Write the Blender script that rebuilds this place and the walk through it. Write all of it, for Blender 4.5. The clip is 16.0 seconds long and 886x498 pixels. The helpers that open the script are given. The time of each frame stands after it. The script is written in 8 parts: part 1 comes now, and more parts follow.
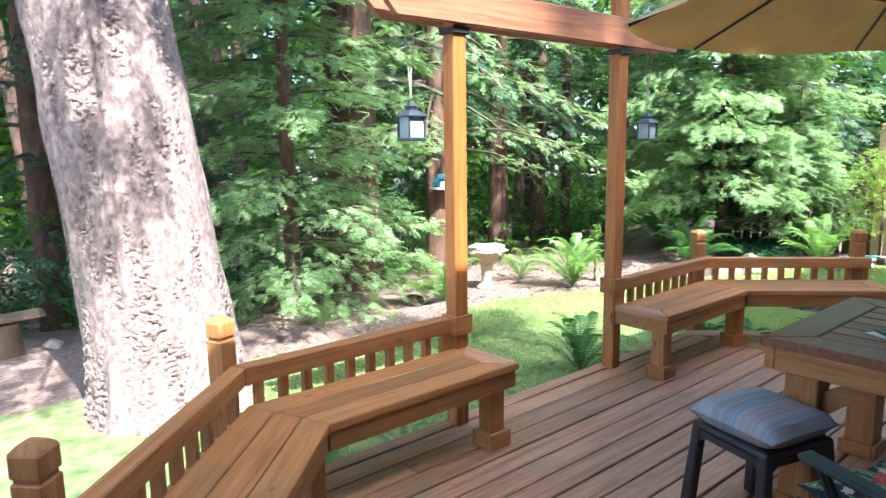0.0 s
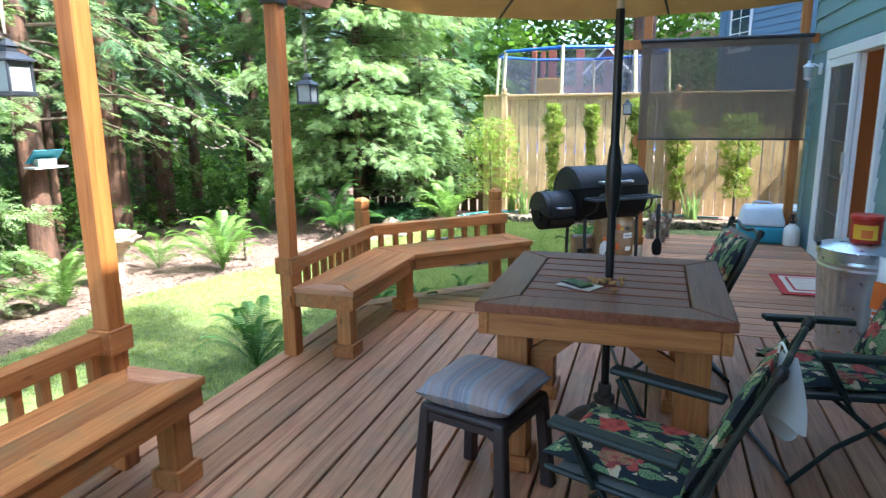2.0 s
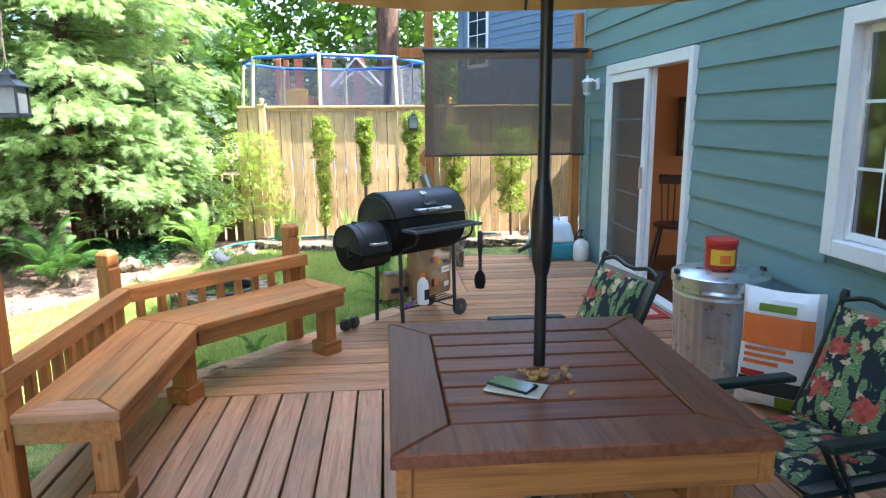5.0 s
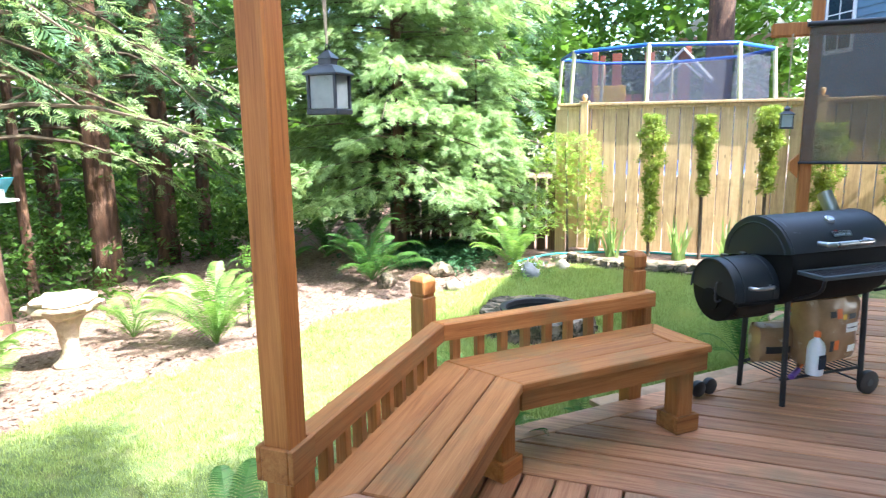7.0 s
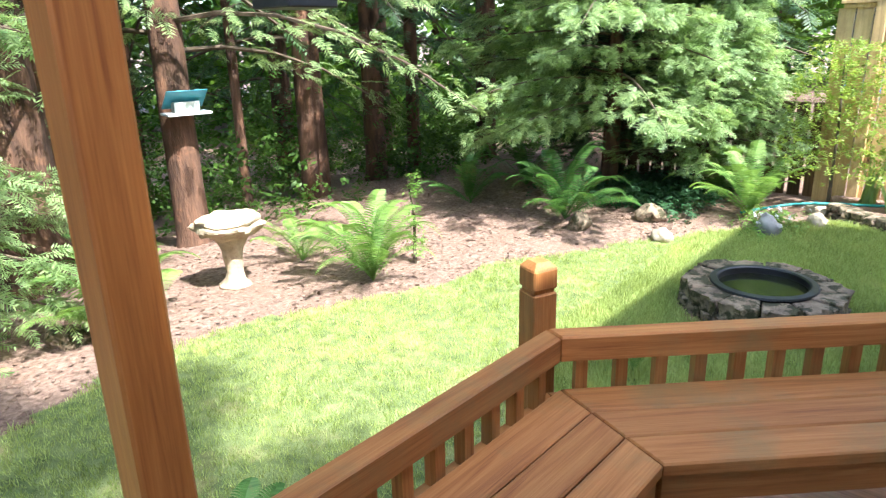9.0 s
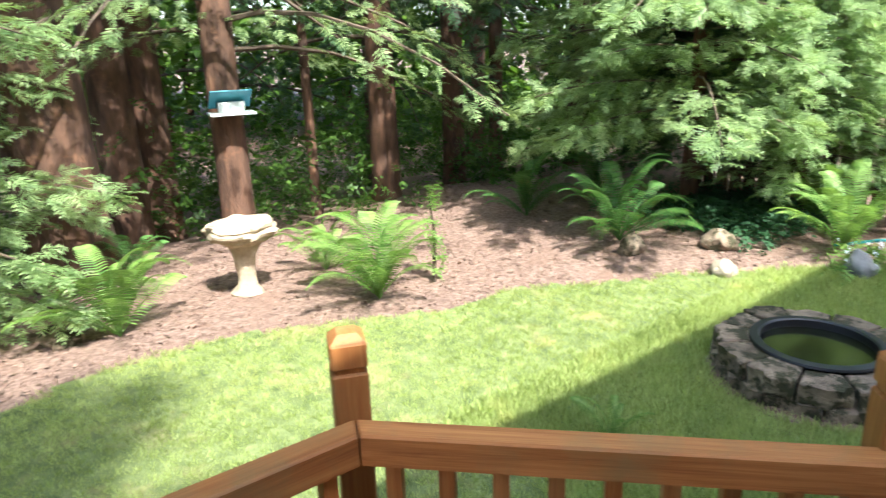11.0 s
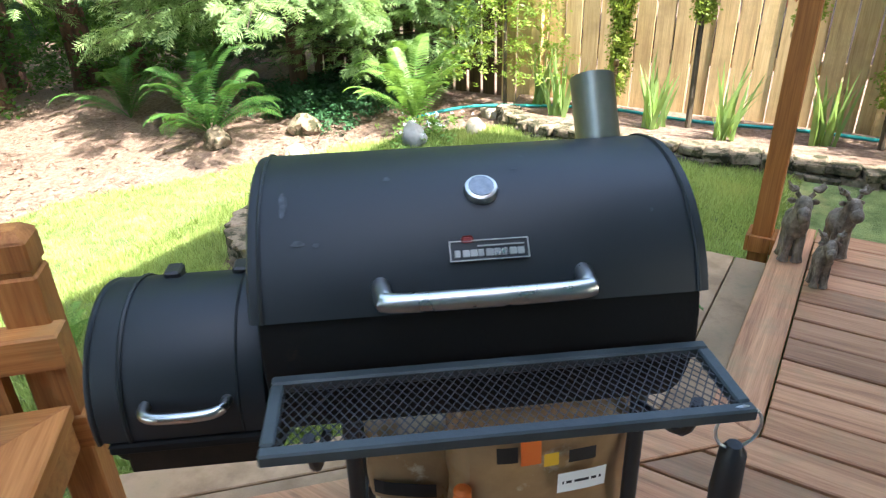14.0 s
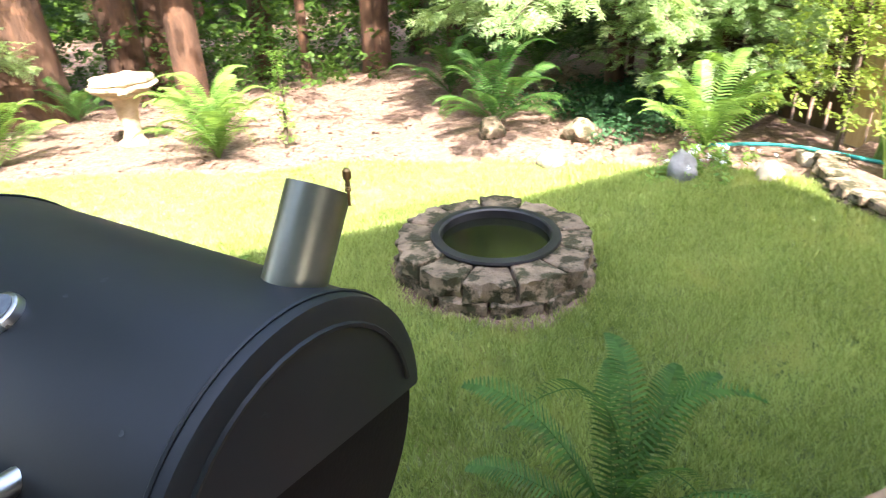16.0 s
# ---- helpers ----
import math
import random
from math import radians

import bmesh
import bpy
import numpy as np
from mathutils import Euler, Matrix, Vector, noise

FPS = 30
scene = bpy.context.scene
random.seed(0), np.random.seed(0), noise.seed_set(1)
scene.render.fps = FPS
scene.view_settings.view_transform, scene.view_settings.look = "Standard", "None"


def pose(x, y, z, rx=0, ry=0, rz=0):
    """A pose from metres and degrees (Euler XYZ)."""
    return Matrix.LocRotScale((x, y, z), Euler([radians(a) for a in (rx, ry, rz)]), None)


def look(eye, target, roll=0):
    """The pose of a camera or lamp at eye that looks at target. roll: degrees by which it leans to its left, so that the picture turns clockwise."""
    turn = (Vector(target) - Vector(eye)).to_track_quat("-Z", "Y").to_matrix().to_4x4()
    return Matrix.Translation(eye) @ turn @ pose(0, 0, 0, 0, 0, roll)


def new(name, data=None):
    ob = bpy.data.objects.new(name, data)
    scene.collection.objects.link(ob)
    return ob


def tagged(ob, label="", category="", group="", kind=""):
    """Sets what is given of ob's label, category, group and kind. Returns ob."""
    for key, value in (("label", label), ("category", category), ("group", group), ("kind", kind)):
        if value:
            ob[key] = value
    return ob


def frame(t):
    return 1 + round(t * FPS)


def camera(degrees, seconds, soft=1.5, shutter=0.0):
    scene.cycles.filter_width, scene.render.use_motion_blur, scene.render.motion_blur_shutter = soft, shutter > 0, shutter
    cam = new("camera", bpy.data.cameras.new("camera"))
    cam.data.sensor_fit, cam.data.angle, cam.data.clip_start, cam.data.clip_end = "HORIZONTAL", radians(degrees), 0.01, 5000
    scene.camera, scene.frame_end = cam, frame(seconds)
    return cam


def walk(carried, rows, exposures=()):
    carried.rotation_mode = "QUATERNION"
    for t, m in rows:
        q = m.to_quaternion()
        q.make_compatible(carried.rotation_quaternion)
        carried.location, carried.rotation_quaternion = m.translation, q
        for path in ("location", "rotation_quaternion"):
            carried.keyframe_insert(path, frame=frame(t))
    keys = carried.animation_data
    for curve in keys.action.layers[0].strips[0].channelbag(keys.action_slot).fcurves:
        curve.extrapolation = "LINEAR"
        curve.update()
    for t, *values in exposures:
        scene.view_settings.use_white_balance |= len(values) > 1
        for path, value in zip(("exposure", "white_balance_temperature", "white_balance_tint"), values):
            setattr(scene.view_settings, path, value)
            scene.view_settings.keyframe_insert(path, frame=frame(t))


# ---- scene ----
cam = camera(67.5, 16.0, soft=1.2, shutter=0.18)
PATH = [
    (0, (1.524, 2.198, 1.579), (2.803, 3.703, 1.259), -0.8),
    (0.5, (1.583, 2.302, 1.59), (3.053, 3.62, 1.27), -0.8),
    (1, (1.679, 2.495, 1.563), (3.306, 3.614, 1.242), -0.8),
    (1.5, (1.74, 2.613, 1.55), (3.502, 3.491, 1.2), -0.9),
    (2, (1.774, 2.709, 1.52), (3.638, 3.307, 1.109), -0.6),
    (2.5, (1.866, 2.776, 1.514), (3.778, 3.137, 1.049), -1.1),
    (3, (2.01, 2.862, 1.528), (3.95, 2.975, 1.058), -0.7),
    (3.2, (2.087, 2.925, 1.54), (4.03, 2.951, 1.07), -0.5),
    (5.3, (2.937, 3.441, 1.544), (4.892, 3.271, 1.161), -0.4),
    (5.5, (3.032, 3.49, 1.539), (4.994, 3.376, 1.171), -0.4),
    (6, (3.273, 3.626, 1.541), (5.241, 3.708, 1.192), -0.4),
    (6.2, (3.355, 3.677, 1.545), (5.315, 3.868, 1.193), -0.3),
    (6.5, (3.529, 3.739, 1.531), (5.458, 4.131, 1.176), -0.6),
    (7, (3.812, 3.808, 1.532), (5.655, 4.487, 1.158), -0.9),
    (7.5, (4.086, 3.869, 1.516), (5.867, 4.672, 1.086), -1.0),
    (8, (4.362, 3.892, 1.493), (6.08, 4.779, 0.983), -1.3),
    (8.5, (4.645, 3.883, 1.511), (6.233, 4.953, 0.935), -1.3),
    (10.8, (5.862, 3.661, 1.495), (6.89, 5.269, 0.898), -1.9),
    (11, (5.93, 3.619, 1.501), (7.064, 5.15, 0.893), -1.7),
    (11.5, (6.116, 3.483, 1.46), (7.537, 4.741, 0.828), -1.4),
    (12, (6.269, 3.232, 1.434), (7.808, 4.292, 0.72), -1.7),
    (12.5, (6.416, 3.048, 1.408), (8.008, 3.944, 0.593), -1.4),
    (13, (6.555, 2.893, 1.421), (8.146, 3.734, 0.549), -1.3),
    (13.5, (6.7, 2.775, 1.4), (8.265, 3.648, 0.512), -1.3),
    (14, (6.913, 2.624, 1.387), (8.416, 3.585, 0.482), -1.6),
    (14.5, (7.202, 2.507, 1.363), (8.617, 3.585, 0.449), -1.6),
    (15, (7.475, 2.413, 1.377), (8.741, 3.655, 0.452), -1.6),
    (15.5, (7.775, 2.326, 1.402), (8.81, 3.763, 0.473), -1.9),
    (16, (7.99, 2.293, 1.407), (8.648, 3.943, 0.487), -1.6),
]
walk(cam, [(t, look(eye, target, roll)) for t, eye, target, roll in PATH],
     exposures=[(0, 2.95, 5350, 6), (1, 3.02, 5400, 6), (2, 3.06, 5550, 7), (3.2, 3.08, 5850, 8), (5.5, 3.38, 6000, 9), (7, 3.28, 5750, 8), (8.5, 2.8, 5850, 9), (10.8, 2.44, 6000, 8), (12.5, 2.3, 6050, 8), (13.5, 2.8, 6150, 6), (14.5, 3.18, 6400, 7), (15.2, 3.22, 6500, 12), (16, 3.3, 6650, 15)])

# ---- light ----
world = bpy.data.worlds.new("sky")
scene.world = world
world.use_nodes = True
wn = world.node_tree
sky = wn.nodes.new("ShaderNodeTexSky")
sky.sky_type, sky.sun_disc = "NISHITA", False
SUN_AZ, SUN_EL = 188.0, 53.5      # compass turn from +y, height
sky.sun_elevation, sky.sun_rotation = radians(SUN_EL), radians(SUN_AZ)
sky.air_density, sky.dust_density = 1.0, 2.0
wn.links.new(sky.outputs[0], wn.nodes["Background"].inputs[0])
wn.nodes["Background"].inputs[1].default_value = 0.15
sun = new("sun", bpy.data.lights.new("sun", "SUN"))
sun.data.energy, sun.data.angle, sun.data.color = 3.1, radians(0.5), (1.0, 0.95, 0.87)
sd = Vector((math.sin(radians(SUN_AZ)) * math.cos(radians(SUN_EL)), math.cos(radians(SUN_AZ)) * math.cos(radians(SUN_EL)), math.sin(radians(SUN_EL))))
sun.matrix_world = look(sd * 30, (0, 0, 0))


# fill lamp added at an unseen rear opening to brighten the room
room_lamp = new("window_daylight", bpy.data.lights.new("window_daylight", "AREA"))
room_lamp.data.shape, room_lamp.data.size, room_lamp.data.size_y, room_lamp.data.energy, room_lamp.data.color = "RECTANGLE", 3.0, 1.6, 12.0, (1.0, 0.97, 0.92)
room_lamp.matrix_world = look((8.2, -6.8, 1.45), (8.2, 0.0, 1.3))

# ---- materials ----
def nodes_of(name):
    m = bpy.data.materials.new(name)
    m.use_nodes = True
    nt = m.node_tree
    return m, nt, nt.nodes["Principled BSDF"]


def add(nt, kind, **vals):
    n = nt.nodes.new(kind)
    for k, v in vals.items():
        n.inputs[k].default_value = v
    return n


def ramp(nt, fac, stops):
    r = nt.nodes.new("ShaderNodeValToRGB")
    el = r.color_ramp.elements
    while len(el) < len(stops):
        el.new(0.5)
    for e, (p, c) in zip(el, stops):
        e.position, e.color = p, (*c, 1)
    nt.links.new(fac, r.inputs[0])
    return r.outputs[0]


def coords(nt, stretch=(1, 1, 1), rnd=True):
    tc = nt.nodes.new("ShaderNodeTexCoord")
    mp = nt.nodes.new("ShaderNodeMapping")
    mp.inputs["Scale"].default_value = stretch
    out = tc.outputs["Object"]
    if rnd:
        oi = nt.nodes.new("ShaderNodeObjectInfo")
        mul = nt.nodes.new("ShaderNodeVectorMath")
        mul.operation = "MULTIPLY_ADD"
        mul.inputs[1].default_value = (1, 1, 1)
        sc = nt.nodes.new("ShaderNodeMath")
        sc.operation = "MULTIPLY"
        sc.inputs[1].default_value = 41.0
        nt.links.new(oi.outputs["Random"], sc.inputs[0])
        nt.links.new(out, mul.inputs[0])
        nt.links.new(sc.outputs[0], mul.inputs[2])
        out = mul.outputs[0]
    nt.links.new(out, mp.inputs[0])
    return mp.outputs[0]


def mixc(nt, fac, a, b, how="MIX"):
    mx = nt.nodes.new("ShaderNodeMix")
    mx.data_type, mx.blend_type = "RGBA", how
    for sock, v in ((mx.inputs[0], fac), (mx.inputs[6], a), (mx.inputs[7], b)):
        if isinstance(v, (int, float)):
            sock.default_value = v
        elif isinstance(v, tuple):
            sock.default_value = (*v, 1)
        else:
            nt.links.new(v, sock)
    return mx.outputs[2]


def noise_tex(nt, vec, scale, detail=5, rough=0.6, distort=0.0):
    n = add(nt, "ShaderNodeTexNoise", Scale=scale, Detail=detail, Roughness=rough, Distortion=distort)
    nt.links.new(vec, n.inputs["Vector"])
    return n.outputs[0]


def surface(name, dark, light, scale=6.0, fine=90.0, rough=0.6, bump=0.15, stretch=(1, 1, 1), metal=0.0, spec=0.4, vary=0.0, stain=None, stain_at=(0.55, 0.7), stain_scale=2.0, dist=0.002):
    """Two-scale surface: colour from broad noise, relief and gloss from fine noise, with stains of their own shape."""
    m, nt, b = nodes_of(name)
    vec = coords(nt, stretch)
    broad = noise_tex(nt, vec, scale, 6)
    small = noise_tex(nt, vec, fine, 4)
    col = ramp(nt, broad, [(0.3, dark), (0.7, light)])
    col = mixc(nt, 0.22, col, mixc(nt, small, dark, light), "OVERLAY")
    if stain:
        vec2 = coords(nt, (1, 1, 1))
        sn = noise_tex(nt, vec2, stain_scale, 6, 0.65)
        col = mixc(nt, ramp(nt, sn, [(stain_at[0], (0, 0, 0)), (stain_at[1], (1, 1, 1))]), col, stain)
    if vary:
        oi = nt.nodes.new("ShaderNodeObjectInfo")
        hsv = nt.nodes.new("ShaderNodeHueSaturation")
        mr = add(nt, "ShaderNodeMapRange")
        mr.inputs[3].default_value, mr.inputs[4].default_value = 1 - vary, 1 + vary
        nt.links.new(oi.outputs["Random"], mr.inputs[0])
        nt.links.new(mr.outputs[0], hsv.inputs["Value"])
        nt.links.new(col, hsv.inputs["Color"])
        col = hsv.outputs[0]
    nt.links.new(col, b.inputs["Base Color"])
    mr2 = add(nt, "ShaderNodeMapRange")
    mr2.inputs[3].default_value, mr2.inputs[4].default_value = max(0.05, rough - 0.12), min(1, rough + 0.12)
    nt.links.new(broad, mr2.inputs[0])
    nt.links.new(mr2.outputs[0], b.inputs["Roughness"])
    b.inputs["Metallic"].default_value = metal
    b.inputs["Specular IOR Level"].default_value = spec
    if bump:
        bp = add(nt, "ShaderNodeBump", Strength=bump, Distance=dist)
        nt.links.new(small, bp.inputs["Height"])
        nt.links.new(bp.outputs[0], b.inputs["Normal"])
    return m


def foliage(name, dark, light, trans=0.45, rough=0.5, brown=None, brown_scale=9.0):
    """Thin leaf: diffuse and light shining through, each leaf with its own tone."""
    m, nt, b = nodes_of(name)
    geo = nt.nodes.new("ShaderNodeNewGeometry")
    col = mixc(nt, geo.outputs["Random Per Island"], dark, light)
    if brown:
        tc = nt.nodes.new("ShaderNodeTexCoord")
        n = noise_tex(nt, tc.outputs["Object"], brown_scale)
        col = mixc(nt, ramp(nt, n, [(0.56, (0, 0, 0)), (0.72, (0.85, 0.85, 0.85))]), col, brown)
    tc2 = nt.nodes.new("ShaderNodeTexCoord")
    n2 = noise_tex(nt, tc2.outputs["Object"], 1.3, 3)
    col = mixc(nt, 0.35, col, ramp(nt, n2, [(0.3, dark), (0.7, light)]))
    nt.links.new(col, b.inputs["Base Color"])
    b.inputs["Roughness"].default_value = rough
    b.inputs["Specular IOR Level"].default_value = 0.35
    tr = nt.nodes.new("ShaderNodeBsdfTranslucent")
    nt.links.new(mixc(nt, 0.5, col, (light[0] * 1.1, light[1] * 1.15, light[2] * 0.6)), tr.inputs[0])
    ms = nt.nodes.new("ShaderNodeMixShader")
    ms.inputs[0].default_value = trans
    nt.links.new(b.outputs[0], ms.inputs[1])
    nt.links.new(tr.outputs[0], ms.inputs[2])
    nt.links.new(ms.outputs[0], nt.nodes["Material Output"].inputs[0])
    return m


def glass(name, tint=(1, 1, 1), rough=0.0, ior=1.45):
    m, nt, b = nodes_of(name)
    b.inputs["Base Color"].default_value = (*tint, 1)
    b.inputs["Transmission Weight"].default_value = 1.0
    b.inputs["Roughness"].default_value = rough
    b.inputs["IOR"].default_value = ior
    return m


def weave(name, color, openness, rough=0.7):
    """Open mesh cloth: fine holes let light and view through."""
    m, nt, b = nodes_of(name)
    b.inputs["Base Color"].default_value = (*color, 1)
    b.inputs["Roughness"].default_value = rough
    tb = nt.nodes.new("ShaderNodeBsdfTransparent")
    ms = nt.nodes.new("ShaderNodeMixShader")
    ms.inputs[0].default_value = openness
    nt.links.new(b.outputs[0], ms.inputs[1])
    nt.links.new(tb.outputs[0], ms.inputs[2])
    nt.links.new(ms.outputs[0], nt.nodes["Material Output"].inputs[0])
    return m


def floral(name, ground, leaf, bloom, bloom2):
    """Printed cotton: large leaves and blossoms over a dark ground."""
    m, nt, b = nodes_of(name)
    tc = nt.nodes.new("ShaderNodeTexCoord")
    warp = nt.nodes.new("ShaderNodeVectorMath")
    warp.operation = "MULTIPLY_ADD"
    warp.inputs[1].default_value = (0.05, 0.05, 0.05)
    nz = add(nt, "ShaderNodeTexNoise", Scale=22.0, Detail=3.0)
    nt.links.new(tc.outputs["Object"], nz.inputs["Vector"])
    nt.links.new(nz.outputs["Color"], warp.inputs[0])
    nt.links.new(tc.outputs["Object"], warp.inputs[2])

    def cells(scale, stretch, lo, hi):
        mp = nt.nodes.new("ShaderNodeMapping")
        mp.inputs["Scale"].default_value = stretch
        mp.inputs["Rotation"].default_value = (0.3, 0.5, 0.8)
        nt.links.new(warp.outputs[0], mp.inputs[0])
        v = add(nt, "ShaderNodeTexVoronoi", Scale=scale)
        nt.links.new(mp.outputs[0], v.inputs["Vector"])
        return ramp(nt, v.outputs["Distance"], [(lo, (1, 1, 1)), (hi, (0, 0, 0))]), v

    lf, v1 = cells(11.0, (1, 3.0, 1.6), 0.50, 0.54)
    sh = mixc(nt, v1.outputs["Distance"], leaf, (leaf[0] * 4.5, leaf[1] * 3.0, leaf[2] * 2.2))
    ribs = nt.nodes.new("ShaderNodeTexWave")
    ribs.inputs["Scale"].default_value, ribs.inputs["Distortion"].default_value = 38.0, 3.0
    nt.links.new(warp.outputs[0], ribs.inputs["Vector"])
    sh = mixc(nt, ramp(nt, ribs.outputs[0], [(0.62, (0, 0, 0)), (0.9, (0.7, 0.7, 0.7))]), sh, (leaf[0] * 8.0, leaf[1] * 4.0, leaf[2] * 2.4))
    col = mixc(nt, lf, ground, sh)

    def blossoms(scale, size, keep, outer, inner):
        """Lobed blossoms: round cells whose rim is broken up by finer cells."""
        v = add(nt, "ShaderNodeTexVoronoi", Scale=scale)
        nt.links.new(warp.outputs[0], v.inputs["Vector"])
        w = add(nt, "ShaderNodeTexVoronoi", Scale=scale * 3.4)
        nt.links.new(warp.outputs[0], w.inputs["Vector"])
        sm = nt.nodes.new("ShaderNodeMath")
        sm.operation = "MULTIPLY_ADD"
        sm.inputs[1].default_value = 0.34
        nt.links.new(w.outputs["Distance"], sm.inputs[0])
        nt.links.new(v.outputs["Distance"], sm.inputs[2])
        rnd = nt.nodes.new("ShaderNodeSeparateColor")
        nt.links.new(v.outputs["Color"], rnd.inputs[0])
        only = ramp(nt, rnd.outputs[1], [(keep, (0, 0, 0)), (keep + 0.02, (1, 1, 1))])
        shape = ramp(nt, sm.outputs[0], [(size, (1, 1, 1)), (size + 0.03, (0, 0, 0))])
        tone = mixc(nt, ramp(nt, w.outputs["Distance"], [(0.1, (0, 0, 0)), (0.6, (1, 1, 1))]), inner, outer)
        return mixc(nt, 1.0, shape, only, "MULTIPLY"), tone
    for sc, sz, keep, outer, inner in ((17.0, 0.52, 0.56, bloom2, (0.62, 0.44, 0.22)), (8.6, 0.62, 0.42, bloom, (bloom[0] * 0.45, bloom[1] * 0.4, bloom[2] * 0.5))):
        mask, tone = blossoms(sc, sz, keep, outer, inner)
        col = mixc(nt, mask, col, tone)
    nt.links.new(col, b.inputs["Base Color"])
    b.inputs["Roughness"].default_value = 0.85
    fz = add(nt, "ShaderNodeTexNoise", Scale=300.0)
    nt.links.new(tc.outputs["Object"], fz.inputs["Vector"])
    bp = add(nt, "ShaderNodeBump", Strength=0.2, Distance=0.001)
    nt.links.new(fz.outputs[0], bp.inputs["Height"])
    nt.links.new(bp.outputs[0], b.inputs["Normal"])
    return m


def striped(name, cols, axis, scale):
    """Woven stripes of several colours."""
    m, nt, b = nodes_of(name)
    tc = nt.nodes.new("ShaderNodeTexCoord")
    sp = nt.nodes.new("ShaderNodeSeparateXYZ")
    nt.links.new(tc.outputs["Object"], sp.inputs[0])
    w = nt.nodes.new("ShaderNodeTexNoise")
    w.noise_dimensions = "1D"
    w.inputs["Scale"].default_value, w.inputs["Detail"].default_value = scale, 3.0
    nt.links.new(sp.outputs[axis], w.inputs["W"])
    n = len(cols)
    col = ramp(nt, w.outputs[0], [(0.3 + 0.4 * i / (n - 1), c) for i, c in enumerate(cols)])
    fz = noise_tex(nt, tc.outputs["Object"], 160.0, 3)
    nt.links.new(mixc(nt, 0.25, col, fz, "OVERLAY"), b.inputs["Base Color"])
    b.inputs["Roughness"].default_value = 0.9
    return m


def timber(name, dark, mid, light, turn=0.0, axis=0, rough=0.5, vary=0.15, stain=None, knots=0.5, spec=0.4):
    """Stained wood: grain lines along one axis, fibres, scattered knots and weather stains; every board its own."""
    m, nt, b = nodes_of(name)
    base = coords(nt, (1, 1, 1))
    mp = nt.nodes.new("ShaderNodeMapping")
    mp.inputs["Rotation"].default_value = (0, 0, radians(turn))
    nt.links.new(base, mp.inputs[0])

    def stretched(along, across):
        q = nt.nodes.new("ShaderNodeMapping")
        q.inputs["Scale"].default_value = tuple(along if k == axis else across for k in range(3))
        nt.links.new(mp.outputs[0], q.inputs[0])
        return q.outputs[0]
    grain = noise_tex(nt, stretched(0.9, 16.0), 2.2, 6, 0.62, 0.6)
    fibre = noise_tex(nt, stretched(3.0, 150.0), 1.6, 3, 0.6)
    col = ramp(nt, grain, [(0.30, dark), (0.48, mid), (0.68, light)])
    col = mixc(nt, 0.35, col, ramp(nt, fibre, [(0.3, dark), (0.7, light)]))
    vor = add(nt, "ShaderNodeTexVoronoi", Scale=5.0)
    nt.links.new(stretched(0.55, 1.5), vor.inputs["Vector"])
    kn = ramp(nt, vor.outputs["Distance"], [(0.035, (knots, knots, knots)), (0.085, (0, 0, 0))])
    col = mixc(nt, kn, col, tuple(c * 0.35 for c in dark))
    if stain:
        blot = noise_tex(nt, base, 3.2, 6, 0.68)
        col = mixc(nt, ramp(nt, blot, [(0.49, (0, 0, 0)), (0.68, (0.62, 0.62, 0.62))]), col, stain)
    wear = noise_tex(nt, base, 0.9, 4)
    col = mixc(nt, 0.5, col, mixc(nt, wear, (0.35, 0.35, 0.35), (0.66, 0.66, 0.66)), "OVERLAY")
    oi = nt.nodes.new("ShaderNodeObjectInfo")
    hsv = nt.nodes.new("ShaderNodeHueSaturation")
    mr = add(nt, "ShaderNodeMapRange")
    mr.inputs[3].default_value, mr.inputs[4].default_value = 1 - vary, 1 + vary
    nt.links.new(oi.outputs["Random"], mr.inputs[0])
    nt.links.new(mr.outputs[0], hsv.inputs["Value"])
    nt.links.new(col, hsv.inputs["Color"])
    nt.links.new(hsv.outputs[0], b.inputs["Base Color"])
    mr2 = add(nt, "ShaderNodeMapRange")
    mr2.inputs[3].default_value, mr2.inputs[4].default_value = max(0.1, rough - 0.14), min(1, rough + 0.16)
    nt.links.new(wear, mr2.inputs[0])
    nt.links.new(mr2.outputs[0], b.inputs["Roughness"])
    b.inputs["Specular IOR Level"].default_value = spec
    bp = add(nt, "ShaderNodeBump", Strength=0.45, Distance=0.002)
    nt.links.new(mixc(nt, 0.5, grain, fibre), bp.inputs["Height"])
    nt.links.new(bp.outputs[0], b.inputs["Normal"])
    return m


DECK_X = timber("deck_stain", (0.20, 0.080, 0.036), (0.45, 0.205, 0.098), (0.60, 0.315, 0.165), 0, 0, 0.5, 0.25, (0.27, 0.19, 0.10), 0.4, 0.35)
DECK_Y = timber("deck_stain_across", (0.20, 0.080, 0.036), (0.45, 0.205, 0.098), (0.60, 0.315, 0.165), 0, 1, 0.5, 0.25, (0.27, 0.19, 0.10), 0.4, 0.35)
GREYED = surface("weathered_board", (0.24, 0.155, 0.085), (0.47, 0.325, 0.20), 4, 60, 0.75, 0.5, (2, 2, 2), vary=0.15, stain=(0.14, 0.115, 0.06))
BENCH = timber("bench_stain", (0.20, 0.066, 0.017), (0.36, 0.138, 0.037), (0.47, 0.212, 0.066), 0, 0, 0.58, 0.15, (0.21, 0.145, 0.058), 0.6, 0.28)
BENCH_L = timber("bench_stain_slant", (0.20, 0.066, 0.017), (0.36, 0.138, 0.037), (0.47, 0.212, 0.066), 45, 0, 0.58, 0.15, (0.21, 0.145, 0.058), 0.6, 0.28)
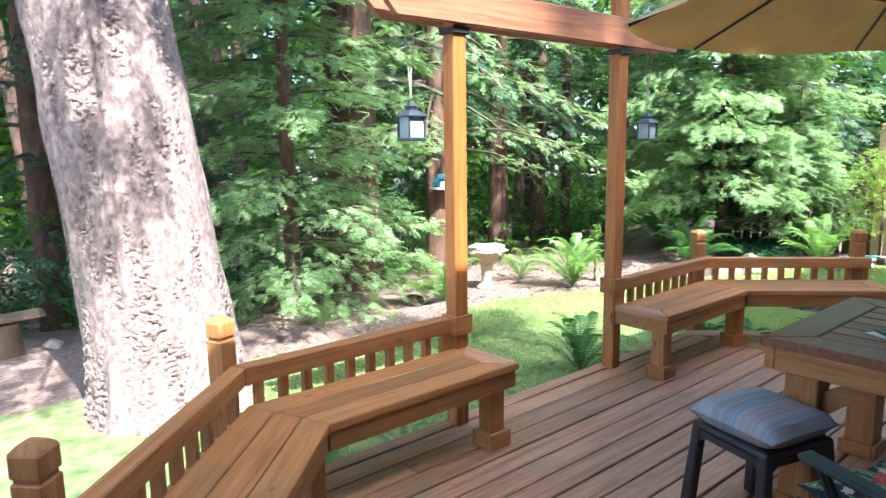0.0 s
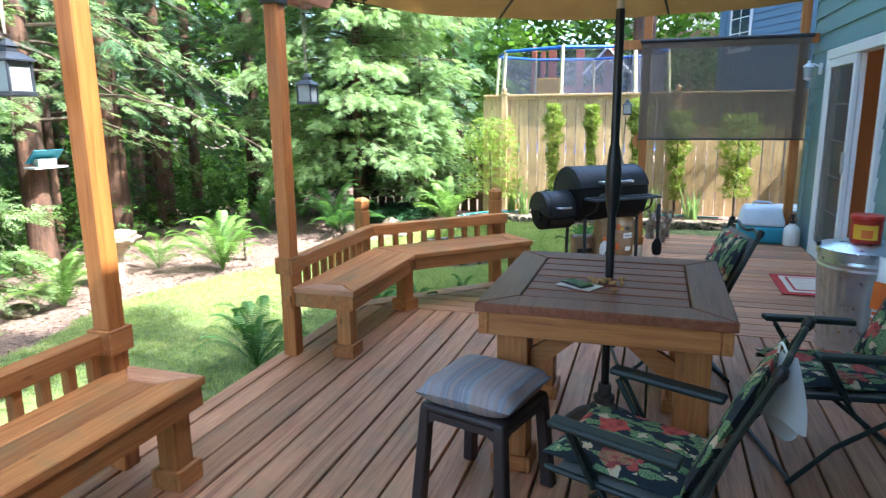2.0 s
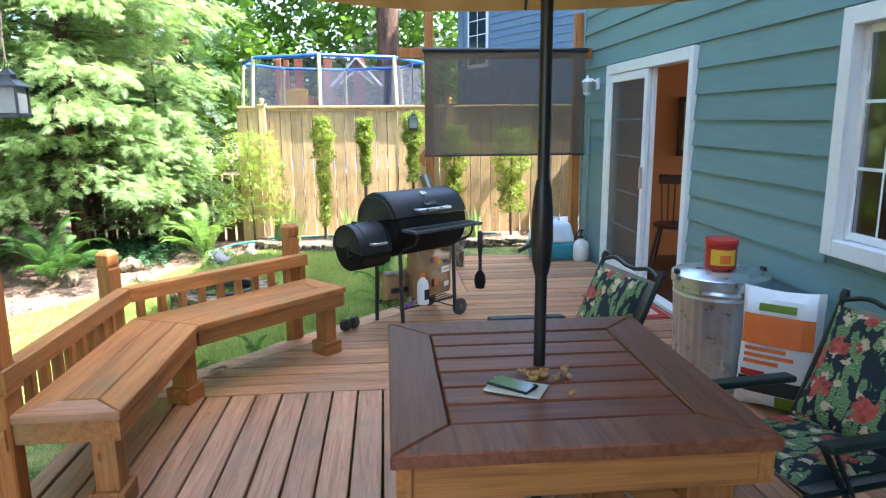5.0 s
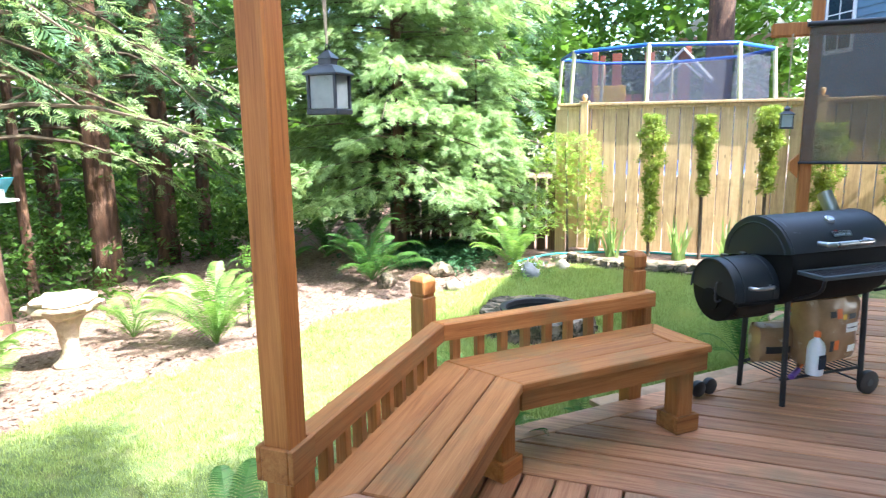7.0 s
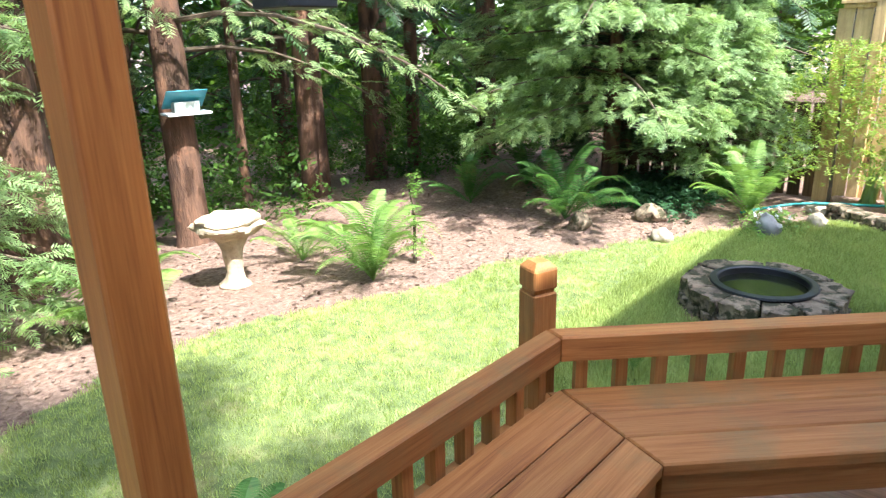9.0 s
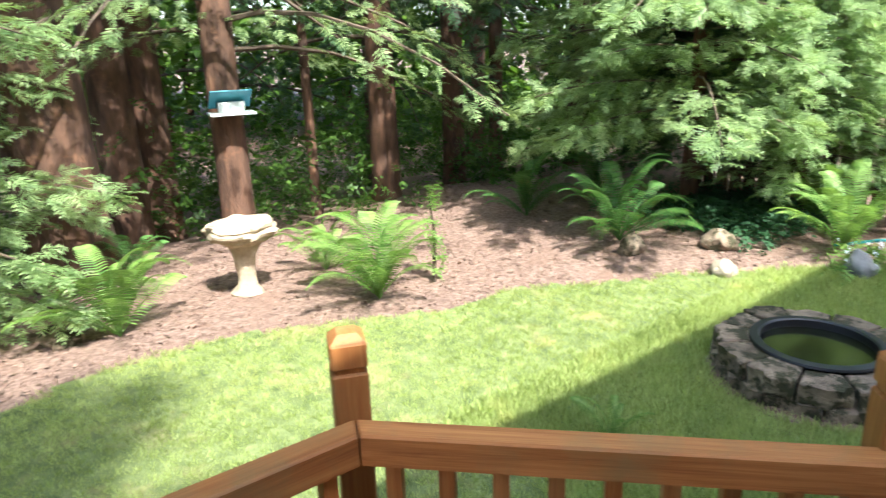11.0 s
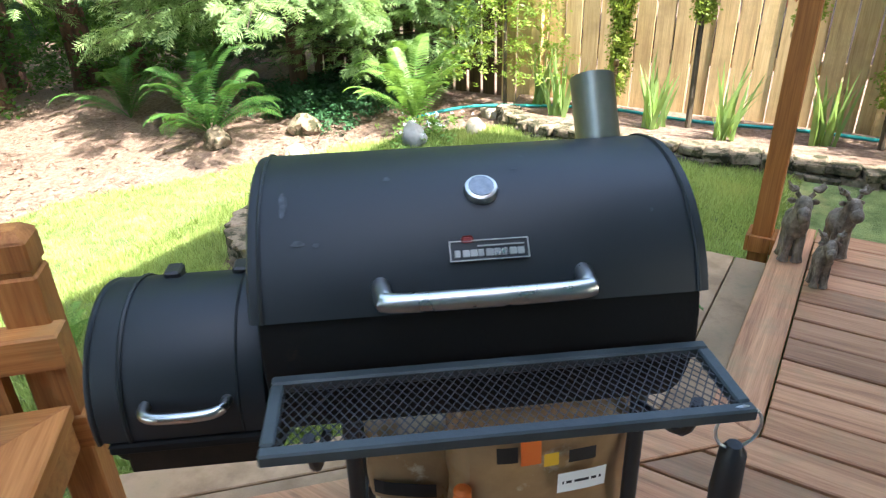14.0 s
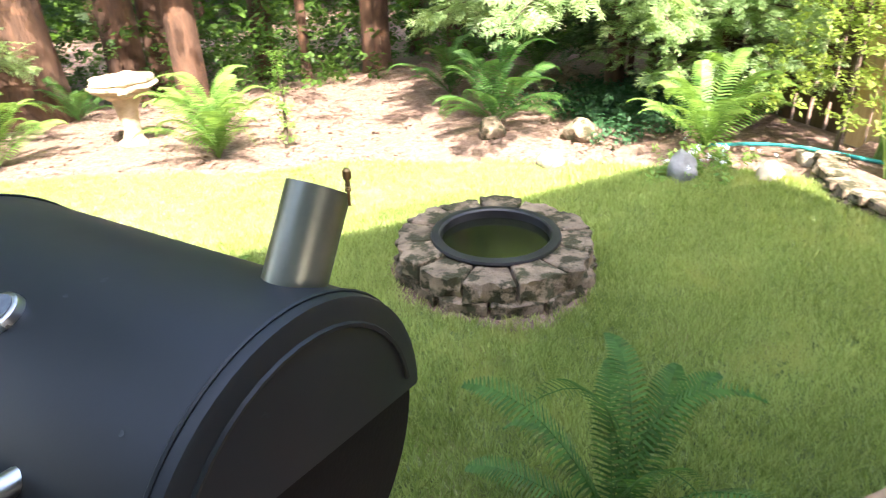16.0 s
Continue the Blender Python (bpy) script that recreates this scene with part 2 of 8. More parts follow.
BENCH_R = timber("bench_stain_slant_other", (0.20, 0.066, 0.017), (0.36, 0.138, 0.037), (0.47, 0.212, 0.066), -45, 0, 0.58, 0.15, (0.21, 0.145, 0.058), 0.6, 0.28)
BENCH_Z = timber("bench_stain_upright", (0.20, 0.066, 0.017), (0.36, 0.138, 0.037), (0.47, 0.212, 0.066), 0, 2, 0.58, 0.15, (0.21, 0.145, 0.058), 0.6, 0.28)
POST = timber("post_stain", (0.20, 0.058, 0.011), (0.39, 0.135, 0.028), (0.52, 0.205, 0.05), 0, 2, 0.5, 0.1, None, 0.7)
BEAM = timber("beam_stain", (0.18, 0.062, 0.026), (0.31, 0.122, 0.056), (0.42, 0.19, 0.095), 0, 0, 0.5, 0.1, None, 0.7)
TABLE = timber("table_stain", (0.12, 0.030, 0.013), (0.24, 0.066, 0.028), (0.33, 0.112, 0.05), 0, 1, 0.38, 0.18, None, 0.4, 0.3)
TABLE_RIM = timber("table_rim_stain", (0.11, 0.034, 0.016), (0.22, 0.072, 0.034), (0.30, 0.115, 0.058), 0, 0, 0.38, 0.12, None, 0.4, 0.3)
APRON = timber("cedar_apron", (0.22, 0.072, 0.017), (0.42, 0.15, 0.036), (0.54, 0.23, 0.066), 0, 1, 0.5, 0.08, None, 0.9)
APRON_X = timber("cedar_apron_side", (0.22, 0.072, 0.017), (0.42, 0.15, 0.036), (0.54, 0.23, 0.066), 0, 0, 0.5, 0.08, None, 0.9)
APRON_Z = timber("cedar_leg", (0.22, 0.072, 0.017), (0.42, 0.15, 0.036), (0.54, 0.23, 0.066), 0, 2, 0.5, 0.08, None, 0.9)
FENCE = timber("fence_cedar", (0.36, 0.215, 0.095), (0.60, 0.40, 0.19), (0.74, 0.53, 0.285), 0, 2, 0.75, 0.2, (0.36, 0.23, 0.11), 0.8)
# dark timber; on the pickets it paints in the hemlock's shade
DARK_TIMBER = timber("old_fence_wood", (0.05, 0.033, 0.019), (0.105, 0.068, 0.037), (0.17, 0.11, 0.06), 0, 2, 0.85, 0.2)
SIDING = surface("teal_siding", (0.165, 0.27, 0.275), (0.20, 0.315, 0.315), 3, 26, 0.5, 0.28, (1, 1, 16), vary=0.03, dist=0.003)
NEIGH = surface("blue_siding", (0.14, 0.225, 0.30), (0.18, 0.275, 0.35), 2, 30, 0.6, 0.2, (1, 1, 10))
WHITE = surface("white_vinyl", (0.72, 0.73, 0.72), (0.82, 0.82, 0.80), 3, 60, 0.35, 0.05)
BARK = surface("fir_bark", (0.12, 0.08, 0.064), (0.43, 0.315, 0.268), 26, 90, 0.9, 0.8, (1, 1, 0.7), dist=0.010, stain=(0.26, 0.12, 0.07), stain_at=(0.68, 0.74), stain_scale=9)
BARK2 = surface("woodland_bark", (0.045, 0.026, 0.018), (0.20, 0.108, 0.066), 10, 40, 0.9, 1.0, (1, 1, 0.25), dist=0.02, stain=(0.22, 0.11, 0.06), stain_at=(0.58, 0.7), stain_scale=4)
TWIG = surface("twig_bark", (0.06, 0.045, 0.03), (0.16, 0.12, 0.08), 12, 50, 0.9, 0.5)
SOIL = surface("bark_mulch", (0.13, 0.078, 0.056), (0.40, 0.285, 0.222), 26, 120, 0.95, 1.0, dist=0.014, stain=(0.22, 0.135, 0.095), stain_at=(0.52, 0.70), stain_scale=1.6)
TURF = surface("turf_soil", (0.10, 0.14, 0.04), (0.33, 0.385, 0.15), 9, 110, 0.9, 1.0, dist=0.02, stain=(0.42, 0.36, 0.15), stain_at=(0.54, 0.72), stain_scale=2.2)
BLADE = foliage("grass_blade", (0.055, 0.10, 0.016), (0.62, 0.70, 0.27), 0.45, brown=(0.46, 0.40, 0.14), brown_scale=2.6)
STONE = surface("concrete_block", (0.12, 0.09, 0.06), (0.40, 0.315, 0.225), 9, 60, 0.9, 1.0, dist=0.014, vary=0.22, stain=(0.045, 0.042, 0.018), stain_at=(0.47, 0.56), stain_scale=11)
CAST = surface("cast_stone", (0.30, 0.24, 0.165), (0.56, 0.47, 0.35), 9, 50, 0.9, 0.9, dist=0.01, stain=(0.24, 0.18, 0.11), stain_at=(0.54, 0.68), stain_scale=9)
ROCK = surface("grey_rock", (0.20, 0.20, 0.20), (0.36, 0.36, 0.36), 6, 60, 0.85, 0.7, dist=0.01)
PALE_ROCK = surface("pale_rock", (0.30, 0.25, 0.18), (0.48, 0.42, 0.32), 6, 60, 0.85, 0.7, dist=0.01, vary=0.15)
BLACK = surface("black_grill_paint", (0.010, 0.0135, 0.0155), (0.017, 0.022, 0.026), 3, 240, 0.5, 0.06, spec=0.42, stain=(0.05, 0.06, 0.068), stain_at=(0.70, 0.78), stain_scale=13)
DEEP_BLACK = surface("sooty_steel", (0.004, 0.004, 0.004), (0.011, 0.010, 0.009), 7, 120, 0.75, 0.3, spec=0.2, stain=(0.035, 0.02, 0.01), stain_at=(0.66, 0.76), stain_scale=9)
IRON = surface("black_iron", (0.012, 0.012, 0.013), (0.03, 0.03, 0.032), 9, 150, 0.5, 0.2, spec=0.5)
SHELF = surface("shelf_iron", (0.03, 0.04, 0.042), (0.07, 0.085, 0.088), 9, 150, 0.5, 0.2, spec=0.5)
CHROME = surface("brushed_chrome", (0.44, 0.44, 0.43), (0.58, 0.57, 0.55), 20, 200, 0.3, 0.02, metal=1.0)
STACK = surface("stack_steel", (0.20, 0.20, 0.155), (0.34, 0.33, 0.26), 6, 150, 0.36, 0.05, metal=0.8)
GALV = surface("galvanised_steel", (0.50, 0.53, 0.55), (0.70, 0.73, 0.75), 12, 60, 0.3, 0.05, metal=0.9)
BROWN_PLASTIC = surface("brown_resin", (0.035, 0.025, 0.024), (0.05, 0.038, 0.036), 8, 150, 0.45, 0.08)
GREEN_TUBE = surface("green_powder_coat", (0.012, 0.022, 0.018), (0.025, 0.04, 0.034), 8, 150, 0.45, 0.05)
CANVAS = surface("tan_canvas", (0.46, 0.34, 0.16), (0.56, 0.42, 0.21), 5, 250, 0.85, 0.1)
SLING = surface("grey_sling", (0.22, 0.21, 0.18), (0.32, 0.31, 0.27), 8, 250, 0.9, 0.3)
POLE = surface("umbrella_pole", (0.014, 0.013, 0.013), (0.028, 0.026, 0.026), 8, 100, 0.4, 0.05)
RED = surface("red_plastic", (0.42, 0.03, 0.02), (0.55, 0.05, 0.03), 8, 100, 0.35, 0.05)
YELLOW = surface("yellow_label", (0.75, 0.42, 0.03), (0.85, 0.55, 0.06), 8, 100, 0.5, 0.02)
BLUE_TUB = surface("teal_plastic", (0.05, 0.26, 0.33), (0.08, 0.34, 0.42), 6, 100, 0.35, 0.03)
PALE_TUB = surface("pale_plastic", (0.62, 0.68, 0.72), (0.74, 0.79, 0.82), 6, 100, 0.3, 0.03)
CREAM = surface("cream_plastic", (0.66, 0.62, 0.53), (0.76, 0.73, 0.65), 6, 100, 0.4, 0.03)
PAPER = surface("white_paper", (0.78, 0.77, 0.72), (0.86, 0.85, 0.80), 6, 100, 0.7, 0.05)
ORANGE = surface("orange_print", (0.70, 0.16, 0.03), (0.80, 0.25, 0.05), 6, 90, 0.5, 0.05)
KRAFT = surface("kraft_paper", (0.26, 0.155, 0.07), (0.44, 0.29, 0.15), 5, 40, 0.3, 0.5, stain=(0.55, 0.45, 0.32), stain_at=(0.62, 0.68), stain_scale=7)
FLORAL = floral("floral_print", (0.012, 0.022, 0.030), (0.045, 0.115, 0.065), (0.56, 0.10, 0.07), (0.60, 0.50, 0.34))
STRIPE = striped("striped_cushion_cloth", [(0.17, 0.19, 0.22), (0.30, 0.31, 0.32), (0.34, 0.26, 0.225), (0.19, 0.20, 0.23), (0.36, 0.35, 0.34)], 1, 22.0)
MESH_CLOTH = weave("sun_shade_mesh", (0.15, 0.112, 0.078), 0.42)
SCREEN_MESH = weave("insect_screen", (0.06, 0.06, 0.055), 0.5)
NET = weave("trampoline_net", (0.045, 0.05, 0.07), 0.42)
PANE = glass("window_pane")
FROST = surface("frosted_glass", (0.30, 0.33, 0.31), (0.44, 0.47, 0.44), 10, 90, 0.3, 0.03)
WALL_IN = surface("amber_wall_paint", (0.40, 0.17, 0.05), (0.46, 0.20, 0.065), 2, 80, 0.7, 0.05)
DARKWOOD = surface("dark_wood", (0.045, 0.02, 0.012), (0.09, 0.042, 0.024), 6, 60, 0.4, 0.1)
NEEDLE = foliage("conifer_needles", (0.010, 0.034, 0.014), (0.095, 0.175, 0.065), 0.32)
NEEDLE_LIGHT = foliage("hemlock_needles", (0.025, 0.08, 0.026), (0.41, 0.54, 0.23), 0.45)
NEEDLE_YELLOW = foliage("young_cedar_needles", (0.10, 0.15, 0.02), (0.33, 0.40, 0.06), 0.4)
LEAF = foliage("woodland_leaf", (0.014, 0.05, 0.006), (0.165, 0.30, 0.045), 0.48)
# darker copy of LEAF: the woodland's shade is put into the colour
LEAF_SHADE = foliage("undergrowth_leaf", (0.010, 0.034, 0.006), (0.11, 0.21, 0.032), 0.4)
LEAF_LIME = foliage("lime_leaf", (0.16, 0.25, 0.04), (0.34, 0.42, 0.09), 0.55)
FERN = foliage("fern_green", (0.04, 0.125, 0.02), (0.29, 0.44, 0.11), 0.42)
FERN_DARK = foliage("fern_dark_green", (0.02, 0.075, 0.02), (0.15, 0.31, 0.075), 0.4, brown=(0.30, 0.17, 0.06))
IVY = foliage("ivy_leaf", (0.015, 0.06, 0.02), (0.06, 0.14, 0.06), 0.3)
IRIS = foliage("iris_leaf", (0.11, 0.20, 0.055), (0.32, 0.44, 0.16), 0.48)
HOSE_GREEN = surface("green_hose", (0.42, 0.50, 0.26), (0.58, 0.66, 0.38), 5, 80, 0.45, 0.05)
HOSE_TEAL = surface("teal_hose", (0.03, 0.28, 0.28), (0.05, 0.38, 0.36), 5, 80, 0.45, 0.05)
STATUE = surface("antiqued_resin", (0.09, 0.065, 0.045), (0.44, 0.355, 0.265), 20, 60, 0.8, 0.9, dist=0.01)
TILE_WATER = surface("still_water", (0.006, 0.008, 0.004), (0.016, 0.018, 0.008), 4, 20, 0.08, 0.05, spec=0.6)
MAT_RED = surface("red_rug", (0.36, 0.035, 0.03), (0.46, 0.055, 0.045), 8, 200, 0.95, 0.4)
RUG_CREAM = surface("cream_rug", (0.5, 0.42, 0.33), (0.62, 0.54, 0.44), 8, 200, 0.95, 0.4)
PLAY_WOOD = surface("play_set_cedar", (0.42, 0.13, 0.07), (0.52, 0.19, 0.10), 4, 60, 0.7, 0.1)
BLUE_PAD = surface("blue_vinyl", (0.03, 0.12, 0.42), (0.05, 0.17, 0.52), 4, 60, 0.5, 0.1)
POLE_PAD = surface("pale_yellow_foam", (0.62, 0.58, 0.33), (0.74, 0.70, 0.45), 4, 60, 0.7, 0.1)
NUT = surface("peanut_shell", (0.44, 0.25, 0.09), (0.58, 0.37, 0.16), 30, 150, 0.8, 0.6)
SCREEN_DARK = surface("phone_glass", (0.01, 0.02, 0.035), (0.03, 0.06, 0.09), 20, 100, 0.08, 0.0)
PINK = foliage("pink_petal", (0.5, 0.03, 0.09), (0.75, 0.12, 0.22), 0.3)
GOLD = foliage("yellow_petal", (0.65, 0.30, 0.01), (0.85, 0.52, 0.03), 0.3)


# ---- building helpers ----
def part(name, bm, material, parent=None, label="", smooth=False):
    me = bpy.data.meshes.new(name)
    bmesh.ops.recalc_face_normals(bm, faces=bm.faces)
    bm.to_mesh(me)
    bm.free()
    me.materials.append(material)
    if smooth:
        me.polygons.foreach_set("use_smooth", [True] * len(me.polygons))
        me.set_sharp_from_angle(angle=radians(40))
    ob = new(name, me)
    ob.parent = parent
    if label:
        tagged(ob, label)
    return ob


def again(ob, parent, m=None):
    o = new(ob.name.split(".")[0], ob.data)
    o.parent = parent
    if m is not None:
        o.matrix_basis = m
    return o


def thing(name, label, category, m=None, group="", kind=""):
    ob = new(name)
    ob.empty_display_size = 0.1
    if m is not None:
        ob.matrix_basis = m
    return tagged(ob, label, category, group, kind)


def box(x0, x1, y0, y1, z0, z1, bevel=0.004, bm=None, m=None, seg=1):
    bm = bm or bmesh.new()
    ret = bmesh.ops.create_cube(bm, size=1.0, matrix=Matrix.LocRotScale(((x0 + x1) / 2, (y0 + y1) / 2, (z0 + z1) / 2), None, (abs(x1 - x0), abs(y1 - y0), abs(z1 - z0))))
    vs = ret["verts"]
    if m is not None:
        bmesh.ops.transform(bm, matrix=m, verts=vs)
    if bevel:
        es = list({e for v in vs for e in v.link_edges})
        bmesh.ops.bevel(bm, geom=es, offset=bevel, segments=seg, affect="EDGES", profile=0.5)
    return bm


def slab(pts, z0, z1, bevel=0.004, bm=None):
    """An upright prism over a flat outline."""
    bm = bm or bmesh.new()
    lo = [bm.verts.new((x, y, z0)) for x, y in pts]
    hi = [bm.verts.new((x, y, z1)) for x, y in pts]
    n = len(pts)
    top = bm.faces.new(hi)
    bm.faces.new(lo[::-1])
    for i in range(n):
        bm.faces.new((lo[i], lo[(i + 1) % n], hi[(i + 1) % n], hi[i]))
    if bevel:
        bmesh.ops.bevel(bm, geom=list(top.edges), offset=bevel, segments=1, affect="EDGES")
    return bm


def tube(points, r, seg=8, bm=None, caps=True):
    """A round bar along a line of points; r may be a number or one for each point."""
    bm = bm or bmesh.new()
    pts = [Vector(p) for p in points]
    rs = r if isinstance(r, (list, tuple)) else [r] * len(pts)
    rings, side = [], None
    for i, p in enumerate(pts):
        d = (pts[min(i + 1, len(pts) - 1)] - pts[max(i - 1, 0)]).normalized()
        if side is None:
            side = d.orthogonal().normalized()
        side = (side - d * side.dot(d)).normalized()
        up = d.cross(side)
        rings.append([bm.verts.new(p + (side * math.cos(a) + up * math.sin(a)) * rs[i]) for a in (2 * math.pi * k / seg for k in range(seg))])
    for a, b in zip(rings, rings[1:]):
        for k in range(seg):
            bm.faces.new((a[k], a[(k + 1) % seg], b[(k + 1) % seg], b[k]))
    if caps:
        bm.faces.new(rings[0][::-1])
        bm.faces.new(rings[-1])
    return bm


def lathe(profile, seg=24, bm=None, m=None):
    """A turned body from (radius, height) pairs round z."""
    bm = bm or bmesh.new()
    made, rings = [], []
    for r, z in profile:
        if r < 1e-4:
            v = [bm.verts.new((0, 0, z))]
        else:
            v = [bm.verts.new((r * math.cos(2 * math.pi * k / seg), r * math.sin(2 * math.pi * k / seg), z)) for k in range(seg)]
        rings.append(v)
        made += v
    for a, b in zip(rings, rings[1:]):
        for k in range(seg):
            q = (k + 1) % seg
            if len(a) == 1 and len(b) == 1:
                continue
            if len(a) == 1:
                bm.faces.new((a[0], b[k], b[q]))
            elif len(b) == 1:
                bm.faces.new((a[k], a[q], b[0]))
            else:
                bm.faces.new((a[k], a[q], b[q], b[k]))
    if m is not None:
        bmesh.ops.transform(bm, matrix=m, verts=made)
    return bm


def smooth_line(points, n=6):
    """Catmull-Rom points through a few given ones."""
    p = [Vector(q) for q in points]
    out = []
    for i in range(len(p) - 1):
        a, b, c, d = p[max(i - 1, 0)], p[i], p[i + 1], p[min(i + 2, len(p) - 1)]
        for k in range(n):
            t = k / n
            out.append(0.5 * ((2 * b) + (c - a) * t + (2 * a - 5 * b + 4 * c - d) * t * t + (3 * b - a - 3 * c + d) * t ** 3))
    return out + [p[-1]]


def rock(sx, sy, sz, seed, sub=2, rough=0.25):
    bm = bmesh.new()
    bmesh.ops.create_icosphere(bm, subdivisions=sub, radius=1.0)
    for v in bm.verts:
        k = 1 + rough * noise.noise(v.co * 1.3 + Vector((seed * 7.1, seed * 3.3, seed)))
        k += rough * 0.5 * noise.noise(v.co * 3.1 + Vector((seed, seed * 5.7, 2)))
        v.co = Vector((v.co.x * sx * k, v.co.y * sy * k, v.co.z * sz * k))
    return bm


def ground_z(x, y):
    rise = 0.13 * min(1.0, max(0.0, (x - 9.6) / 1.7))
    fall = 0.06 * max(0.0, min(y, 15.0) - 7.1) + 0.12 * max(0.0, min(y, 15.0) - 9.9)
    swell = 0.04 * noise.noise(Vector((x * 0.35, y * 0.35, 0.0))) if y > 7.5 else 0.0
    return -0.28 + rise - fall + swell


# ---- ground ----
def build_ground():
    bm = bmesh.new()
    xs = [-400, -120, -50, -25] + [-14 + 0.5 * i for i in range(85)] + [45, 70, 140, 400]
    ys = [-400, -120, -50, -25] + [-12 + 0.5 * i for i in range(77)] + [45, 70, 140, 400]
    grid = [[bm.verts.new((x, y, ground_z(x, y))) for x in xs] for y in ys]
    for j in range(len(ys) - 1):
        for i in range(len(xs) - 1):
            bm.faces.new((grid[j][i], grid[j][i + 1], grid[j + 1][i + 1], grid[j + 1][i]))
    ob = part("ground", bm, SOIL, smooth=True)
    tagged(ob, "reddish brown bark mulch and bare earth", "ground", kind="structure")


build_ground()

LAWN_EDGE = [(-9, 7.5), (-2, 7.6), (1.2, 7.55), (2.5, 7.5), (3.9, 7.5), (4.9, 7.4), (5.7, 7.35), (6.3, 7.58), (6.95, 7.6), (7.5, 7.4), (8.0, 7.15), (8.5, 6.92), (9.05, 6.95), (9.5, 6.65), (10.2, 6.2), (10.7, 5.72), (11.3, 5.15), (11.5, 4.65), (11.45, 3.4), (11.38, 2.4), (11.4, 0.2), (-9, 0.2)]
LAWN_LINE = [(p.x, p.y) for p in smooth_line([(x, y, 0) for x, y in LAWN_EDGE[:-2]], 4)] + LAWN_EDGE[-2:]


def in_lawn(x, y):
    hit = False
    n = len(LAWN_LINE)
    for i in range(n):
        x1, y1 = LAWN_LINE[i]
        x2, y2 = LAWN_LINE[(i + 1) % n]
        if (y1 > y) != (y2 > y) and x < (x2 - x1) * (y - y1) / (y2 - y1) + x1:
            hit = not hit
    return hit


def scatter(name, tv, tf, mats, material, parent=None, label="", kind=""):
    """Many copies of a small leaf shape, joined into one mesh."""
    tv = np.asarray(tv, float)
    mats = np.asarray(mats, float)
    n, k = len(mats), len(tv)
    v = np.einsum("nij,kj->nki", mats[:, :3, :3], tv) + mats[:, None, :3, 3]
    me = bpy.data.meshes.new(name)
    base = (np.arange(n) * k)[:, None]
    sizes = [len(f) for f in tf]
    flat = np.concatenate([np.array(f) for f in tf])
    allv = (base + flat[None, :]).ravel()
    tot = np.tile(np.array(sizes), n)
    st = np.concatenate([[0], np.cumsum(tot)[:-1]])
    me.vertices.add(n * k)
    me.vertices.foreach_set("co", v.reshape(-1).astype(np.float32))
    me.loops.add(len(allv))
    me.loops.foreach_set("vertex_index", allv.astype(np.int32))
    me.polygons.add(len(tot))
    me.polygons.foreach_set("loop_start", st.astype(np.int32))
    me.polygons.foreach_set("loop_total", tot.astype(np.int32))
    me.update(calc_edges=True)
    me.materials.append(material)
    ob = new(name, me)
    ob.parent = parent
    if label:
        tagged(ob, label)
    if kind:
        tagged(ob, kind=kind)
    return ob


def rot_mats(pos, yaw, pitch, roll, size):
    """Poses for scatter: turn about x (roll), then y (pitch), then z (yaw)."""
    cy, sy, cp, sp, cr, sr = np.cos(yaw), np.sin(yaw), np.cos(pitch), np.sin(pitch), np.cos(roll), np.sin(roll)
    m = np.zeros((len(pos), 4, 4))
    m[:, 0, 0], m[:, 0, 1], m[:, 0, 2] = cy * cp, cy * sp * sr - sy * cr, cy * sp * cr + sy * sr
    m[:, 1, 0], m[:, 1, 1], m[:, 1, 2] = sy * cp, sy * sp * sr + cy * cr, sy * sp * cr - cy * sr
    m[:, 2, 0], m[:, 2, 1], m[:, 2, 2] = -sp, cp * sr, cp * cr
    m[:, :3, :3] *= np.asarray(size)[:, None, None]
    m[:, :3, 3] = pos
    m[:, 3, 3] = 1
    return m


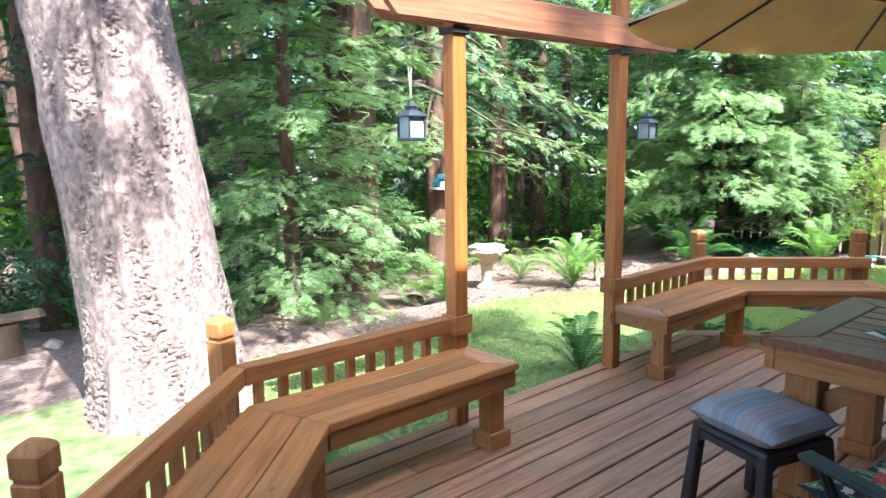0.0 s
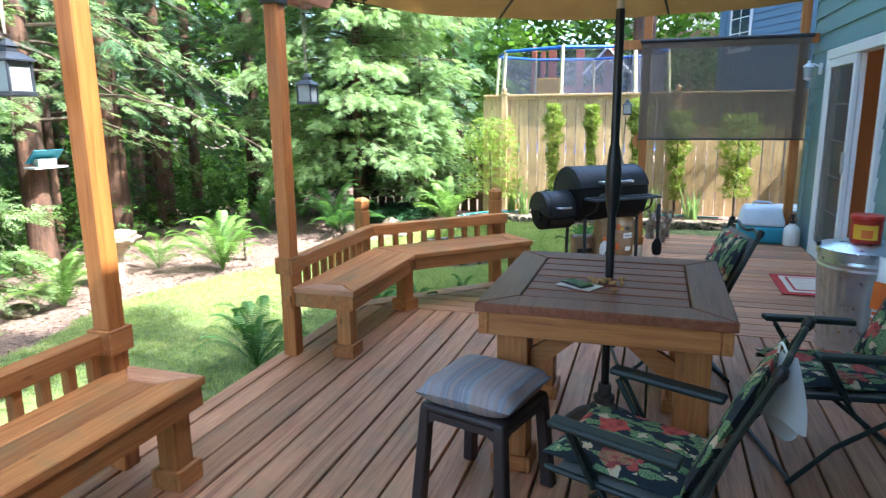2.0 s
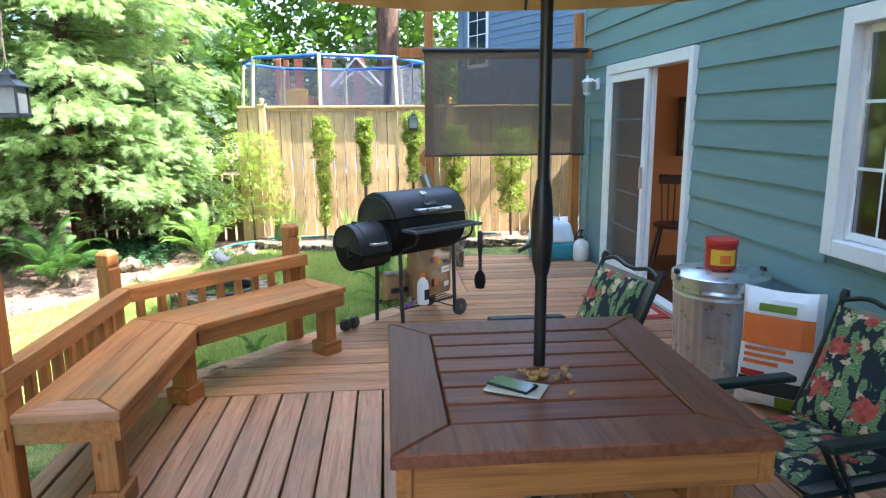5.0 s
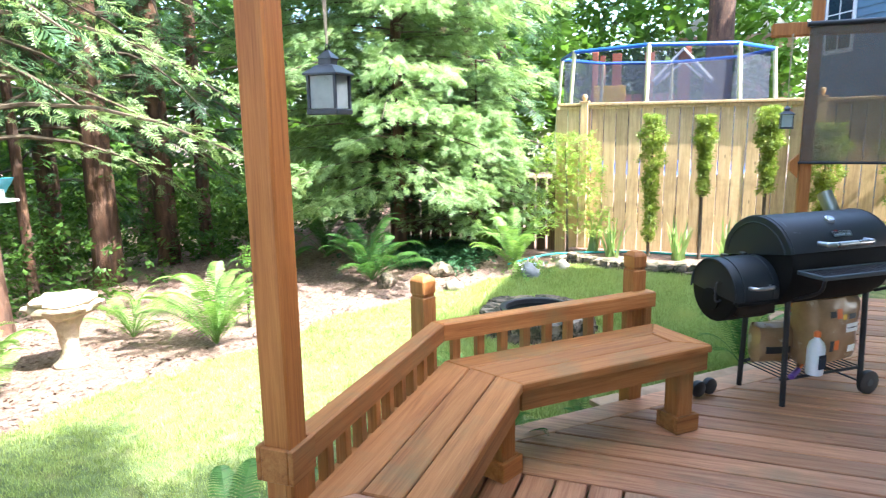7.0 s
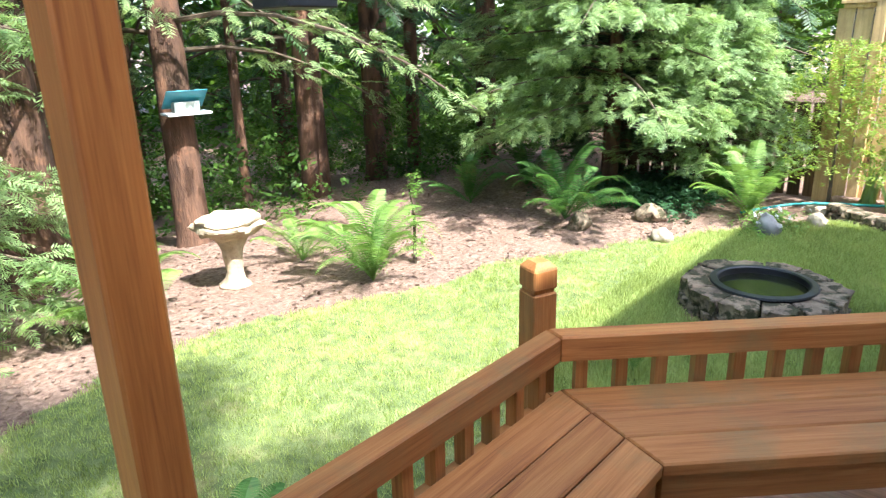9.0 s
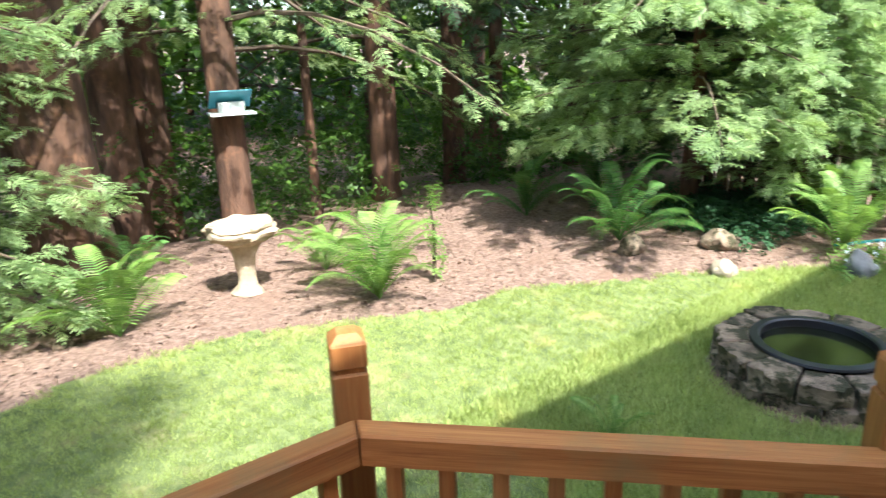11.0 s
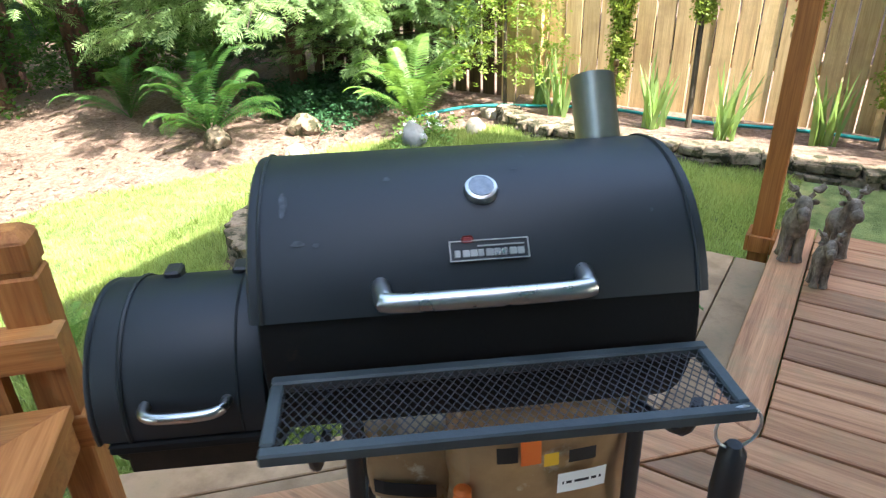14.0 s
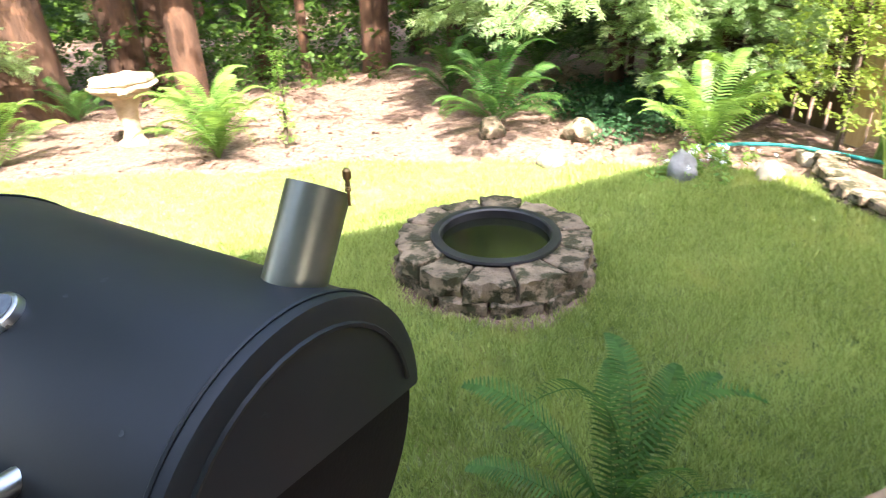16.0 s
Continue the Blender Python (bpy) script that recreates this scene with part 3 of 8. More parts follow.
def build_lawn():
    bm = bmesh.new()
    step = 0.12
    made = {}

    def vert(i, j):
        if (i, j) not in made:
            x, y = i * step, j * step
            made[i, j] = bm.verts.new((x, y, ground_z(x, y) + 0.016 + 0.008 * noise.noise(Vector((x * 2, y * 2, 0)))))
        return made[i, j]
    for i in range(-75, 97):
        for j in range(2, 66):
            if in_lawn((i + 0.5) * step, (j + 0.5) * step):
                bm.faces.new((vert(i, j), vert(i + 1, j), vert(i + 1, j + 1), vert(i, j + 1)))
    lawn = tagged(part("lawn", bm, TURF, smooth=True), "patchy green lawn in sun and house shade", "lawn", kind="structure")
    rng = np.random.default_rng(3)
    pos = []
    while len(pos) < 52000:
        x, y = rng.uniform(3.2, 11.7), rng.uniform(2.8, 7.9)
        if x < 7 and y < 4.9 or not in_lawn(x + rng.normal(0, 0.03), y + rng.normal(0, 0.03)):
            continue
        pos.append((x, y, ground_z(x, y) + 0.01))
    while len(pos) < 92000:
        x, y = rng.uniform(7.6, 11.6), rng.uniform(2.85, 5.9)
        if x + y < 11.8 or not in_lawn(x, y) or math.hypot(x - 9.35, y - 4.98) < 0.52:
            continue
        pos.append((x, y, ground_z(x, y) + 0.01))
    n = len(pos)
    tv = [(-0.004, 0, 0), (0.004, 0, 0), (0.012, 0.006, 0.045), (0.012, 0, 0), (0.02, 0, 0), (0.03, -0.012, 0.04), (-0.012, 0.01, 0), (-0.005, 0.012, 0), (-0.022, 0.02, 0.04), (0.0, -0.012, 0), (0.008, -0.014, 0), (-0.008, -0.03, 0.035)]
    tf = [(0, 1, 2), (3, 4, 5), (6, 7, 8), (9, 10, 11)]
    scatter("grass", tv, tf, rot_mats(np.array(pos), rng.uniform(0, 6.28, n), rng.normal(0, 0.3, n), rng.normal(0, 0.3, n), np.concatenate([rng.uniform(0.5, 1.0, 52000), rng.uniform(0.7, 1.45, n - 52000)])), BLADE, None, "short mown grass blades of the lawn", "stuff")["category"] = "grass"


build_lawn()


def bark_chips():
    """Loose chips and needles over the mulch."""
    rng = np.random.default_rng(17)
    pos = []
    while len(pos) < 9000:
        x, y = rng.uniform(3.5, 12.2), rng.uniform(5.5, 11.0)
        if in_lawn(x, y):
            continue
        pos.append((x, y, ground_z(x, y) + 0.006))
    n = len(pos)
    tv = [(-0.5, -0.22, 0), (0.45, -0.28, 0.06), (0.5, 0.2, 0.1), (-0.4, 0.26, 0.02), (-0.45, -0.2, -0.15), (0.45, -0.25, -0.15)]
    tf = [(0, 1, 2, 3), (0, 4, 5, 1)]
    o = scatter("bark_chips", tv, tf, rot_mats(np.array(pos), rng.uniform(0, 6.28, n), rng.normal(0, 0.25, n), rng.normal(0, 0.25, n), rng.uniform(0.012, 0.045, n)), SOIL, None, "loose bark chips scattered over the mulch", "stuff")
    o["category"] = "bark chips"


bark_chips()


# ---- deck ----
EDGE_Y, DIAG, SIDE_Y, FAR_X, SEAM_X, WALL_Y = 4.95, 11.50, 2.80, 10.25, 6.47, 1.12


def deck_top(x):
    if x > DIAG - SIDE_Y:
        return SIDE_Y
    return min(EDGE_Y, DIAG - x)


def build_deck():
    deck = thing("floor", "red-brown stained timber deck with gaps between boards", "deck", kind="structure")
    w, gap = 0.1335, 0.012
    top, k, wl = 4.992, 0, 0.1321
    while top > WALL_Y + 0.05:
        y, y0 = min(top, EDGE_Y), max(WALL_Y + 0.005, top - wl)
        cuts = [-0.6, 1.9 + 0.73 * ((k * 7) % 5) * 0.5, SEAM_X - 0.004]
        for a, b in zip(cuts, cuts[1:]):
            ends = [min(b - 0.002, DIAG - 0.16 - yy) if yy > 4.9 else b - 0.002 for yy in (y0, y)]
            part("board", slab([(a, y0), (ends[0], y0), (ends[1], y), (a, y)], -0.036, 0.0 - 0.0015 * ((k * 5) % 3), 0.004), DECK_X, deck)
        top -= wl + gap
        k += 1
    x, k = SEAM_X + 0.003, 0
    while x < FAR_X - 0.03:
        x1 = min(x + w, FAR_X)
        inset = 0.155
        tops = [min(deck_top(q) - (inset * 1.414 if q < DIAG - SIDE_Y + 0.06 and DIAG - q < EDGE_Y + 0.2 else inset), EDGE_Y - 0.003) for q in (x, x1)]
        if x < DIAG - SIDE_Y + 0.06 <= x1:
            tops[1] = SIDE_Y - inset
        tops = [max(t, SIDE_Y - inset) for t in tops]
        part("board", slab([(x, WALL_Y + 0.005), (x1, WALL_Y + 0.005), (x1, tops[1]), (x, tops[0])], -0.036, 0.0 - 0.0015 * ((k * 5) % 3), 0.004), DECK_Y, deck)
        x += w + gap
        k += 1
    # edge boards along the slant and the garden side
    c = DIAG - SIDE_Y
    d = 0.149 * 1.414
    t8 = 0.149 * math.tan(radians(22.5))
    part("edge_board", slab([(DIAG - EDGE_Y - 0.02, EDGE_Y), (c, SIDE_Y), (c - t8, SIDE_Y - 0.149), (DIAG - EDGE_Y - 0.02 - d, EDGE_Y)], -0.036, 0.001), DECK_Y, deck)
    part("edge_board", slab([(c + 0.004, SIDE_Y), (FAR_X, SIDE_Y), (FAR_X, SIDE_Y - 0.149), (c - t8 + 0.004, SIDE_Y - 0.149)], -0.036, 0.001), DECK_X, deck)
    # rim joists under the edges
    part("rim_board", box(-0.6, DIAG - EDGE_Y - 0.02, EDGE_Y - 0.05, EDGE_Y - 0.012, -0.27, -0.04), GREYED, deck)
    part("rim_board", slab([(DIAG - EDGE_Y - 0.02, EDGE_Y - 0.012), (c - 0.01, SIDE_Y - 0.012), (c - 0.05, SIDE_Y - 0.012), (DIAG - EDGE_Y - 0.06, EDGE_Y - 0.012)], -0.27, -0.04), GREYED, deck)
    part("rim_board", box(c, FAR_X, SIDE_Y - 0.05, SIDE_Y - 0.012, -0.27, -0.04), GREYED, deck)
    part("rim_board", box(FAR_X - 0.05, FAR_X - 0.012, WALL_Y, SIDE_Y - 0.06, -0.27, -0.04), GREYED, deck)
    # low step along slant and garden side
    step = thing("garden_step", "weathered grey-brown two-board timber step beside deck", "step", kind="structure")
    for i in range(2):
        a, b = 0.012 + i * 0.146, 0.012 + i * 0.146 + 0.14
        sa, sb = a * 1.414, b * 1.414
        ka, kb = a * math.tan(radians(22.5)), b * math.tan(radians(22.5))
        part("board", slab([(c + ka, SIDE_Y + a), (10.02, SIDE_Y + a), (10.02, SIDE_Y + b), (c + kb, SIDE_Y + b)], -0.15, -0.115), GREYED, step)
        part("board", slab([(7.42 + sa * 0.5, DIAG - 7.42 + sa * 0.5), (c + ka - 0.004, SIDE_Y + a), (c + kb - 0.004, SIDE_Y + b), (7.42 + sb * 0.5, DIAG - 7.42 + sb * 0.5)], -0.15, -0.115), GREYED, step)
    part("riser", box(c + 0.1, 10.0, SIDE_Y + 0.235, SIDE_Y + 0.27, -0.3, -0.152), GREYED, step)
    part("riser", slab([(7.6, DIAG - 7.6 + 0.36), (c + 0.08, SIDE_Y + 0.27), (c + 0.05, SIDE_Y + 0.25), (7.57, DIAG - 7.6 + 0.34)], -0.3, -0.152), GREYED, step)


build_deck()

# ---- house ----
HOUSE_X0, HOUSE_X1, HOUSE_Y0, EAVE_Z = -3.0, 10.36, -7.0, 5.35
DOOR = (7.59, 9.51, 2.06)
WIN = (4.97, 6.0, 0.85, 2.06)


def build_house():
    face = WALL_Y - 0.03
    wall = tagged(new("wall_north"), "teal horizontal lap siding of the house", "wall", kind="structure")
    back = bmesh.new()
    for x0, x1, z0, z1 in ((HOUSE_X0, WIN[0], -0.3, EAVE_Z), (WIN[0], WIN[1], -0.3, WIN[2]), (WIN[0], WIN[1], WIN[3], EAVE_Z), (WIN[1], DOOR[0], -0.3, EAVE_Z), (DOOR[0], DOOR[1], DOOR[2], EAVE_Z), (DOOR[0], DOOR[1], -0.3, -0.02), (DOOR[1], HOUSE_X1, -0.3, EAVE_Z)):
        box(x0, x1, face - 0.15, face - 0.012, z0, z1, 0, back)
    part("sheathing", back, SIDING, wall)
    expo, z = 0.183, -0.12
    while z < EAVE_Z - 0.02:
        spans = [(HOUSE_X0, HOUSE_X1)]
        for a, b, lo, hi in ((DOOR[0] - 0.0, DOOR[1] + 0.0, -1, DOOR[2]), (WIN[0], WIN[1], WIN[2], WIN[3])):
            if z + expo > lo + 0.01 and z < hi - 0.01:
                spans = [s for x0, x1 in spans for s in ((x0, min(x1, a)), (max(x0, b), x1)) if s[1] - s[0] > 0.01]
        for x0, x1 in spans:
            bm = bmesh.new()
            y_lo, y_hi = face + 0.012, face - 0.004
            prof = [(y_lo, z), (y_hi, z + expo + 0.01), (face - 0.012, z + expo + 0.01), (face - 0.012, z)]
            ends = [[bm.verts.new((x, yy, zz)) for yy, zz in prof] for x in (x0, x1)]
            for i in range(4):
                bm.faces.new((ends[0][i], ends[0][(i + 1) % 4], ends[1][(i + 1) % 4], ends[1][i]))
            bm.faces.new(ends[0])
            bm.faces.new(ends[1][::-1])
            part("siding_board", bm, SIDING, wall)
        z += expo
    tagged(part("wall_east", box(HOUSE_X1 - 0.15, HOUSE_X1, HOUSE_Y0, face - 0.16, -0.3, EAVE_Z, 0), SIDING), "teal siding end wall of the house", "wall", kind="structure")
    bm = bmesh.new()
    # the gap in this unseen wall is added to let light into the room
    for x0, x1, z0, z1 in ((HOUSE_X0, 6.6, -0.3, EAVE_Z), (6.6, 9.8, -0.3, 0.6), (6.6, 9.8, 2.3, EAVE_Z), (9.8, HOUSE_X1 - 0.16, -0.3, EAVE_Z)):
        box(x0, x1, HOUSE_Y0, HOUSE_Y0 + 0.15, z0, z1, 0, bm)
    tagged(part("wall_south", bm, SIDING), "teal siding rear wall, unseen, with an opening added to light the room", "wall", kind="structure")
    tagged(part("wall_west", box(HOUSE_X0, HOUSE_X0 + 0.15, HOUSE_Y0 + 0.16, face - 0.16, -0.3, EAVE_Z, 0), SIDING), "teal siding side wall of the house", "wall", kind="structure")
    bm = bmesh.new()
    ridge = (HOUSE_Y0 + WALL_Y) / 2
    for s in ((WALL_Y + 0.45, ridge), (HOUSE_Y0 - 0.45, ridge)):
        q = [bm.verts.new(c) for c in ((HOUSE_X0 - 0.3, s[0], EAVE_Z), (HOUSE_X1 + 0.3, s[0], EAVE_Z), (HOUSE_X1 + 0.3, s[1], EAVE_Z + 2.0), (HOUSE_X0 - 0.3, s[1], EAVE_Z + 2.0))]
        bm.faces.new(q)
    bmesh.ops.solidify(bm, geom=bm.faces[:], thickness=0.12)
    tagged(part("roof", bm, DARK_TIMBER), "dark shingled roof of the house", "roof", kind="structure")
    part("corner_trim", box(HOUSE_X1 - 0.005, HOUSE_X1 + 0.02, face - 0.1, face + 0.014, -0.25, EAVE_Z - 0.1, 0.002), SIDING, wall)
    # unseen wall, added to hold sky light off the near deck
    sky_block = tagged(new("wall_wing"), "unseen teal wall added to block sky light from the near deck", "wall", kind="structure")
    part("wall", box(HOUSE_X0, 0.1, face + 0.02, 3.9, -0.3, EAVE_Z, 0), SIDING, sky_block)
    # room behind door and window
    tagged(part("room_floor", box(3.2, 10.1, HOUSE_Y0 + 0.16, face - 0.16, -0.06, 0.0, 0), DARKWOOD), "dark wooden floor of the room", "floor", kind="structure")
    tagged(part("ceiling", box(3.2, 10.1, HOUSE_Y0 + 0.16, face - 0.16, 2.42, 2.5, 0), WHITE), "white ceiling of the room", "ceiling", kind="structure")
    tagged(part("room_wall_side", box(10.0, 10.1, HOUSE_Y0 + 0.16, face - 0.16, 0, 2.42, 0), WALL_IN), "amber painted side wall of the room", "wall", kind="structure")
    # added partition: stops the room lamp so the window stays dark
    tagged(part("room_wall_partition", box(6.72, 6.82, HOUSE_Y0 + 0.16, face - 0.16, 0, 2.42, 0), WALL_IN), "unseen amber partition added to keep lamp light from the window", "wall", kind="structure")


build_house()


def build_door():
    d = thing("door_1", "white sliding patio door standing half open", "sliding door", kind="structure")
    x0, x1, zt = DOOR
    y0, y1 = WALL_Y - 0.10, WALL_Y + 0.012
    for a, b in ((x0, x0 + 0.075), (x1 - 0.075, x1)):
        part("casing", box(a, b, y0, y1, 0.0, zt, 0.004), WHITE, d)
    part("casing", box(x0 + 0.077, x1 - 0.077, y0, y1, zt - 0.095, zt, 0.004), WHITE, d)
    part("threshold", box(x0 + 0.077, x1 - 0.077, y0, y1 - 0.01, 0.0, 0.035, 0.004), WHITE, d)

    def sash(a, b, yc, name, mat_pane, bars):
        f = part(name, box(a, a + 0.07, yc - 0.018, yc + 0.018, 0.037, zt - 0.098, 0.003), WHITE, d)
        part("stile", box(b - 0.07, b, yc - 0.018, yc + 0.018, 0.037, zt - 0.098, 0.003), WHITE, f)
        part("rail", box(a + 0.072, b - 0.072, yc - 0.018, yc + 0.018, 0.037, 0.16, 0.003), WHITE, f)
        part("rail", box(a + 0.072, b - 0.072, yc - 0.018, yc + 0.018, zt - 0.175, zt - 0.098, 0.003), WHITE, f)
        p = part("pane", box(a + 0.073, b - 0.073, yc - 0.004, yc + 0.004, 0.161, zt - 0.177, 0), mat_pane, f)
        p.visible_shadow = False
        for i in range(bars):
            z = 0.16 + (zt - 0.34) * (i + 1) / (bars + 1)
            part("glazing_bar", box(a + 0.073, b - 0.073, yc + 0.005, yc + 0.011, z - 0.006, z + 0.006, 0), WHITE, f)
        return f
    mid = 8.42
    sash(mid, x1 - 0.079, WALL_Y - 0.055, "fixed_panel", PANE, 4)
    s = sash(mid + 0.02, x1 - 0.085, WALL_Y - 0.012, "screen_panel", SCREEN_MESH, 0)
    part("handle", box(mid + 0.035, mid + 0.06, WALL_Y + 0.007, WALL_Y + 0.03, 0.93, 1.12, 0.005), GALV, s)


build_door()


def build_window():
    w = thing("window_1", "white framed sliding window with glazing bars", "window", kind="structure")
    x0, x1, z0, z1 = WIN
    y0, y1 = WALL_Y - 0.12, WALL_Y + 0.014
    t = 0.085
    for a, b in ((x0, x0 + t), (x1 - t, x1)):
        part("window_frame", box(a, b, y0, y1, z0, z1, 0.004), WHITE, w)
    for a, b in ((z0, z0 + t), (z1 - t, z1)):
        part("window_frame", box(x0 + t + 0.002, x1 - t - 0.002, y0, y1, a, b, 0.004), WHITE, w)
    xm = (x0 + x1) / 2
    for a, b, yc in ((x0 + t + 0.002, xm + 0.02, WALL_Y - 0.02), (xm - 0.02, x1 - t - 0.002, WALL_Y - 0.062)):
        s = part("sash", box(a, a + 0.04, yc - 0.016, yc + 0.016, z0 + t + 0.002, z1 - t - 0.002, 0.003), WHITE, w)
        part("stile", box(b - 0.04, b, yc - 0.016, yc + 0.016, z0 + t + 0.002, z1 - t - 0.002, 0.003), WHITE, s)
        for za, zb in ((z0 + t + 0.003, z0 + t + 0.043), (z1 - t - 0.043, z1 - t - 0.003)):
            part("rail", box(a + 0.041, b - 0.041, yc - 0.016, yc + 0.016, za, zb, 0.003), WHITE, s)
        p = part("pane", box(a + 0.041, b - 0.041, yc - 0.003, yc + 0.003, z0 + t + 0.044, z1 - t - 0.044, 0), PANE, s)
        p.visible_shadow = False
        for i in (1, 2):
            z = z0 + t + 0.04 + (z1 - z0 - 2 * t - 0.08) * i / 3
            part("glazing_bar", box(a + 0.042, b - 0.042, yc + 0.004, yc + 0.012, z - 0.008, z + 0.008, 0.001), WHITE, s)
        part("glazing_bar", box((a + b) / 2 - 0.006, (a + b) / 2 + 0.006, yc + 0.0125, yc + 0.0165, z0 + t + 0.045, z1 - t - 0.045, 0.001), WHITE, s)


build_window()


# ---- fence ----
def build_fence():
    f = thing("garden_fence", "sunlit tan cedar board fence with caps", "fence", kind="structure")
    rng = random.Random(4)
    fx = 12.28
    board = None
    y, k = -2.4, 0
    while y < 5.3:
        if board is None:
            board = part("fence_board", box(0, 0.018, 0, 0.136, 0, 1.84, 0.003), FENCE, f)
            o = board
        else:
            o = again(board, f)
        o.matrix_basis = pose(fx + rng.uniform(-0.004, 0.004), y, -0.17, 0, 0, rng.uniform(-0.6, 0.6))
        y += 0.147
    part("rail", box(fx - 0.02, fx + 0.05, -2.4, 5.34, 1.668, 1.706, 0.003), FENCE, f)
    part("cap", box(fx - 0.05, fx + 0.08, -2.4, 5.36, 1.708, 1.742, 0.004), FENCE, f)
    part("rail", box(fx + 0.02, fx + 0.058, -2.4, 5.3, 0.3, 0.39, 0.003), FENCE, f)
    for yy in (5.03, 2.45, 0.0, -2.4):
        p = part("post", box(fx - 0.062, fx + 0.03, yy - 0.046, yy + 0.046, -0.2, 1.745, 0.004), FENCE, f)
        bm = box(fx - 0.072, fx + 0.04, yy - 0.056, yy + 0.056, 1.747, 1.767, 0.003)
        lathe([(0.0, 1.85), (0.028, 1.84), (0.036, 1.812), (0.025, 1.785), (0.018, 1.768)], 10, bm, Matrix.Translation((fx - 0.016, yy, 0)))
        part("finial", bm, FENCE, p)
    # side fence closing the corner by the house
    s = thing("side_fence", "tan cedar board fence between the two houses", "fence", kind="structure")
    o = None
    for i in range(14):
        x = HOUSE_X1 + 0.03 + i * 0.137
        if o is None:
            o = part("fence_board", box(0, 0.132, 0, 0.018, 0, 1.84, 0.003), FENCE, s)
            o.matrix_basis = pose(x, 0.2, -0.17)
        else:
            again(o, s, pose(x, 0.2, -0.17))
    # fence run behind the hemlock, its shade painted in by dark wood
    q = thing("old_fence", "picket fence behind the hemlock, coloured dark for shade", "fence", kind="structure")
    o = None
    for i in range(16):
        y = 5.38 + i * 0.15
        m = pose(12.42, y, ground_z(12.42, y) - 0.03, 0, rng.uniform(-1.5, 1.5), 0)
        if o is None:
            o = part("picket", box(0, 0.02, 0, 0.12, 0, 0.98, 0.004), DARK_TIMBER, q)
            o.matrix_basis = m
        else:
            again(o, q, m)
    part("rail", box(12.443, 12.49, 5.36, 7.78, 0.52, 0.6, 0.003), DARK_TIMBER, q)
    part("rail", box(12.443, 12.49, 5.36, 7.78, 0.05, 0.13, 0.003), DARK_TIMBER, q)


build_fence()


# ---- pergola, benches, table ----
def rail_post(name, x, y, parent, turn, z0=-0.3):
    """A short square post with a grooved, chamfered head."""
    w = 0.0445
    b = part(name, box(-w, w, -w, w, z0, 0.735, 0.005), BENCH_Z, parent)
    b.matrix_basis = pose(x, y, 0, 0, 0, turn)
    head = box(-w, w, -w, w, 0.748, 0.815, 0.005)
    ret = bmesh.ops.create_cone(head, cap_ends=True, segments=4, radius1=w * 1.36, radius2=w * 0.75, depth=0.02, matrix=pose(0, 0, 0.8255, 0, 0, 45))
    box(-w + 0.008, w - 0.008, -w + 0.008, w - 0.008, 0.733, 0.75, 0, head)
    part("head", head, BENCH_Z, b)
    return b


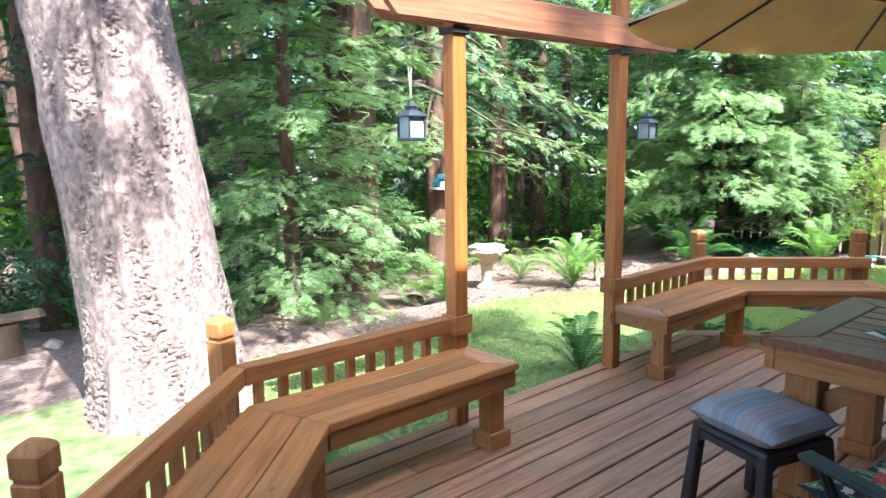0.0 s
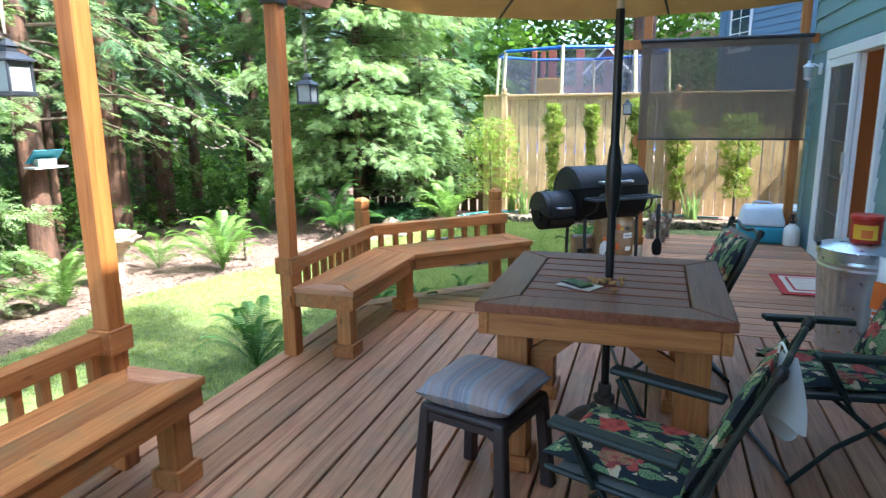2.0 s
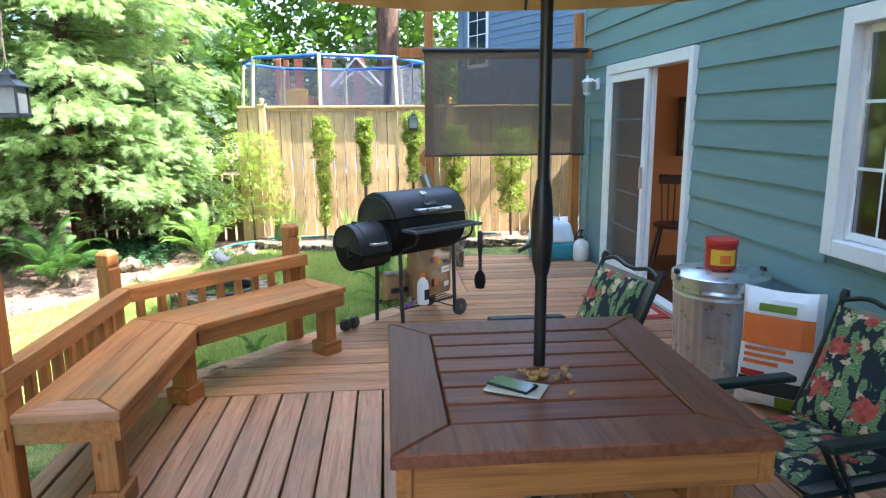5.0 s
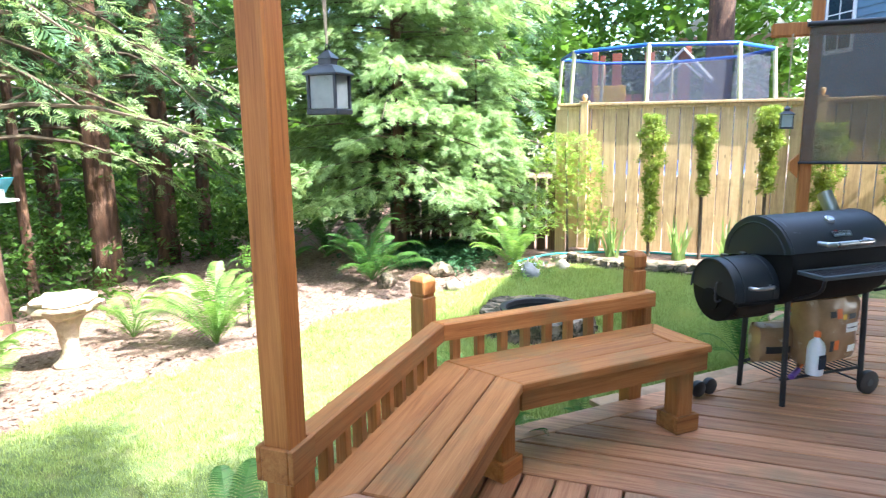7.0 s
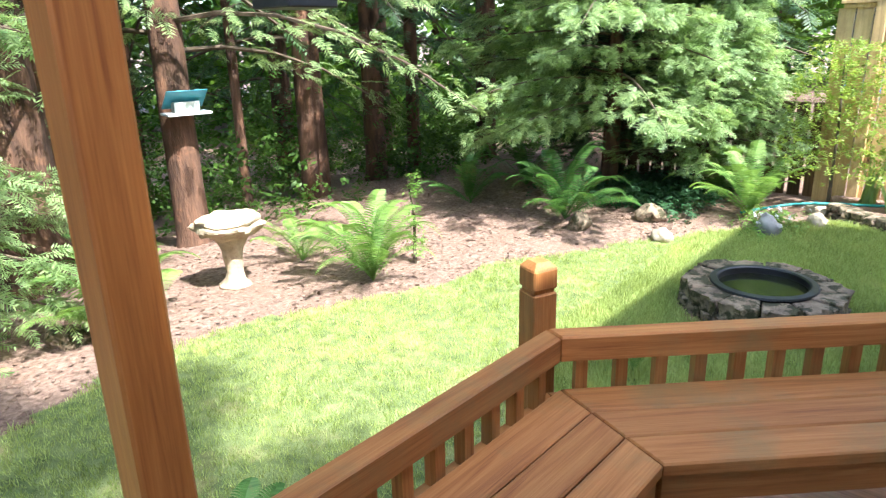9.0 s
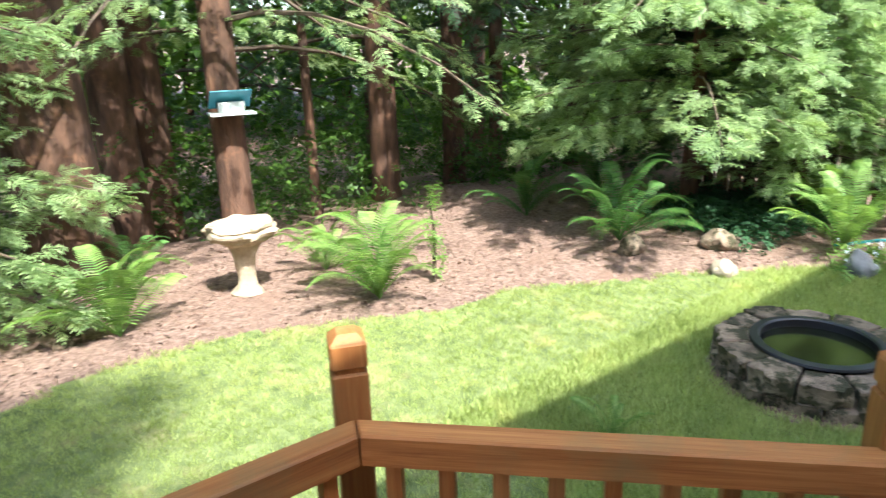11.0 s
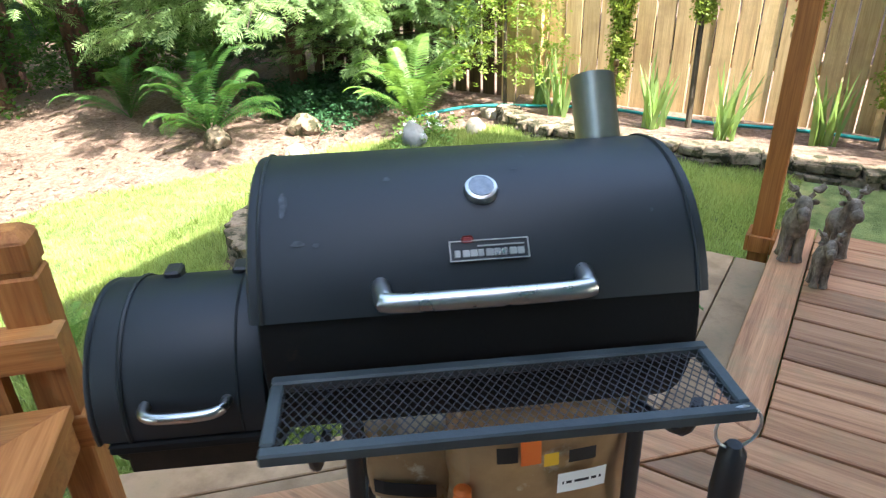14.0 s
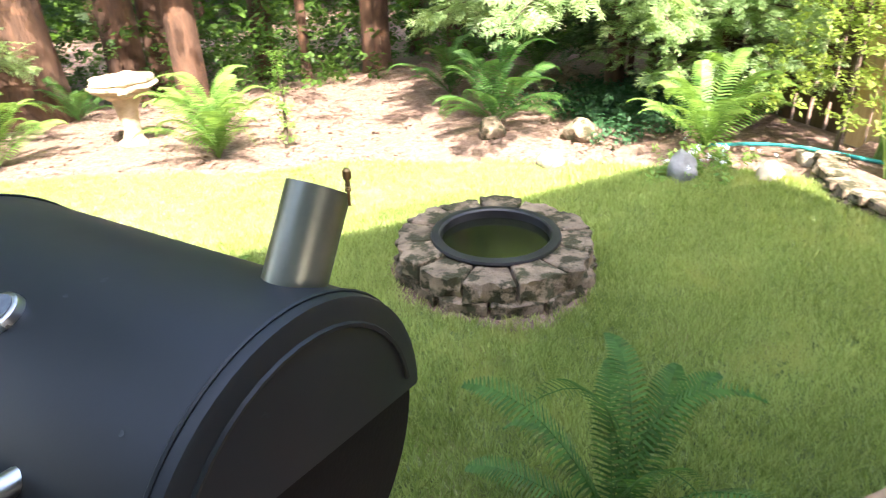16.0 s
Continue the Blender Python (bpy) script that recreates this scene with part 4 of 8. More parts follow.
def bench_run(b, p0, u, n, length, wood, cross):
    """Slats, fascia, legs and rail of one run. p0: front inner corner; u: along the run away from it; n: towards the back."""
    depth, zt, t = 0.41, 0.45, math.tan(radians(22.5))
    p0, u, n = Vector(p0), Vector(u), Vector(n)

    def P(a, v):
        q = p0 + u * a + n * v
        return (q.x, q.y)
    flip = u.x * n.y - u.y * n.x < 0

    def poly(pts):
        return pts[::-1] if flip else pts
    g = 0.006
    # end board, mitred at the ends of the long boards
    eb = 0.13
    ws = [(0.0, eb), (eb + g, 2 * eb + g), (2 * eb + 2 * g, depth)]
    for i, (v0, v1) in enumerate(ws):
        stop0 = length - eb - g if i == 1 else (length - 0.002 if i == 0 else length - eb - g)
        if i == 0:
            pts = [P(-v0 * t + 0.002, v0), P(length, v0), P(length - eb, v1), P(-v1 * t + 0.002, v1)]
        elif i == 2:
            pts = [P(-v0 * t + 0.002, v0), P(length - eb - g, v0), P(length - 0.0, v1), P(-v1 * t + 0.002, v1)]
            pts[1] = P(length - eb, v0)
        else:
            pts = [P(-v0 * t + 0.002, v0), P(length - eb - g, v0), P(length - eb - g, v1), P(-v1 * t + 0.002, v1)]
        part("slat", slab(poly(pts), zt - 0.036, zt - 0.001 * i, 0.005), wood, b)
    part("end_slat", slab(poly([P(length, 0.004), P(length, depth - 0.004), P(length - eb + g * 0.5, depth - eb), P(length - eb + g * 0.5, eb + g)]), zt - 0.036, zt + 0.0005, 0.005), cross, b)
    # fascia boards
    part("fascia", slab(poly([P(0.006, 0.012), P(length - 0.012, 0.012), P(length - 0.012, 0.048), P(-0.01, 0.048)]), zt - 0.128, zt - 0.038, 0.003), wood, b)
    part("fascia", slab(poly([P(length - 0.05, 0.05), P(length - 0.012, 0.05), P(length - 0.012, depth), P(length - 0.05, depth)]), zt - 0.128, zt - 0.038, 0.003), wood, b)
    part("fascia", slab(poly([P(-depth * t, depth - 0.04), P(length - 0.052, depth - 0.04), P(length - 0.052, depth), P(-depth * t, depth)]), zt - 0.128, zt - 0.038, 0.003), wood, b)

    def leg(a, v):
        c = p0 + u * a + n * v
        ang = math.degrees(math.atan2(u.y, u.x))
        L = part("leg", box(-0.048, 0.048, -0.048, 0.048, 0.002, zt - 0.13, 0.004), BENCH_Z, b)
        L.matrix_basis = pose(c.x, c.y, 0, 0, 0, ang)
        bm = bmesh.new()
        for x0, x1, y0, y1 in ((-0.072, 0.072, -0.072, -0.05), (-0.072, 0.072, 0.05, 0.072), (-0.072, -0.05, -0.0495, 0.0495), (0.05, 0.072, -0.0495, 0.0495)):
            box(x0, x1, y0, y1, 0.001, 0.088, 0.003, bm)
        part("base_trim", bm, BENCH, L)
    leg(length - 0.10, 0.10)
    return P, poly


def rails(b, P, poly, depth, a0, a1, wood):
    t = math.tan(radians(22.5))
    part("top_rail", slab(poly([P(a0[0], depth + 0.002), P(a1, depth + 0.002), P(a1, depth + 0.075), P(a0[1], depth + 0.075)]), 0.54, 0.622, 0.006), wood, b)
    n = int((a1 - a0[0]) / 0.115)
    for i in range(n):
        a = a0[0] + 0.07 + i * (a1 - a0[0] - 0.1) / max(1, n - 1)
        part("baluster", slab(poly([P(a - 0.019, depth + 0.02), P(a + 0.019, depth + 0.02), P(a + 0.019, depth + 0.058), P(a - 0.019, depth + 0.058)]), zlow, 0.539, 0.002), BENCH_Z, b)
    part("bottom_rail", slab(poly([P(a0[0], depth + 0.012), P(a1, depth + 0.012), P(a1, depth + 0.066), P(a0[1], depth + 0.066)]), zlow - 0.088, zlow - 0.001, 0.003), wood, b)


zlow = 0.40
C45 = math.sqrt(0.5)
T22 = math.tan(radians(22.5))


def build_bench(p0, s, straight, slant, label):
    """s = 1: straight run towards -x, slant towards +x -y; s = -1 mirrored."""
    b = thing("corner_bench", label, "bench", group="deck benches")
    slant_wood, cross = (BENCH_L, BENCH_R) if s > 0 else (BENCH_R, BENCH_L)
    P1, poly1 = bench_run(b, (*p0, 0), (-s, 0, 0), (0, 1, 0), straight, BENCH, DECK_Y)
    P2, poly2 = bench_run(b, (*p0, 0), (s * C45, -C45, 0), (s * C45, C45, 0), slant, slant_wood, cross)
    d = 0.41
    rails(b, P1, poly1, d, (-d * T22 + 0.002, -(d + 0.075) * T22 + 0.002), straight + 0.02, BENCH)
    rails(b, P2, poly2, d, (-d * T22 + 0.002, -(d + 0.075) * T22 + 0.002), slant + 0.015, slant_wood)
    for P, a, v, turn in ((P1, -(d + 0.12) * T22, d + 0.122, -22.5 * s), (P2, slant - 0.052, d + 0.10, -45 * s)):
        x, y = P(a, v)
        rail_post("rail_post", x, y, b, turn)
    # inner corner leg
    L = part("leg", box(-0.048, 0.048, -0.048, 0.048, 0.002, 0.32, 0.004), BENCH_Z, b)
    L.matrix_basis = pose(p0[0] + s * 0.045, p0[1] + 0.11, 0, 0, 0, -22.5 * s)
    bm = bmesh.new()
    for x0, x1, y0, y1 in ((-0.072, 0.072, -0.072, -0.05), (-0.072, 0.072, 0.05, 0.072), (-0.072, -0.05, -0.0495, 0.0495), (0.05, 0.072, -0.0495, 0.0495)):
        box(x0, x1, y0, y1, 0.001, 0.088, 0.003, bm)
    part("base_trim", bm, BENCH, L)
    return b


build_bench((6.39, 4.41), 1, 1.10, 1.075, "red-brown stained corner bench with balustrade back beside the grill")
build_bench((2.82, 4.45), -1, 1.12, 1.05, "red-brown stained corner bench with balustrade back by the big fir")


def build_pergola():
    """Two tall posts joined by a beam, over the opening to the lawn."""
    p = thing("pergola", "cedar-stained pergola of two square posts and a beam", "pergola")
    for x, y in ((3.895, 4.875), (5.328, 4.863)):
        q = part("post", box(-0.045, 0.045, -0.045, 0.045, -0.3, 2.52, 0.006), POST, p)
        q.matrix_basis = pose(x, y, 0)
        part("collar", box(-0.058, 0.058, -0.06, 0.06, 2.125, 2.158, 0.004), IRON, q)
        cap = bmesh.new()
        box(-0.062, 0.062, -0.062, -0.046, 0.53, 0.635, 0.003, cap)
        box(-0.062, 0.062, 0.046, 0.062, 0.53, 0.635, 0.003, cap)
        box(-0.062, -0.046, -0.045, 0.045, 0.53, 0.635, 0.003, cap)
        box(0.046, 0.062, -0.045, 0.045, 0.53, 0.635, 0.003, cap)
        part("trim", cap, BENCH, q)
    for y in (4.79, 4.922):
        bm = bmesh.new()
        prof = [(3.36, 2.345), (6.0, 2.345), (6.0, 2.28), (5.89, 2.17), (3.47, 2.17), (3.36, 2.28)]
        a = [bm.verts.new((x, y, z)) for x, z in prof]
        c = [bm.verts.new((x, y + 0.038, z)) for x, z in prof]
        bm.faces.new(a)
        bm.faces.new(c[::-1])
        for i in range(6):
            bm.faces.new((a[i], c[i], c[(i + 1) % 6], a[(i + 1) % 6]))
        bmesh.ops.bevel(bm, geom=bm.edges[:], offset=0.004, segments=1, affect="EDGES")
        part("beam", bm, BEAM, p)


build_pergola()


def build_table():
    t = thing("patio_table", "dark-stained square wooden patio table with light cedar apron", "table")
    x0, x1, y0, y1, z = 4.26, 5.31, 2.39, 3.375, 0.76
    w, g = 0.155, 0.004
    rim = [[(x0, y0), (x1, y0), (x1 - w, y0 + w), (x0 + w, y0 + w)], [(x1, y0 + g), (x1, y1 - g), (x1 - w + g, y1 - w), (x1 - w + g, y0 + w)], [(x1, y1), (x0, y1), (x0 + w, y1 - w), (x1 - w, y1 - w)], [(x0, y1 - g), (x0, y0 + g), (x0 + w - g, y0 + w), (x0 + w - g, y1 - w)]]
    for pts in rim:
        part("rim_board", slab(pts, z - 0.038, z, 0.005), TABLE_RIM, t)
    n = 6
    step = (x1 - x0 - 2 * w) / n
    for i in range(n):
        a = x0 + w + i * step + 0.005
        ya, yb = y0 + w + 0.004, y1 - w - 0.004
        part("slat", slab([(a, ya), (a + step - 0.01, ya), (a + step - 0.01, yb), (a, yb)], z - 0.038, z - 0.003, 0.005), TABLE, t)
    i_ = 0.012
    for a, b, c, d in ((x0 + i_, x1 - i_, y0 + i_, y0 + i_ + 0.04), (x0 + i_, x1 - i_, y1 - i_ - 0.04, y1 - i_), (x0 + i_, x0 + i_ + 0.04, y0 + 0.054, y1 - 0.054), (x1 - i_ - 0.04, x1 - i_, y0 + 0.054, y1 - 0.054)):
        part("apron", box(a, b, c, d, z - 0.135, z - 0.04, 0.003), APRON_X if b - a > 0.5 else APRON, t)
    for sx in (0, 1):
        for sy in (0, 1):
            cx, cy = (x0 + 0.14, x1 - 0.14)[sx], (y0 + 0.14, y1 - 0.14)[sy]
            L = part("leg", box(cx - 0.065, cx + 0.065, cy - 0.065, cy + 0.065, 0.001, z - 0.04, 0.004), APRON_Z, t)
            bm = bmesh.new()
            for a, b, c, d in ((-0.085, 0.085, -0.085, -0.067), (-0.085, 0.085, 0.067, 0.085), (-0.085, -0.067, -0.066, 0.066), (0.067, 0.085, -0.066, 0.066)):
                box(cx + a, cx + b, cy + c, cy + d, 0.0005, 0.075, 0.003, bm)
            part("base_trim", bm, APRON, L)
            q = -1 if sy else 1
            bm = bmesh.new()
            prof = [(cy + q * 0.066, z - 0.33), (cy + q * 0.066, z - 0.22), (cy + q * 0.20, z - 0.137), (cy + q * 0.29, z - 0.137)]
            a = [bm.verts.new((cx - 0.02, yy, zz)) for yy, zz in prof]
            c = [bm.verts.new((cx + 0.02, yy, zz)) for yy, zz in prof]
            bm.faces.new(a)
            bm.faces.new(c[::-1])
            for k in range(4):
                bm.faces.new((a[k], c[k], c[(k + 1) % 4], a[(k + 1) % 4]))
            part("brace", bm, APRON, t)


build_table()


# ---- umbrella ----
def build_umbrella():
    u = thing("patio_umbrella", "open tan canvas patio umbrella on a black pole", "umbrella", pose(4.82, 2.885, 0))
    part("base", lathe([(0, 0.001), (0.185, 0.001), (0.195, 0.012), (0.19, 0.03), (0.165, 0.05), (0.158, 0.062), (0.12, 0.085), (0.085, 0.10), (0.07, 0.108), (0.064, 0.125), (0.05, 0.13), (0.044, 0.15), (0.05, 0.158), (0.05, 0.178), (0.032, 0.186), (0.03, 0.24), (0, 0.24)], 40), surface("weathered_cast_iron", (0.05, 0.042, 0.036), (0.15, 0.125, 0.105), 14, 90, 0.75, 0.5), u, "weathered grey-brown cast base", True)
    part("pole", tube([(0, 0, 0.15), (0, 0, 1.93)], 0.019, 14), POLE, u, smooth=True)
    part("upper_pole", tube([(0, 0, 1.93), (0, 0, 2.62)], 0.016, 14), CREAM, u, "pale upper pole", True)
    c = part("crank_box", lathe([(0, 1.06), (0.022, 1.06), (0.03, 1.10), (0.035, 1.18), (0.033, 1.26), (0.027, 1.33), (0.021, 1.36), (0, 1.36)], 14), POLE, u, smooth=True)
    part("crank_handle", tube([(0.03, 0, 1.2), (0.07, 0, 1.2), (0.075, 0.02, 1.14), (0.075, 0.06, 1.12)], 0.007, 6), POLE, c)
    R, zr, za, ph, n = 1.32, 2.06, 2.52, radians(36), 8
    cb = bmesh.new()
    rings = []
    for f, drop in ((0.02, 0), (0.3, 0.11), (0.55, 0.215), (0.8, 0.345), (1.0, za - zr)):
        ring = []
        for k in range(n * 4):
            ang = ph + 2 * math.pi * k / (n * 4)
            m = k % 4
            sag = 0.05 * f * math.sin(math.pi * m / 4)
            rr = R * f * (1 - (0.055 * math.sin(math.pi * m / 4) if f > 0.1 else 0))
            ring.append(cb.verts.new((rr * math.cos(ang), rr * math.sin(ang), za - drop - sag * 0.4)))
        rings.append(ring)
    for a, b in zip(rings, rings[1:]):
        for k in range(n * 4):
            cb.faces.new((a[k], a[(k + 1) % (n * 4)], b[(k + 1) % (n * 4)], b[k]))
    cb.faces.new(rings[0])
    bmesh.ops.solidify(cb, geom=cb.faces[:], thickness=0.003)
    part("canopy", cb, CANVAS, u, "tan canvas canopy", True)
    for k in range(n):
        a = ph + 2 * math.pi * k / n
        ca, sa = math.cos(a), math.sin(a)
        r = part("rib", tube([(0.03 * ca, 0.03 * sa, za - 0.02), (0.55 * R * ca, 0.55 * R * sa, za - 0.228), (0.98 * R * ca, 0.98 * R * sa, zr + 0.0)], 0.0075, 6), POLE, u)
        part("strut", tube([(0.02 * ca, 0.02 * sa, 2.03), (0.55 * R * ca, 0.55 * R * sa, za - 0.236)], 0.006, 6), POLE, r)


build_umbrella()


# ---- grill ----
def build_grill():
    G = pose(0, 0, 0, 0, 0, -52)     # local x along the drum, y to its back
    g = thing("smoker_grill", "black barrel smoker grill with side firebox and chrome handles", "grill", G)
    uc, vc, zc, R, L = 2.34, 8.127, 0.78, 0.245, 0.68
    u0, u1 = uc - L / 2 - 0.02, uc + L / 2

    def drum(a0, a1, u0, u1, vc, zc, R, seg=28, ends=True):
        bm = bmesh.new()
        rows = []
        for u, r in ((u0, R - 0.012), (u0 + 0.004, R - 0.002), (u0 + 0.012, R), (u1 - 0.012, R), (u1 - 0.004, R - 0.002), (u1, R - 0.012)):
            rows.append([bm.verts.new((u, vc - r * math.cos(a0 + (a1 - a0) * k / seg), zc + r * math.sin(a0 + (a1 - a0) * k / seg))) for k in range(seg + 1)])
        for p, q in zip(rows, rows[1:]):
            for k in range(seg):
                bm.faces.new((p[k], p[k + 1], q[k + 1], q[k]))
        if ends:
            bm.faces.new(rows[0])
            bm.faces.new(rows[-1][::-1])
        return bm
    body = part("barrel", drum(radians(181), radians(379), u0 + 0.01, u1 - 0.01, vc, zc - 0.002, R - 0.008), DEEP_BLACK, g, "near-black lower barrel with brown blotches", True)
    lid = part("lid", drum(radians(19), radians(180), u0, u1, vc, zc, R), BLACK, g, "matt black barrel lid", True)
    for uu in (u0 + 0.02, u1 - 0.02):
        arc = [(uu, vc - (R + 0.001) * math.cos(radians(a)), zc + (R + 0.001) * math.sin(radians(a))) for a in range(19, 181, 7)]
        part("seam", tube(arc, 0.003, 5), BLACK, lid)
    for uu in (u0 - 0.001, u1 + 0.001):
        arc = [(uu, vc - (R - 0.035) * math.cos(radians(a)), zc + (R - 0.035) * math.sin(radians(a))) for a in range(20, 173, 8)]
        part("end_bead", tube(arc, 0.004, 5), BLACK, lid)

    def bar(p, q, out, r, zz):
        pts = smooth_line([(p, out[0], zz - 0.002), (p + 0.004, out[0] - out[1] * 0.7, zz), (p + 0.03, out[0] - out[1], zz), (q - 0.03, out[0] - out[1], zz), (q - 0.004, out[0] - out[1] * 0.7, zz), (q, out[0], zz - 0.002)], 5)
        return tube(pts, r, 12)
    zh = zc + R * math.sin(radians(29))
    part("handle", bar(uc - 0.165, uc + 0.14, (vc - R * math.cos(radians(29)) + 0.01, 0.06), 0.0145, zh), CHROME, lid, "chrome tube handle", True)
    ag = radians(63)
    gp = Matrix.Translation((uc - 0.0, vc - R * math.cos(ag), zc + R * math.sin(ag))) @ pose(0, 0, 0, 27, 0, 0)
    gm = part("thermometer", lathe([(0, 0.012), (0.02, 0.012), (0.025, 0.01), (0.027, 0.004), (0.027, -0.01), (0, -0.01)], 24, None, gp), CHROME, lid, "round chrome thermometer", True)
    part("dial", lathe([(0, 0.0135), (0.02, 0.0135), (0.02, 0.012), (0, 0.012)], 20, None, gp), surface("dial_glass", (0.13, 0.16, 0.19), (0.26, 0.29, 0.32), 60, 90, 0.12, 0.02, spec=0.8), gm)
    ab = radians(39)
    bp = Matrix.Translation((uc, vc - (R + 0.003) * math.cos(ab), zc + (R + 0.003) * math.sin(ab))) @ pose(0, 0, 0, 49, 0, 0) @ Matrix.Diagonal((0.88, 0.88, 1, 1))
    bd = part("badge", box(-0.068, 0.068, -0.018, 0.018, -0.002, 0.003, 0.001, None, bp), IRON, lid, "small dark badge with pale border")
    fr = bmesh.new()
    for a, b, c, d in ((-0.068, 0.068, 0.016, 0.018), (-0.068, 0.068, -0.018, -0.016), (-0.068, -0.066, -0.0158, 0.0158), (0.066, 0.068, -0.0158, 0.0158), (-0.02, 0.06, 0.006, 0.0085)):
        box(a, b, c, d, 0.0032, 0.005, 0, fr, bp)
    for k in range(9):
        box(-0.060 + 0.0134 * k, -0.060 + 0.0134 * k + (0.0125 if k % 3 else 0.010), -0.0115, 0.0015, 0.0032, 0.0055, 0.001, fr, bp)
    part("badge_rim", fr, CHROME, bd)
    part("badge_mark", box(-0.046, -0.026, 0.014, 0.026, 0.003, 0.0055, 0.003, None, bp), surface("dull_red_enamel", (0.22, 0.03, 0.025), (0.30, 0.05, 0.04), 20, 90, 0.5, 0.05), bd)
    # chimney
    su, v0, v1, z0, z1 = 2.596, vc + 0.088, vc + 0.165, zc + 0.20, 1.102
    st = part("chimney", tube([(su, v0, z0), (su, v1, z1)], 0.041, 20, caps=False), STACK, g, "bare steel chimney", True)
    part("flue", tube([(su, v0, z0), (su, v1 - 0.004, z1 - 0.012)], 0.037, 20, caps=True), DEEP_BLACK, st)
    part("damper_knob", lathe([(0.003, -0.02), (0.003, 0.012), (0.0065, 0.012), (0.0065, 0.016), (0.0045, 0.018), (0.0065, 0.021), (0.0045, 0.024), (0.0065, 0.027), (0.0045, 0.03), (0.0045, 0.036), (0.0085, 0.039), (0.0095, 0.047), (0.0085, 0.056), (0.004, 0.06), (0, 0.06)], 12, None, pose(su + 0.046, v1, z1 - 0.004) @ Matrix.Diagonal((0.6, 0.6, 0.6, 1))), surface("aged_brass", (0.30, 0.19, 0.08), (0.42, 0.28, 0.12), 20, 90, 0.4, 0.05, metal=0.8), st, "small brass spring knob", True)

    # firebox
    f0, f1, fv, fz, fr_ = 1.70, u0 - 0.002, vc - 0.02, 0.655, 0.168
    part("firebox", drum(radians(181), radians(359), f0 + 0.005, f1, fv, fz - 0.002, fr_ - 0.006, 22), DEEP_BLACK, g, "near-black firebox with brown blotches", True)
    fl = part("firebox_lid", drum(radians(-10), radians(180), f0, f1, fv, fz, fr_, 22), BLACK, g, "black firebox lid", True)
    part("handle", bar(f0 + 0.085, f0 + 0.215, (fv - fr_ * math.cos(radians(14)) + 0.008, 0.045), 0.009, fz + fr_ * math.sin(radians(14))), CHROME, fl, "chrome tube handle", True)
    part("band", tube([(f0 + 0.05, fv - (fr_ + 0.001) * math.cos(radians(a)), fz + (fr_ + 0.001) * math.sin(radians(a))) for a in range(-10, 181, 8)], 0.004, 5), BLACK, fl)
    part("damper_handle", tube(smooth_line([(f0 + 0.004, fv - 0.06, fz + 0.05), (f0 - 0.03, fv - 0.06, fz + 0.05), (f0 - 0.03, fv - 0.06, fz - 0.04), (f0 + 0.004, fv - 0.06, fz - 0.04)], 4), 0.005, 6), IRON, g)
    vent = bmesh.new()
    lathe([(0, 0), (0.06, 0), (0.06, 0.006), (0, 0.006)], 20, vent, Matrix.Translation((f0 - 0.001, fv + 0.01, fz - 0.05)) @ pose(0, 0, 0, 0, -90, 0))
    part("vent_plate", vent, DEEP_BLACK, g)
    # lip under the firebox lid, hinges and end flanges
    part("ledge", box(f0 + 0.012, f1 - 0.004, fv - fr_ - 0.004, fv - fr_ + 0.05, fz - 0.052, fz - 0.032, 0.004), DEEP_BLACK, g, "near-black steel ledge")
    part("ash_door", box(f0 + 0.03, f1 - 0.012, fv - fr_ + 0.012, fv - fr_ + 0.06, fz - 0.108, fz - 0.054, 0.004), surface("heat_browned_steel", (0.012, 0.008, 0.005), (0.045, 0.028, 0.017), 9, 120, 0.7, 0.3, spec=0.2), g, "heat-browned ash door")
    for a in (f0 + 0.09, f0 + 0.21):
        part("hinge", box(a, a + 0.03, fv + 0.03, fv + 0.07, fz + fr_ - 0.02, fz + fr_ + 0.008, 0.004), IRON, fl)
    part("door_seam", tube([(f1 - 0.045, fv - (fr_ + 0.0005) * math.cos(radians(a)), fz + (fr_ + 0.0005) * math.sin(radians(a))) for a in range(-8, 150, 8)], 0.0025, 5), BLACK, fl)
    part("end_flange", tube([(f0 - 0.002, fv - (fr_ - 0.004) * math.cos(radians(a)), fz + (fr_ - 0.004) * math.sin(radians(a))) for a in range(-12, 187, 7)], 0.005, 6), BLACK, fl, smooth=True)
    # scuffs worn through the lid's paint
    wear = surface("worn_grey_paint", (0.02, 0.025, 0.029), (0.085, 0.095, 0.105), 90, 200, 0.6, 0.1)
    for uu, ang, du, da in ((u0 + 0.055, 62, 0.006, 6), (u0 + 0.078, 46, 0.010, 1.2), (u0 + 0.105, 45, 0.005, 0.9), (u0 + 0.215, 72, 0.005, 1.3), (uc + 0.26, 50, 0.003, 0.8), (uc + 0.06, 74, 0.004, 0.6)):
        bm = bmesh.new()
        ringv = [bm.verts.new((uu + du * math.cos(q) * (1 + 0.3 * math.sin(3 * q + uu * 90)), vc - (R + 0.0012) * math.cos(radians(ang + da * math.sin(q))), zc + (R + 0.0012) * math.sin(radians(ang + da * math.sin(q))))) for q in (2 * math.pi * k / 12 for k in range(12))]
        bm.faces.new(ringv)
        part("scuff", bm, wear, lid, "pale scuff in the paint")
    # shelf of open mesh
    s0, s1, sb, sf, sz = 2.006, 2.67, vc - R - 0.005, vc - R - 0.172, 0.782
    fm = bmesh.new()
